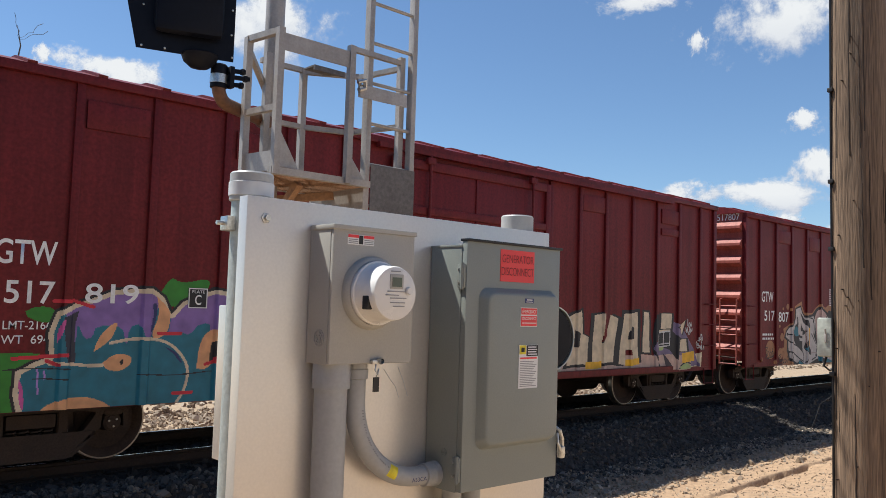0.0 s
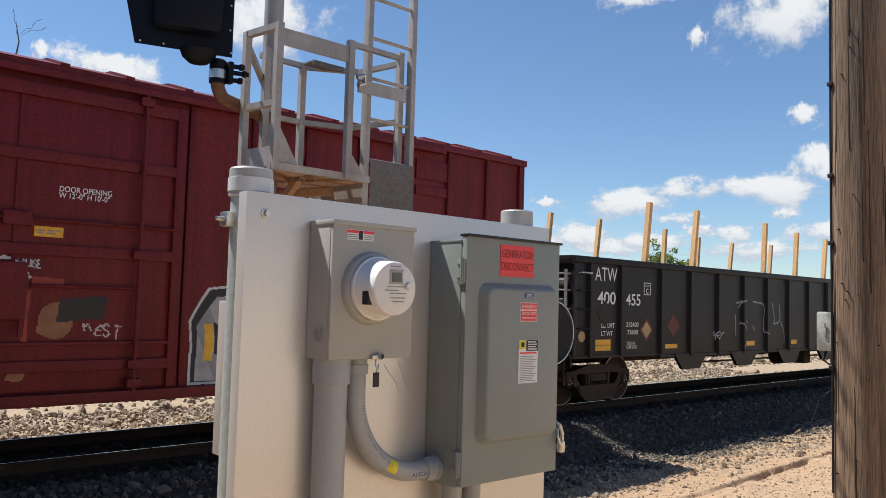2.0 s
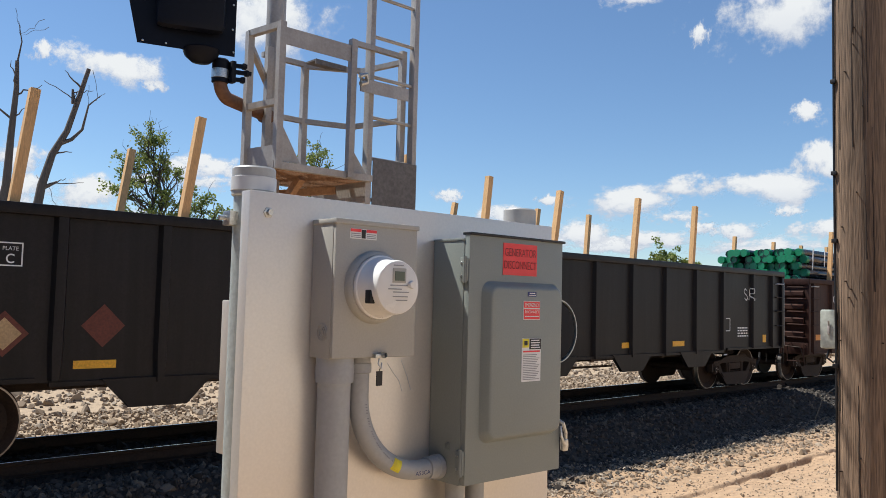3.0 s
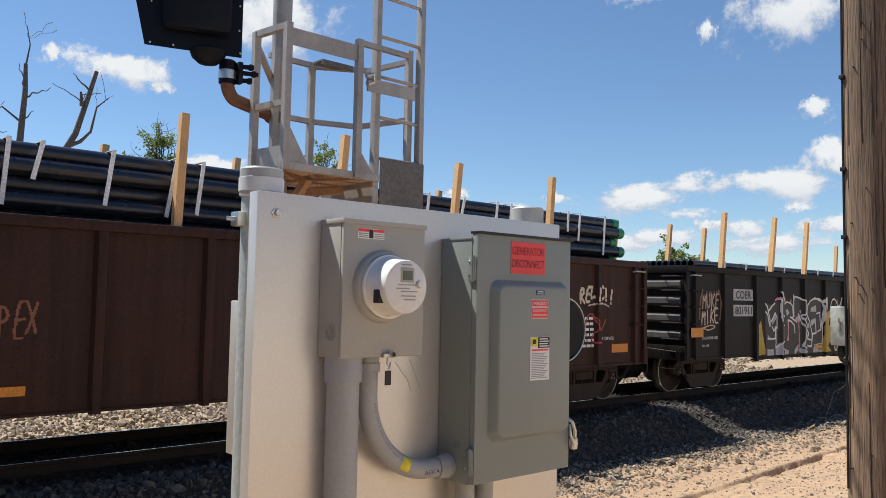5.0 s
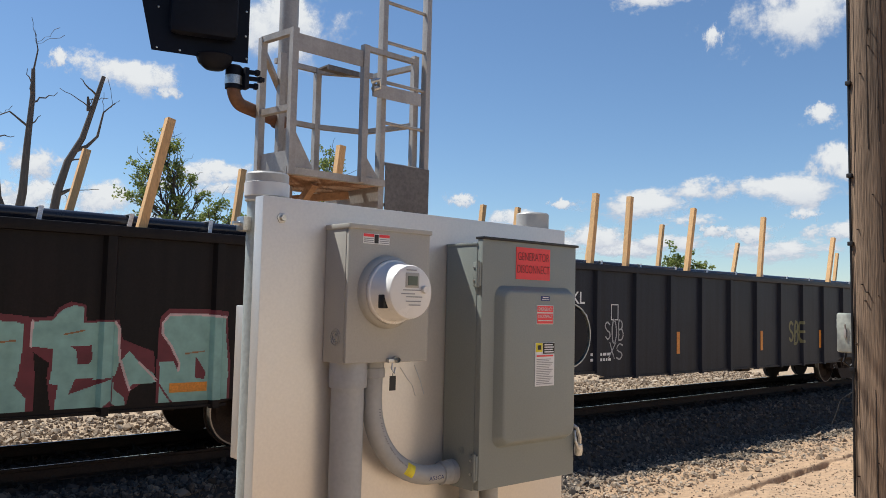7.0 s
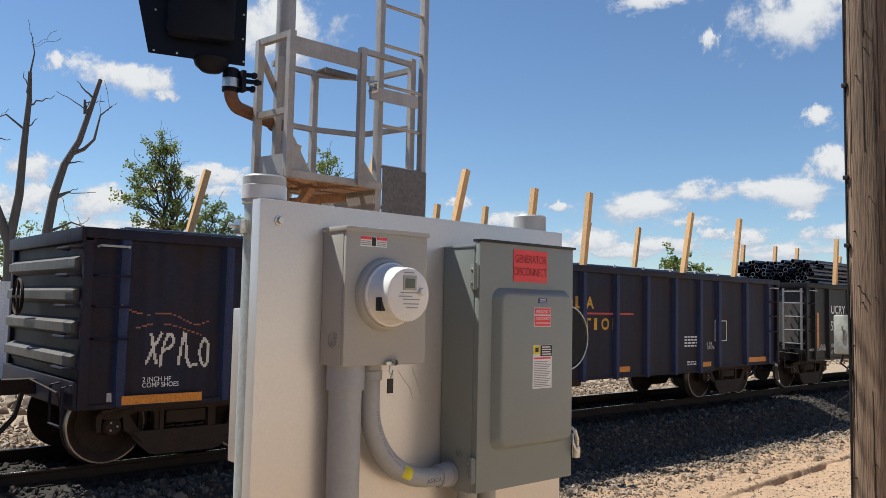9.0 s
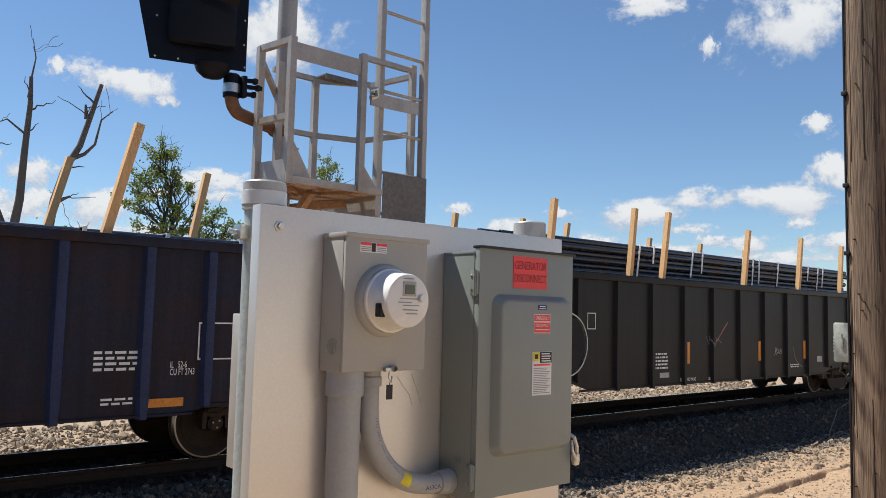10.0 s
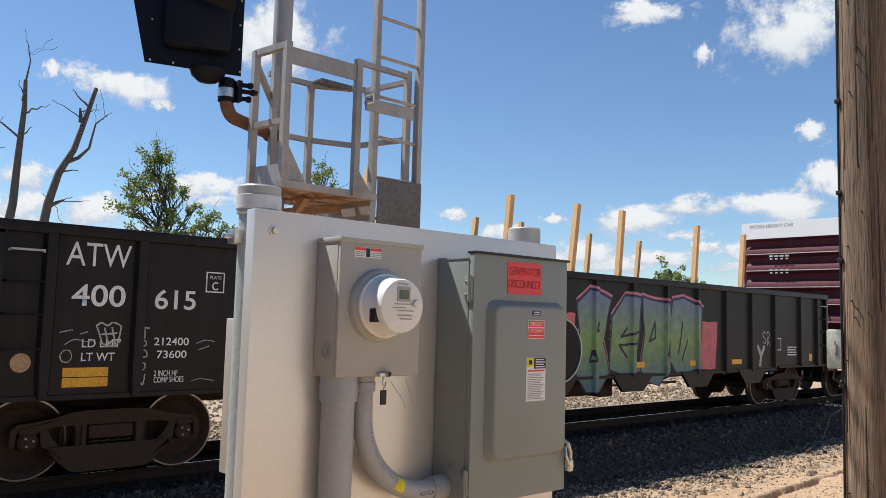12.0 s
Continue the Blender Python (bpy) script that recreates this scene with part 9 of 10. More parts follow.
    p.line((0.16, 0.09, 0.05), 0.05, [(0.62, 1.62), (0.62, 2.02), (0.74, 2.24)]).line((0.16, 0.09, 0.05), 0.05, [(1.46, 1.58), (1.50, 2.0), (1.40, 2.22)]).line((0.50, 0.36, 0.24), 0.03, [(0.74, 1.42), (1.0, 1.35), (1.32, 1.42), (1.05, 1.47), (0.74, 1.42)])
    p.fill(yel, [(3.15, 0.72), (3.1, 1.3), (3.35, 1.55), (3.45, 1.1), (3.6, 0.75)], False)
    ash, chalk = (0.42, 0.42, 0.42), (0.66, 0.65, 0.64)
    p.fill((0.028, 0.023, 0.021), [(3.55, 0.68), (3.55, 1.95), (3.9, 1.95), (4.3, 2.08), (4.5, 1.95), (5.0, 2.0), (5.1, 2.16), (5.6, 2.03), (5.8, 1.95), (6.2, 2.13), (6.6, 2.05), (6.7, 0.7)], False)
    for q in [[(4.6, 1.81), (4.7, 1.84), (4.81, 1.74), (4.67, 1.66)], [(5.36, 1.81), (5.45, 1.79), (5.46, 1.71), (5.37, 1.74)], [(3.66, 1.22), (3.79, 1.15), (3.66, 1.11)], [(5.04, 2.21), (5.1, 2.12), (5.02, 2.02)], [(4.28, 2.26), (4.36, 2.24), (4.4, 2.08), (4.48, 1.93), (4.34, 2.08)], [(4.06, 0.93), (4.3, 1.02), (4.38, 0.68), (4.07, 0.71)], [(4.36, 0.88), (4.75, 0.82), (4.76, 0.69), (4.42, 0.74)], [(5.08, 0.84), (5.28, 0.96), (5.26, 0.8), (5.09, 0.67)], [(5.35, 0.86), (5.79, 0.76), (5.77, 0.67), (5.35, 0.74)], [(3.64, 0.88), (3.98, 0.87), (4.0, 0.68), (3.66, 0.68)], [(6.15, 0.83), (6.45, 0.96), (6.46, 0.72), (6.16, 0.67)], [(6.01, 1.89), (6.31, 1.94), (6.33, 1.77), (6.0, 1.79)], [(6.02, 1.57), (6.29, 1.61), (6.29, 1.49), (6.03, 1.42)], [(5.91, 1.5), (5.93, 1.39), (5.78, 1.34), (5.75, 1.44)], [(3.87, 1.56), (4.05, 1.73), (4.11, 1.61), (3.91, 1.46)], [(5.14, 1.6), (5.31, 1.7), (5.41, 1.54), (5.33, 1.5)]]:
        p.fill(ash, q, False)
    for q in [[(4.47, 1.99), (4.56, 2.14), (4.59, 2.06), (4.51, 1.94)], [(4.83, 2.03), (4.89, 2.12), (4.9, 2.01)], [(5.68, 1.99), (5.76, 2.15), (5.78, 2.08), (5.71, 1.96)]]:
        p.fill((0.55, 0.30, 0.14), q, False)
    for q in [[(3.55, 1.95), (3.65, 1.89), (3.81, 1.56), (3.79, 1.43), (3.67, 1.71), (3.57, 1.76)], [(3.72, 1.79), (3.9, 1.93), (4.02, 1.98)], [(4.04, 2.06), (4.17, 2.09), (4.3, 2.07), (4.28, 1.9), (4.33, 1.54)], [(4.31, 2.24), (4.37, 2.06), (4.49, 1.86), (4.51, 1.94), (4.63, 2.01), (4.85, 2.0), (4.96, 1.93), (5.03, 1.66), (4.95, 1.63), (4.85, 1.65)], [(5.04, 2.2), (5.03, 1.91), (5.06, 1.66)], [(5.1, 2.16), (5.37, 2.11), (5.61, 2.03), (5.62, 1.71), (5.45, 1.66), (5.85, 1.25), (5.72, 0.97), (5.75, 0.91), (6.03, 0.89), (6.09, 1.21)], [(5.31, 1.71), (5.62, 1.31), (5.5, 0.89), (5.79, 0.76)], [(4.96, 1.62), (5.21, 1.52)], [(4.74, 1.57), (4.74, 1.31), (4.7, 1.07)], [(4.74, 1.57), (4.92, 1.54), (5.08, 1.44), (5.09, 1.25)], [(4.38, 1.67), (4.51, 1.48), (4.4, 1.43)], [(4.53, 1.45), (4.52, 1.09), (4.45, 1.11)], [(3.87, 1.56), (4.05, 1.75), (4.15, 1.64), (4.15, 1.38), (4.07, 1.38), (4.03, 1.13), (3.66, 1.12)], [(3.89, 1.42), (3.98, 1.31), (4.07, 1.41)], [(4.09, 1.41), (4.07, 0.94)], [(4.07, 0.9), (4.24, 0.94), (4.45, 1.1)], [(6.24, 2.13), (5.98, 2.07), (5.8, 1.93), (5.79, 1.71), (5.95, 1.54), (6.07, 1.21), (6.05, 1.05), (5.78, 1.09), (5.87, 1.22)], [(6.27, 1.59), (6.31, 1.22), (6.09, 1.21)], [(5.64, 1.7), (5.79, 1.71), (5.56, 1.57)]]:
        p.line(chalk, 0.042, q, False)
    for q in [[(5.14, 1.59), (5.33, 1.5), (5.32, 0.79)], [(4.76, 1.53), (4.73, 1.09)], [(4.5, 1.32), (4.48, 1.11)], [(4.05, 2.06), (4.27, 2.1)]]:
        p.line((0.55, 0.24, 0.28), 0.05, q, False)
    p.line(chalk, 0.045, [(6.24, 2.13), (6.7, 2.02), (6.83, 2.16), (6.72, 1.7), (6.6, 1.3)], False).line(chalk, 0.04, [(6.35, 1.72), (6.55, 1.75), (6.6, 1.3), (6.4, 1.25)], False)
    p.word("TSB", 8.24, 1.64, 8.64, 1.81, 0.03, (0.6, 0.58, 0.5)).word("BLT", 8.26, 1.40, 8.69, 1.58, 0.03, (0.6, 0.58, 0.5)).word("WFL", 8.5, 0.84, 8.8, 0.95, 0.02, (0.5, 0.5, 0.45))
    p.fill(yel, [(6.77, 1.74), (6.98, 1.81), (6.96, 1.45), (6.92, 1.07), (6.91, 0.63), (6.58, 0.67), (6.69, 0.9), (6.74, 1.2), (6.77, 1.51)], False)
    p.fill(yel, [(7.01, 1.79), (7.16, 1.82), (7.22, 1.89), (7.41, 1.93), (7.42, 1.82), (7.17, 1.66), (7.13, 1.51), (7.09, 1.44), (7.5, 1.42), (7.19, 1.22), (7.35, 1.09), (7.47, 0.96), (7.14, 0.98), (7.05, 0.88), (7.39, 0.63), (6.95, 0.63), (6.98, 1.13), (6.99, 1.51)], False)
    p.line((0.66, 0.60, 0.46), 0.038, [(7.11, 1.66), (7.23, 1.66), (7.46, 1.68)])
    p.line((0.66, 0.60, 0.46), 0.038, [(7.2, 1.43), (7.3, 1.6), (7.46, 1.68)])
    p.line((0.66, 0.60, 0.46), 0.038, [(7.18, 1.79), (7.26, 2.05), (7.4, 2.13), (7.57, 2.06), (7.71, 1.88), (7.85, 2), (7.95, 2.17)])
    p.line((0.66, 0.60, 0.46), 0.038, [(7.95, 2.17), (7.86, 1.96), (7.91, 1.76), (8, 1.71), (7.98, 1.65), (7.69, 1.67)])
    p.line((0.66, 0.60, 0.46), 0.038, [(7.86, 1.65), (7.97, 1.49), (7.95, 1.23), (7.78, 1.07), (7.55, 1)])
    p.line((0.66, 0.60, 0.46), 0.038, [(7.57, 1.23), (7.55, 1.05), (7.54, 0.69)])
    p.line((0.66, 0.60, 0.46), 0.038, [(7.43, 0.85), (7.54, 0.66), (7.65, 0.85)])
    p.line((0.25, 0.25, 0.26), 0.02, [(7.39, 1.79), (7.51, 1.96), (7.69, 2.1)])
    p.line((0.25, 0.25, 0.26), 0.02, [(7.36, 1.69), (7.45, 1.77), (7.8, 1.79)])
    p.line((0.25, 0.25, 0.26), 0.02, [(7.64, 2.06), (7.63, 1.76), (7.59, 1.45)])
    p.line((0.25, 0.25, 0.26), 0.02, [(7.64, 2.06), (7.86, 1.73)])
    p.line(chalk, 0.045, [(6.73, 2.02), (6.8, 2.07), (6.86, 2.19), (6.83, 2.07), (6.85, 1.88), (6.9, 1.81)])
    p.line(chalk, 0.045, [(6.14, 2.11), (6.38, 2.11), (6.64, 2.08), (6.73, 1.94), (6.77, 1.82), (6.76, 1.57), (6.71, 1.45), (6.69, 1.21), (6.66, 0.94)])
    p.fill(ash, [(6.1, 0.65), (6.19, 0.93), (6.66, 0.95), (6.66, 0.91), (6.22, 0.92), (6.23, 0.79), (6.65, 0.77), (6.63, 0.71), (6.2, 0.73)], False)
    p.fill((0.03, 0.05, 0.13), [(8.37, 0.62), (8.35, 1.02), (8.72, 0.99), (8.44, 1.26), (8.87, 1.28), (8.79, 1.64), (9.18, 1.21), (9.22, 0.9), (9.15, 0.59)], False)
    p.fill(yel, [(8.35, 0.9), (8.59, 0.94), (8.78, 0.99), (8.47, 1.24), (8.89, 1.21), (8.84, 1.53), (9.04, 1.31), (9.17, 1.18), (9.17, 0.91), (9.14, 0.62), (8.85, 0.6)], False)
    p.fill((0.52, 0.37, 0.20), [(8.35, 0.9), (8.86, 0.97), (8.9, 0.61), (8.82, 0.62)], False)
    wine, rose = (0.14, 0.018, 0.028), (0.58, 0.42, 0.40)
    p.fill(wine, [(9.22, 1.58), (9.34, 1.77), (9.47, 1.85), (9.56, 1.81), (9.46, 1.44), (9.23, 1.15), (9.16, 0.97), (9.15, 0.62), (9.09, 0.62), (9.17, 1.09), (9.34, 1.39)], False)
    p.fill(wine, [(10.11, 0.97), (10.09, 1.31), (10.29, 1.62), (10.65, 1.73), (10.99, 1.7), (11.06, 0.45), (10.25, 0.52)], False)
    p.fill(wine, [(10.68, 1.7), (10.92, 1.68), (10.93, 1.48), (10.85, 1.01), (10.99, 0.86), (10.99, 0.61), (10.74, 0.62)], False)
    p.fill(wine, [(11.14, 1.07), (11.16, 1.23), (11.02, 1.33), (10.92, 1.48), (10.99, 1.7), (11.19, 1.72), (11.24, 1.82), (11.35, 1.88), (11.51, 1.84), (11.54, 1.66), (11.89, 1.67), (11.94, 1.45), (12.29, 1.33), (12.3, 1.07), (12.04, 0.88), (11.98, 0.58), (11.24, 0.62)], False)
    p.fill(wine, [(12.34, 1.38), (12.36, 1.72), (12.44, 1.81), (13.2, 1.79), (13.27, 0.58), (12.36, 0.6), (12.31, 1.13)], False)
    p.fill(mint, [(9.34, 1.61), (9.48, 1.8), (10.03, 1.58), (10.1, 1.44), (9.95, 1.19), (9.89, 1.06), (9.61, 1.07), (9.99, 1.02), (10.03, 0.89), (9.91, 0.86), (9.91, 0.61), (9.21, 0.61), (9.18, 0.91), (9.2, 1.03), (9.28, 1.21), (9.43, 1.28), (9.49, 1.45)], False)
    p.fill(mint, [(10.25, 0.9), (10.18, 1.11), (10.17, 1.38), (10.23, 1.51), (10.37, 1.59), (10.41, 1.51), (10.66, 1.64), (10.92, 1.63), (10.92, 1.43), (10.86, 1.09), (10.83, 0.98), (10.95, 0.81), (11, 0.62), (10.74, 0.59), (10.65, 0.82), (10.4, 0.94), (10.42, 0.56), (10.26, 0.55)], False)
    p.fill(mint, [(10.68, 1.65), (10.88, 1.64), (10.87, 1.24), (10.86, 1.07), (10.82, 1), (10.96, 0.86), (10.98, 0.62), (10.74, 0.63)], False)
    p.fill(mint, [(10.99, 1.4), (11, 1.66), (11.19, 1.68), (11.27, 1.79), (11.39, 1.84), (11.5, 1.81), (11.51, 1.64), (11.85, 1.64), (11.9, 1.58), (11.9, 1.21), (11.85, 1.04), (11.43, 0.98), (11.38, 0.88), (11.61, 0.94), (11.83, 1.03), (11.85, 0.9), (11.98, 0.8), (12.02, 0.59), (11.25, 0.62), (11.26, 0.99), (11.17, 1.01), (11.19, 1.17), (11.21, 1.38)], False)
    p.fill(mint, [(11.91, 1.21), (12.01, 1.33), (12.12, 1.2), (12.29, 1.07), (12.33, 0.97), (12.07, 0.96), (12.01, 0.91), (11.94, 1.08)], False)
    p.fill(mint, [(12.4, 1.52), (12.39, 1.65), (12.46, 1.74), (13.18, 1.72), (13.23, 0.63), (12.58, 0.63), (12.38, 0.63), (12.35, 1.2), (12.52, 1.19), (12.57, 1.08), (12.59, 1.19), (12.47, 1.42)], False)
    p.fill(wine, [(9.48, 1.01), (9.68, 1.31), (9.73, 1.32), (9.65, 1.1), (9.85, 1.05), (9.73, 1.02), (9.54, 0.99)], False)
    p.fill(wine, [(9.5, 0.59), (9.64, 0.79), (9.74, 0.8), (9.7, 0.57)], False)
    p.fill(wine, [(10.32, 1.11), (10.31, 1.27), (10.42, 1.32), (10.58, 1.31), (10.59, 1.1)], False)
    p.fill(wine, [(10.42, 0.84), (10.63, 0.82), (10.74, 0.59), (10.43, 0.58)], False)
    p.fill(wine, [(11.38, 1.4), (11.6, 1.39), (11.61, 1.25), (11.57, 1.19), (11.45, 1.19), (11.44, 1.35)], False)
    p.fill(wine, [(11.38, 0.88), (11.43, 1.04), (11.63, 1.03), (11.55, 0.96)], False)
    p.fill(wine, [(11.65, 0.65), (11.8, 0.77), (11.89, 0.71), (11.94, 0.59)], False)
    p.fill(wine, [(12.79, 0.98), (12.79, 1.24), (12.92, 1.04), (12.91, 0.96)], False)
    p.line(rose, 0.028, [(9.34, 1.61), (9.48, 1.8), (10.03, 1.58), (10.1, 1.44)], False)
    p.line(rose, 0.028, [(9.34, 1.61), (9.47, 1.48), (9.49, 1.42), (9.4, 1.27), (9.28, 1.21), (9.19, 1)], False)
    p.line(rose, 0.028, [(10.25, 0.91), (10.18, 1.11), (10.17, 1.38), (10.27, 1.52)], False)
    p.line(rose, 0.028, [(10.58, 1.31), (10.58, 1.1)], False)
    p.line(rose, 0.028, [(9.73, 1.32), (9.65, 1.1), (9.87, 1.05)], False)
    p.line(rose, 0.028, [(10.63, 0.84), (10.76, 0.58)], False)
    p.line(rose, 0.028, [(12.4, 1.52), (12.39, 1.65), (12.46, 1.74), (13.18, 1.72)], False)
    p.line(rose, 0.028, [(12.4, 1.52), (12.49, 1.39), (12.59, 1.16), (12.58, 1.08)], False)
    p.line(rose, 0.028, [(10.99, 1.4), (11, 1.66)], False)
    p.line(rose, 0.028, [(11.85, 1.64), (11.9, 1.58), (11.9, 1.21)], False)
    p.line(rose, 0.028, [(11.91, 1.21), (11.96, 1.05), (12.03, 0.89)], False)
    p.line(rose, 0.028, [(12.12, 1.2), (12.33, 0.99)], False)
    p.line(wine, 0.02, [(12.32, 1), (12.47, 0.8), (12.6, 0.63)], False)
    p.line(wine, 0.02, [(11.82, 1.01), (11.84, 0.76)], False)
    p.line((0.30, 0.14, 0.05), 0.018, [(9.51, 1.61), (9.76, 1.58), (10, 1.56)], False)
    p.line((0.30, 0.14, 0.05), 0.018, [(9.55, 1.31), (9.71, 1.32)], False)
    p.line((0.30, 0.14, 0.05), 0.018, [(10.41, 1.43), (10.61, 1.45)], False)
    p.line((0.30, 0.14, 0.05), 0.018, [(10.69, 1.43), (10.84, 1.45)], False)
    p.line((0.30, 0.14, 0.05), 0.018, [(11.32, 1.53), (11.52, 1.56)], False)
    p.line((0.30, 0.14, 0.05), 0.018, [(12.67, 1.27), (12.9, 1.29)], False)
    p.fill(yel, [(13.84, 1.58), (13.34, 1.33), (13.33, 1.05), (13.87, 0.71), (13.62, 1.02), (14.01, 1.16), (13.60, 1.18)], False)
    p.word("TANK", 14.1, 1.5, 14.62, 1.72, 0.03, (0.55, 0.5, 0.38)).word("NERC", 14.1, 1.22, 14.62, 1.4, 0.03, (0.55, 0.5, 0.38)).word("KTAR", 14.05, 0.78, 14.5, 0.95, 0.035, WHITE_P)
    part("graffiti", p.mesh(dep), "spray", car, "white outlined letters, yellow stars and mint letters")
    stripe(car, 6.25, 0.82, 6.66, 0.91, sh - 0.008, "orange")
    stripe(car, 9.35, 0.82, 9.81, 0.92, sh - 0.008, "orange")
    stripe(car, 12.49, 0.83, 12.95, 0.94, sh - 0.008, "orange")
    frame_mark(car, 13.61, 1.19, 14.08, 1.48, sh - 0.008)
    part("stencil_panel", plate(13.63, 1.21, 14.06, 1.46, sh - 0.007, 0.001), "black", car)
    pipe_load(73.92, 1.0, 15.6, 0.16, 2, "black pipes lying just above the rim of a gondola", stakes=[(3.93, .15, 4.08), (5.78, .16, 4.1), (9.54, .3, 3.95), (11.98, .30, 4.07), (1.6, .1, 4.0), (14.6, .1, 4.1)], base=2.60, straps=spread(2.2, 15.0, 1.0), seed=6)

    # --- slate gondola ---
    L5 = 16.14
    r5 = [0.45, 1.42, 2.75] + spread(3.95, L5 - 3.95, 1.12) + [L5 - 2.75, L5 - 1.42, L5 - 0.45]
    car, dep, sh = gondola(91.62, L5, "gon_slate", r5, "dark slate gondola car with white lettering and tags", belly=0.62, edge="ladder_grey")
    mark(car, "NOKL", 1.55, 1.99, 2.42, 2.21, sh)
    mark(car, "320279", 1.52, 1.60, 2.50, 1.82, sh)
    frame_mark(car, 3.2, 1.7, 3.42, 2.0, sh)
    for x, h in ((5.4, 0.45), (8.9, 0.45), (12.0, 0.45)):
        stripe(car, x, 1.02, x + 0.11, 1.02 + h, sh, "orange")
    stripe(car, 14.95, 1.0, 15.12, 2.0, sh, "orange")
    mark(car, "LIFT AND\nJACK HERE", 14.5, 1.0, 14.8, 1.12, sh, heavy=0.004)
    mark(car, "2 INCH HF COMP SHOES", 14.8, 0.84, 15.85, 0.92, sh - 0.04, heavy=0.008)
    mark(car, "52-6\n9-8\n5-6\n2791", 13.9, 1.25, 14.1, 1.66, sh, heavy=0.006)
    bars(car, 2.6, 0.95, 3.2, 1.15, 2, sh, 12)
    p = Paint(0.4, 4.6, 0.75, 2.1, seed=51)
    pale, edge_c = (0.34, 0.34, 0.33), (0.50, 0.50, 0.49)
    for k, x in enumerate((0.85, 1.42, 1.98)):
        q = [(x - 0.22, 0.85), (x - 0.25, 1.3), (x - 0.16, 1.55), (x - 0.25, 1.8), (x - 0.08, 2.02), (x + 0.18, 1.95), (x + 0.22, 1.6), (x + 0.12, 1.4), (x + 0.24, 1.1), (x + 0.15, 0.84)]
        if k:
            p.fill(pale, q)
        p.line(edge_c, 0.04, q + q[:1]).line((0.08, 0.08, 0.09), 0.03, [(x - 0.08, 1.2), (x + 0.06, 1.25), (x + 0.05, 1.05), (x - 0.08, 1.02)]).line((0.08, 0.08, 0.09), 0.03, [(x - 0.08, 1.65), (x, 1.82), (x + 0.08, 1.7)])
    p.word("SOB", 3.0, 1.3, 3.6, 1.7, 0.03, (0.4, 0.4, 0.4)).word("XS", 3.1, 1.0, 3.6, 1.25, 0.025, (0.4, 0.4, 0.4))
    p.put((np.abs(np.sin(p.x * 31) * np.sin(p.z * 23)) > 0.9) & p.on, (0.06, 0.06, 0.065))
    part("graffiti", p.mesh(dep), "spray", car, "grey-white outlined tags")
    p = Paint(9.9, 14.5, 0.9, 2.0, seed=52)
    p.word("SBE", 10.3, 1.2, 11.1, 1.7, 0.07, (0.16, 0.15, 0.06)).word("G", 13.0, 1.4, 13.3, 1.8, 0.03, (0.4, 0.42, 0.4))
    part("graffiti", p.mesh(dep), "spray", car, "olive tag")
    pipe_load(91.62, 0.6, 15.2, 0.15, 3, "black pipes strapped in a gondola between tall stakes", stakes=[(5.8, .3, 4.1), (8.97, .2, 4.18), (12.56, .4, 3.95), (14.45, .25, 4.09), (2.6, .1, 4.05), (3.7, .05, 4.1)], base=2.40, straps=spread(2.0, 14.6, 1.2), seed=7, jag=0.2)

    # --- blue gondola ---
    L6 = 16.05
    r6 = [0.45, 1.72, 2.95, 3.72] + spread(4.68, 11.61, 0.97) + [12.56, 13.32, 14.52, 15.58]
    car, dep, sh = gondola(109.02, L6, "gon_blue", r6, "worn blue gondola car with flaking yellow lettering", belly=0.66, rib_mat="blue_rib", gear=1.46)
    mark(car, "NOKL", 1.99, 1.83, 2.63, 2.08, sh)
    mark(car, "3201", 1.99, 1.34, 2.72, 1.59, sh)
    mark(car, "77", 3.04, 1.34, 3.46, 1.58, sh)
    part("brake_reservoir", Shape().box((6.28, -1.36, 0.34), (7.12, -0.8, 0.66), cut=0.10), "truck", car, "dark tank hung under the side sill")
    mark(car, "LD LMT 220000", 1.96, 1.00, 2.59, 1.11, sh, heavy=0.008)
    mark(car, "LT WT  66000", 1.98, 0.90, 2.56, 1.00, sh, heavy=0.008)
    mark(car, "IL   52-6\nCU FT 2743", 12.87, 1.13, 13.17, 1.29, sh, heavy=0.004)
    bars(car, 12.1, .82, 12.45, .92, 2, sh, 34)
    stripe(car, 3.00, 0.80, 3.48, 0.93, sh, "orange")
    for i in range(4):
        z = 1.70 + 0.125 * i
        lg = Shape().add([(5.28 - 0.03 * i + 0.06 * (3 - i), sh - 0.007, z), (5.80, sh - 0.007, z), (5.80, sh - 0.007, z + 0.07), (5.22 - 0.04 * i, sh - 0.007, z + 0.07)], [(0, 1, 2, 3)])
        part("logo_bar", lg, "logo_yellow", car, "yellow speed bar")
    p = Paint(5.5, 10.2, 1.5, 2.3, 0.018, seed=61)
    yl = (0.66, 0.36, 0.02)
    p.word("GC", 5.78, 1.68, 6.55, 2.12, 0.13, yl, None, 0, 0)
    part("graffiti", p.mesh(dep), "spray", car, "worn yellow initials")
    # letters stand between the ribs, those on a rib are worn away
    for text, z0, z1, spots in (("GONDOLA", 1.95, 2.17, (6.70, 7.02, 7.34, 7.80, 8.14, 8.44, 8.74)), ("CONNECTION", 1.56, 1.78, (6.68, 7.00, 7.32, 7.74, 8.06, 8.36, 8.66, 8.98, 9.20, 9.54))):
        for ch, x in zip(text, spots):
            mark(car, ch, x, z0, x + (0.09 if ch == "I" else 0.23), z1, sh, "logo_yellow", heavy=0.03)
    part("red_line", Shape().box((6.55, sh - 0.008, 1.845), (10.2, sh - 0.004, 1.880)), "line_red", car)
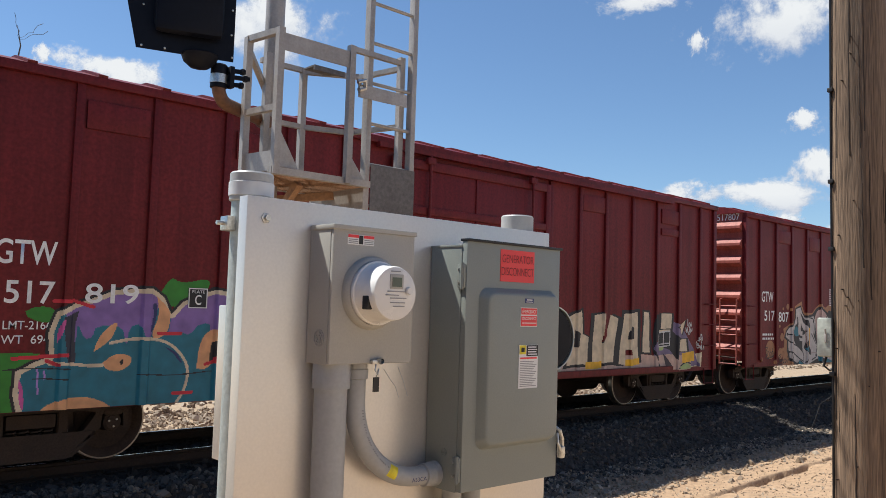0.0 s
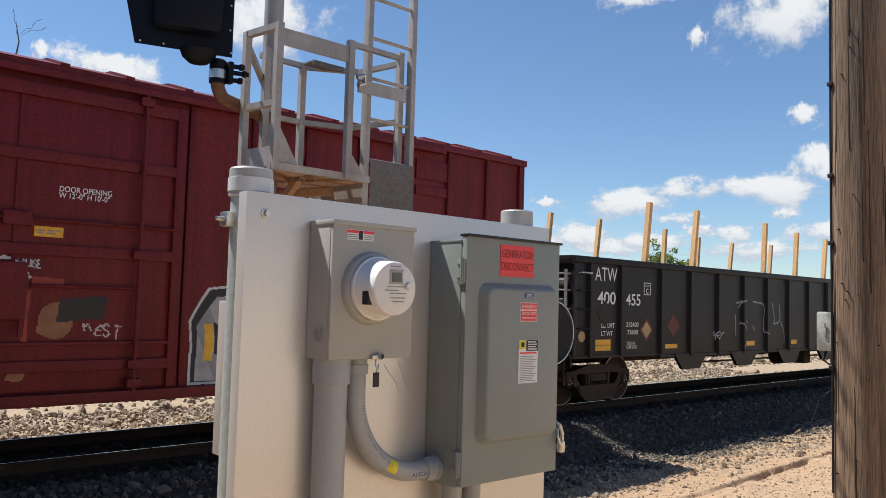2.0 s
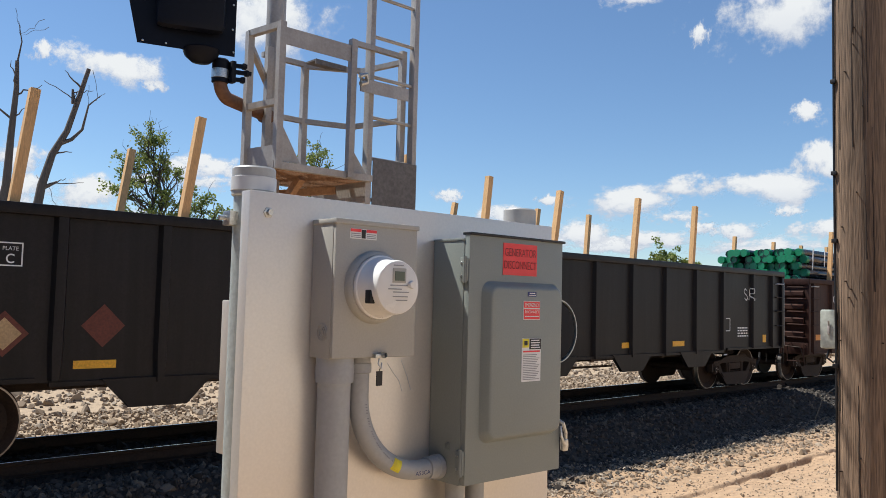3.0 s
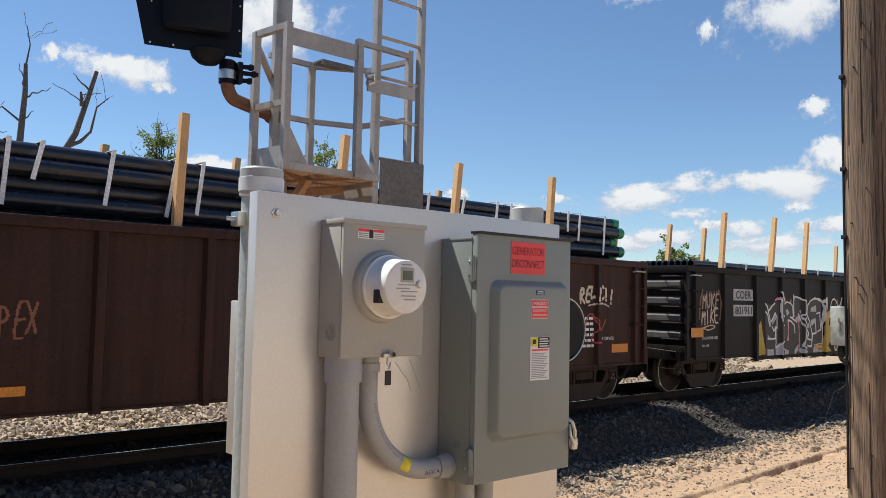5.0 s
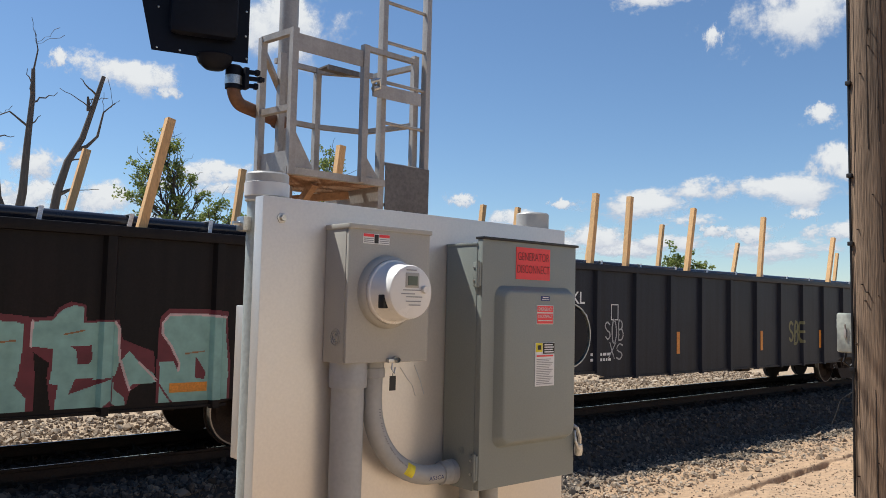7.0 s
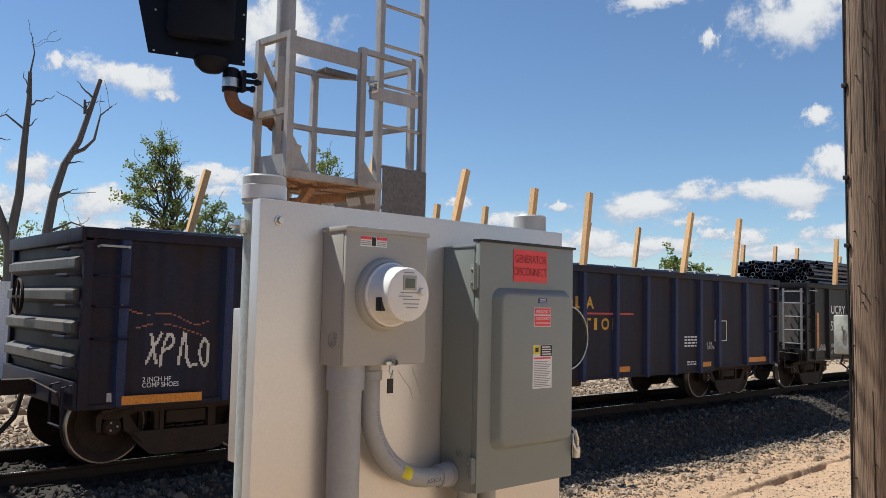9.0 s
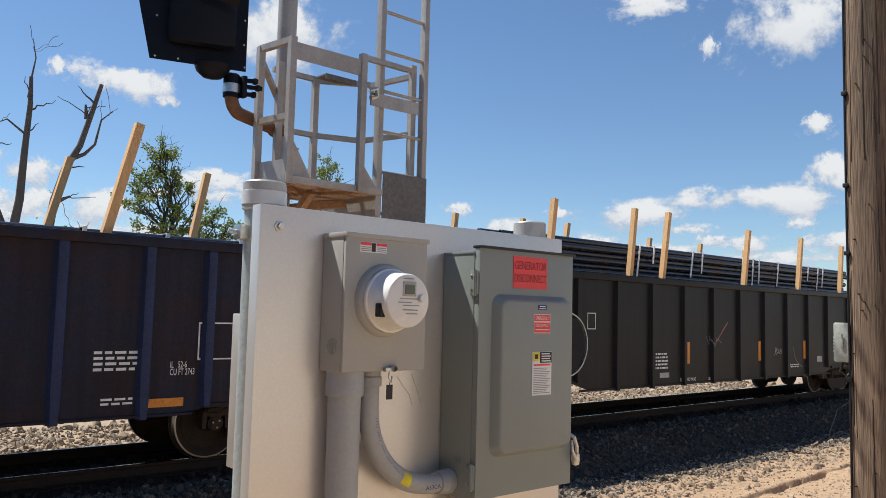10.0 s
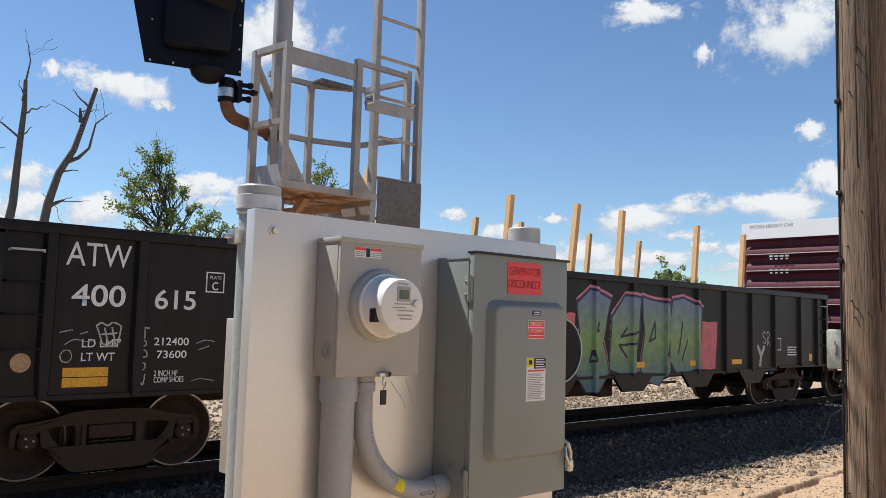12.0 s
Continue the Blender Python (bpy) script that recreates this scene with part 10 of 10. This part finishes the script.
    mark(car, "286 K", 6.80, 1.14, 7.18, 1.24, sh, "logo_yellow")
    mark(car, "DESIGN", 8.0, 1.14, 8.45, 1.22, sh, "logo_yellow")
    for x0, x1 in ((0.47, 1.41), (5.75, 6.21), (9.6, 10.1), (12.6, 13.05)):
        stripe(car, x0, 0.765, x1, 0.865, -HALF - 0.004 if x0 < 1 else sh, "orange")
    part("reflector", plate(0.33, 0.80, 0.52, 0.90, sh - 0.005, 0.004), "grey_white", car)
    mark(car, "2 INCH HF\nCOMP SHOES", 0.72, 0.94, 1.15, 1.06, sh, heavy=0.004)
    frame_mark(car, 13.2, 1.3, 13.7, 1.75, sh)
    bars(car, 12.0, 1.2, 12.5, 1.45, 4, sh, 33)
    stripe(car, 14.6, 0.80, 15.6, 0.91, sh, "orange")
    p = Paint(0.4, 6.6, 0.95, 2.0, 0.018, seed=62)
    p.word("XPILO", 0.74, 1.20, 1.56, 1.52, 0.034, (0.66, 0.64, 0.56)).line((0.30, 0.10, 0.06), 0.014, [(0.4, 1.9), (0.7, 1.75), (1.0, 1.8), (1.3, 1.65), (1.5, 1.72)]).line((0.30, 0.10, 0.06), 0.014, [(0.6, 1.62), (0.9, 1.68), (1.4, 1.55)])
    p.line((0.3, 0.32, 0.33), 0.014, [(5.95, 1.0), (5.9, 1.2), (6.1, 1.33), (6.35, 1.25), (6.38, 1.02), (6.15, 0.96), (5.95, 1.0)]).line((0.3, 0.32, 0.33), 0.014, [(6.0, 1.22), (6.3, 1.2)])
    part("graffiti", p.mesh(dep), "spray", car, "cream tag and chalk marks")
    pipe_load(109.02, 0.6, 15.4, 0.15, 2, "black pipes below the rim of a gondola with tall wooden stakes", stakes=[(2.2, .35, 4.05), (3.6, .3, 4.1), (5.3, .38, 4.12), (7.17, .12, 4.0), (8.69, .1, 4.09), (11.93, .34, 4.04), (14.09, .24, 4.09)], base=2.52, straps=spread(2.2, 14.8, 1.0), seed=9)

    # --- black gondola with a tall load ---
    L7 = 16.13
    r7 = [0.53, 1.38, 2.78] + spread(3.95, L7 - 3.0, 1.12) + [L7 - 1.60, L7 - 0.52]
    car, dep, sh = gondola(126.56, L7, "gon_black", r7, "black gondola car with white lettering and an orange strip", belly=0.58, edge="ladder_grey", flat_end=True)
    mark(car, "UCRY", 1.60, 1.95, 2.50, 2.17, sh)
    mark(car, "526211", 1.55, 1.50, 2.55, 1.76, sh)
    stripe(car, 0.70, 1.05, 0.85, 1.97, sh, "orange")
    mark(car, "LIFT AND\nJACK HERE", 0.92, 1.04, 1.24, 1.14, sh, heavy=0.004)
    mark(car, "LD LMT", 1.60, 1.06, 2.0, 1.15, sh, heavy=0.008)
    mark(car, "218000", 2.12, 1.06, 2.52, 1.15, sh, heavy=0.008)
    mark(car, "LT WT", 1.58, 0.88, 1.90, 0.97, sh, heavy=0.008)
    mark(car, "68000", 2.16, 0.88, 2.50, 0.97, sh, heavy=0.008)
    mark(car, "2 INCH HF COMP SHOES", 0.16, 0.99, 1.14, 1.05, sh - 0.04, heavy=0.008)
    frame_mark(car, 3.08, 1.70, 3.32, 2.0, sh, t=0.014)
    for x in (6.38, 9.44, 11.77):
        stripe(car, x, 1.0, x + 0.12, 1.45, sh, "orange")
    stripe(car, 15.08, 1.0, 15.2, 1.9, sh, "orange")
    bars(car, 5.2, 0.92, 5.68, 1.27, 5, sh, 41)
    part("metal_tag", plate(5.40, 0.74, 5.73, 0.84, sh - 0.004), "grey_white", car)
    mark(car, "RETAINING VALVE", 6.14, 0.64, 6.73, 0.71, sh, heavy=0.008)
    bars(car, 7.24, 0.64, 7.54, 0.70, 2, sh, 44)
    bars(car, 13.55, 1.15, 14.0, 1.6, 5, sh, 42)
    bars(car, 11.0, 0.80, 11.5, 0.9, 2, sh, 43)
    part("paper_card", plate(12.55, 0.9, 12.85, 1.05, sh - 0.006), "grey_white", car)
    p = Paint(7.05, 12.2, 0.8, 1.95, 0.014, seed=71)
    p.line((0.34, 0.12, 0.12), 0.03, [(7.57, 1.46), (7.80, 1.64), (8.04, 1.86)], False).line((0.22, 0.22, 0.22), 0.012, [(7.14, 1.57), (7.24, 1.4), (7.28, 1.6), (7.36, 1.35), (7.45, 1.55), (7.5, 1.36), (7.62, 1.5), (7.77, 1.40)], False).word("XOB", 10.2, 1.15, 10.6, 1.3, 0.02, (0.3, 0.3, 0.3)).line((0.2, 0.2, 0.2), 0.02, [(11.2, 1.3), (11.3, 1.0), (11.7, 0.8)])
    part("graffiti", p.mesh(dep), "spray", car, "thin pale scrawls")
    pipe_load(126.56, 1.6, 15.4, 0.125, 8, "tall stack of open-ended black pipes strapped in a gondola", stakes=[(2.0, .1, 4.0), (4.4, .12, 4.08), (5.50, .22, 4.12), (8.82, .18, 4.03), (11.62, .20, 4.07), (14.17, .14, 4.05)], base=2.50, straps=(4.9, 5.2, 5.7, 7.2, 7.6, 9.4, 9.9, 10.2, 11.2, 12.5, 12.9, 13.5, 13.8), jag=0.6, seed=11, across=18)

    # --- second black long gondola ---
    car, dep, sh = black_long(143.70, "615", "long black gondola car with blue, green and pink graffiti")
    p = Paint(2.9, 15.4, 0.62, 2.66, seed=81)
    pk, bl, gr = (0.52, 0.13, 0.15), (0.05, 0.13, 0.20), (0.20, 0.30, 0.07)
    for q in [[(3.32, 2.04), (4.22, 2.06), (4.18, 1.21), (3.44, 1.18)], [(8.53, 2.08), (9.45, 2.09), (9.29, 1.14), (8.39, 1.15)], [(13.6, 2.04), (14.41, 2.02), (14.32, 0.99), (13.6, 1.01)]]:
        p.fill(pk, q, False)

    def letterform(poly):
        cx = sum(q[0] for q in poly) / len(poly)
        big = [(cx + (x - cx) * 1.10, z + (0.05 if z > 1.5 else -0.02)) for x, z in poly]
        p.fill((0.5, 0.2, 0.26), [(x, z + 0.05) for x, z in big], False).fill((0.02, 0.02, 0.07), big, False)
        m = inside(p.wx, p.wz, poly)
        k = np.clip((p.z - 0.7) / 1.8, 0, 1)[..., None]
        low, mid, hi = np.array((0.07, 0.15, 0.20)), np.array((0.20, 0.30, 0.10)), np.array((0.15, 0.20, 0.31))
        col = np.where(k < 0.5, low + (mid - low) * k * 2, mid + (hi - mid) * (k - 0.5) * 2)
        p.put(m, col)

    for q in [[(4.04, 1.68), (4.42, 2.02), (4.68, 2.39), (5.35, 2.31), (5.53, 2.27), (5.42, 1.69), (5.51, 1.61), (5.51, 1.49), (5.05, 1.34), (5.4, 1.04), (5.07, 1.0), (4.74, 0.89), (4.47, 0.78), (4.22, 1.07)], [(5.49, 2.16), (5.79, 2.4), (6.43, 2.29), (6.54, 2.06), (6.21, 1.95), (6.22, 1.69), (6.55, 1.51), (6.61, 1.12), (6.39, 0.72), (5.94, 0.68), (5.57, 1.07), (5.42, 1.64)], [(6.58, 2.04), (6.91, 2.47), (7.51, 2.38), (7.53, 1.81), (7.68, 1.76), (7.34, 1.33), (7.54, 1.16), (7.45, 1.0), (6.66, 1.07), (6.65, 1.59)], [(7.56, 2.33), (7.98, 2.48), (8.53, 2.33), (8.59, 1.88), (8.93, 1.77), (8.82, 1.48), (8.38, 1.32), (8.55, 1.03), (8.4, 0.82), (8.08, 0.66), (7.81, 0.7), (7.65, 1.11), (7.74, 1.59)], [(9.5, 2.27), (9.86, 2.55), (10.49, 2.36), (10.37, 1.96), (10.25, 1.54), (10.37, 1.3), (10.44, 1.0), (10.13, 0.65), (9.77, 0.69), (9.47, 1.02), (9.57, 1.77)], [(10.56, 2.03), (10.94, 2.47), (11.48, 2.42), (11.42, 1.79), (11.29, 1.17), (11.42, 0.98), (10.89, 0.99), (10.5, 1.06), (10.5, 1.54)], [(11.55, 2.45), (12.4, 2.35), (12.47, 1.93), (12.33, 1.28), (12.47, 1.03), (12.12, 0.71), (11.63, 0.85), (11.49, 1.04), (11.62, 1.73)], [(12.62, 2.42), (12.99, 2.5), (13.76, 2.28), (13.6, 1.01), (13.14, 0.95), (12.77, 0.96), (12.47, 1.28)]]:
        letterform(q)
    for q in [[(5.55, 1.61), (4.72, 1.59)], [(4.95, 1.78), (4.7, 1.58), (4.99, 1.37)], [(5.77, 1.67), (6.05, 1.44), (5.83, 1.36), (5.77, 1.67)], [(7.12, 1.81), (6.84, 1.65), (7.43, 1.73)], [(7.43, 1.57), (6.75, 1.43), (7.04, 1.27)], [(8.37, 1.71), (8.54, 1.62), (8.38, 1.54), (8.29, 1.6), (8.37, 1.71)], [(10.05, 1.93), (10.12, 1.81), (9.99, 1.78), (10.05, 1.93)], [(9.94, 1.42), (10.03, 1.24), (9.88, 1.23), (9.94, 1.42)], [(11.01, 1.85), (10.82, 1.69), (11.42, 1.76)], [(11.35, 1.54), (10.76, 1.53), (11.02, 1.3)], [(11.97, 1.99), (11.76, 1.6), (11.97, 1.67), (11.97, 1.99)], [(12.99, 2.0), (12.84, 1.35)], [(13.17, 1.61), (12.99, 1.21)], [(7.68, 1.76), (7.59, 1.54), (7.65, 1.11)], [(9.46, 1.48), (9.06, 1.03)]]:
        p.line((0.012, 0.012, 0.04), 0.05, q, False)
    part("graffiti", p.mesh(dep), "spray", car, "blue-green block letters with pink backing")
    for x in (6.6, 8.9, 11.15, 13.25):
        stripe(car, x, 1.08, x + 0.45, 1.19, sh - 0.012)
    p = Paint(0.5, 2.8, 1.0, 2.0, 0.007, seed=82)
    chalky = (0.42, 0.42, 0.41)
    p.line(chalky, 0.018, [(1.08, 1.75), (1.14, 1.8), (1.2, 1.75), (1.26, 1.81), (1.35, 1.76)])
    p.line(chalky, 0.018, [(1.09, 1.73), (1.14, 1.57)])
    p.line(chalky, 0.018, [(1.17, 1.73), (1.21, 1.53)])
    p.line(chalky, 0.018, [(1.25, 1.74), (1.29, 1.53)])
    p.line(chalky, 0.018, [(1.35, 1.74), (1.32, 1.59)])
    p.line(chalky, 0.018, [(1.12, 1.57), (1.25, 1.52), (1.34, 1.59)])
    p.line(chalky, 0.018, [(1.12, 1.66), (1.3, 1.68)])
    p.line(chalky, 0.01, [(0.7, 1.66), (0.83, 1.69)])
    p.line(chalky, 0.01, [(0.71, 1.41), (0.74, 1.47), (0.81, 1.47), (0.84, 1.39), (0.8, 1.33), (0.73, 1.35), (0.71, 1.41)])
    p.line(chalky, 0.01, [(0.75, 1.53), (0.85, 1.6), (0.97, 1.56), (1.06, 1.6)])
    p.line(chalky, 0.01, [(0.91, 1.65), (0.99, 1.68)])
    p.line(chalky, 0.014, [(1.58, 1.73), (1.67, 1.72)])
    p.line(chalky, 0.014, [(1.62, 1.72), (1.62, 1.6)])
    p.line(chalky, 0.014, [(1.57, 1.55), (1.61, 1.59), (1.65, 1.54), (1.6, 1.5), (1.57, 1.55)])
    p.line(chalky, 0.014, [(1.57, 1.48), (1.65, 1.46), (1.66, 1.38), (1.57, 1.4), (1.57, 1.48)])
    p.line(chalky, 0.014, [(1.57, 1.31), (1.65, 1.33), (1.65, 1.24), (1.57, 1.24), (1.57, 1.31)])
    p.line(chalky, 0.014, [(1.57, 1.03), (1.58, 1.19), (1.65, 1.04), (1.66, 1.19)])
    p.line(chalky, 0.008, [(2.24, 1.56), (2.35, 1.61), (2.48, 1.58)])
    p.line(chalky, 0.008, [(2.28, 1.49), (2.41, 1.53)])
    p.line(chalky, 0.008, [(2.23, 1.12), (2.34, 1.15), (2.51, 1.11)])
    part("graffiti", p.mesh(lambda x: sh - 0.002), "spray", car, "thin chalk tags")
    p = Paint(15.8, 18.4, 1.0, 2.0, 0.018, seed=83)
    p.word("YZ", 16.2, 1.05, 17.0, 1.5, 0.10, (0.4, 0.4, 0.4)).word("SR", 16.5, 1.5, 16.9, 1.85, 0.03, (0.35, 0.35, 0.35)).word("K", 13.9, 1.3, 14.1, 1.6, 0.03, (0.3, 0.3, 0.3))
    part("graffiti", p.mesh(dep), "spray", car, "grey tags")
    pipe_load(143.70, 1.0, 18.6, 0.16, 2, "black pipes below the rim of a gondola with wooden stakes", stakes=[(4.6, .1, 4.1), (7.6, .05, 4.05), (9.3, .12, 4.1), (10.78, .1, 4.14), (13.52, .1, 4.11), (15.55, .1, 4.1)], base=2.40, seed=13)

    # --- tall maroon boxcar ---
    car, dep, sh = boxcar(165.2, 17.0, "tall maroon boxcar with a white top band", "maroon", "maroon", eave=5.10, tall=True)
    part("white_band", Shape().box((-0.115, -HALF - 0.02, 4.62), (-0.105, HALF + 0.02, 5.12)).box((-0.115, -HALF - 0.045, 4.62), (17.0, -HALF - 0.036, 5.12)), "label", car, "white painted top band")
    wl = Shape()
    for i in range(7):
        z = 1.0 + (5.10 - 1.05) / 8 * i
        wl.box((-0.112, -HALF + 0.12, z + 0.10), (-0.104, HALF - 0.12, z + 0.125))
    part("end_lines", wl, "grey_white", car, "pale rib edges")
    tx = part("lettering", letters("EXCESS HEIGHT CAR", 0.0, 0.0, 1.35, 0.10, 0, "print"), "print", car)
    tx.matrix_basis = Matrix.Translation((-0.12, HALF - 0.25, 4.95)) @ Matrix.Rotation(-math.pi / 2, 4, "Z")
    eb = Shape()
    for r in range(2):
        for k in range(4):
            eb.box((-0.118, 0.1 + 0.16 * k, 4.05 - 0.42 * r), (-0.113, 0.22 + 0.16 * k, 4.10 - 0.42 * r)).box((-0.118, 0.12 + 0.16 * k, 3.97 - 0.42 * r), (-0.113, 0.2 + 0.16 * k, 4.01 - 0.42 * r))
    part("small_print", eb, "grey_white", car, "small white print")


build_train()


# ---- what moves ----
def travelled(t):
    t = t + 0.0091
    return 11.7855 * t + 0.00538 * (t - 6) ** 2


def motions():
    steps = [0.5 * i for i in range(25)]
    for ob, s0 in MOVING:
        walk(ob, [(t, pose(s0 - travelled(t), TRACK_Y, 0)) for t in steps])
    turns = [(i / FPS, Matrix.Rotation(-travelled(i / FPS) / WHEEL_R, 4, "Y")) for i in range(12 * FPS + 1)]
    for w, at in ROLLING:
        walk(w, [(t, Matrix.Translation(at) @ m) for t, m in turns])


motions()
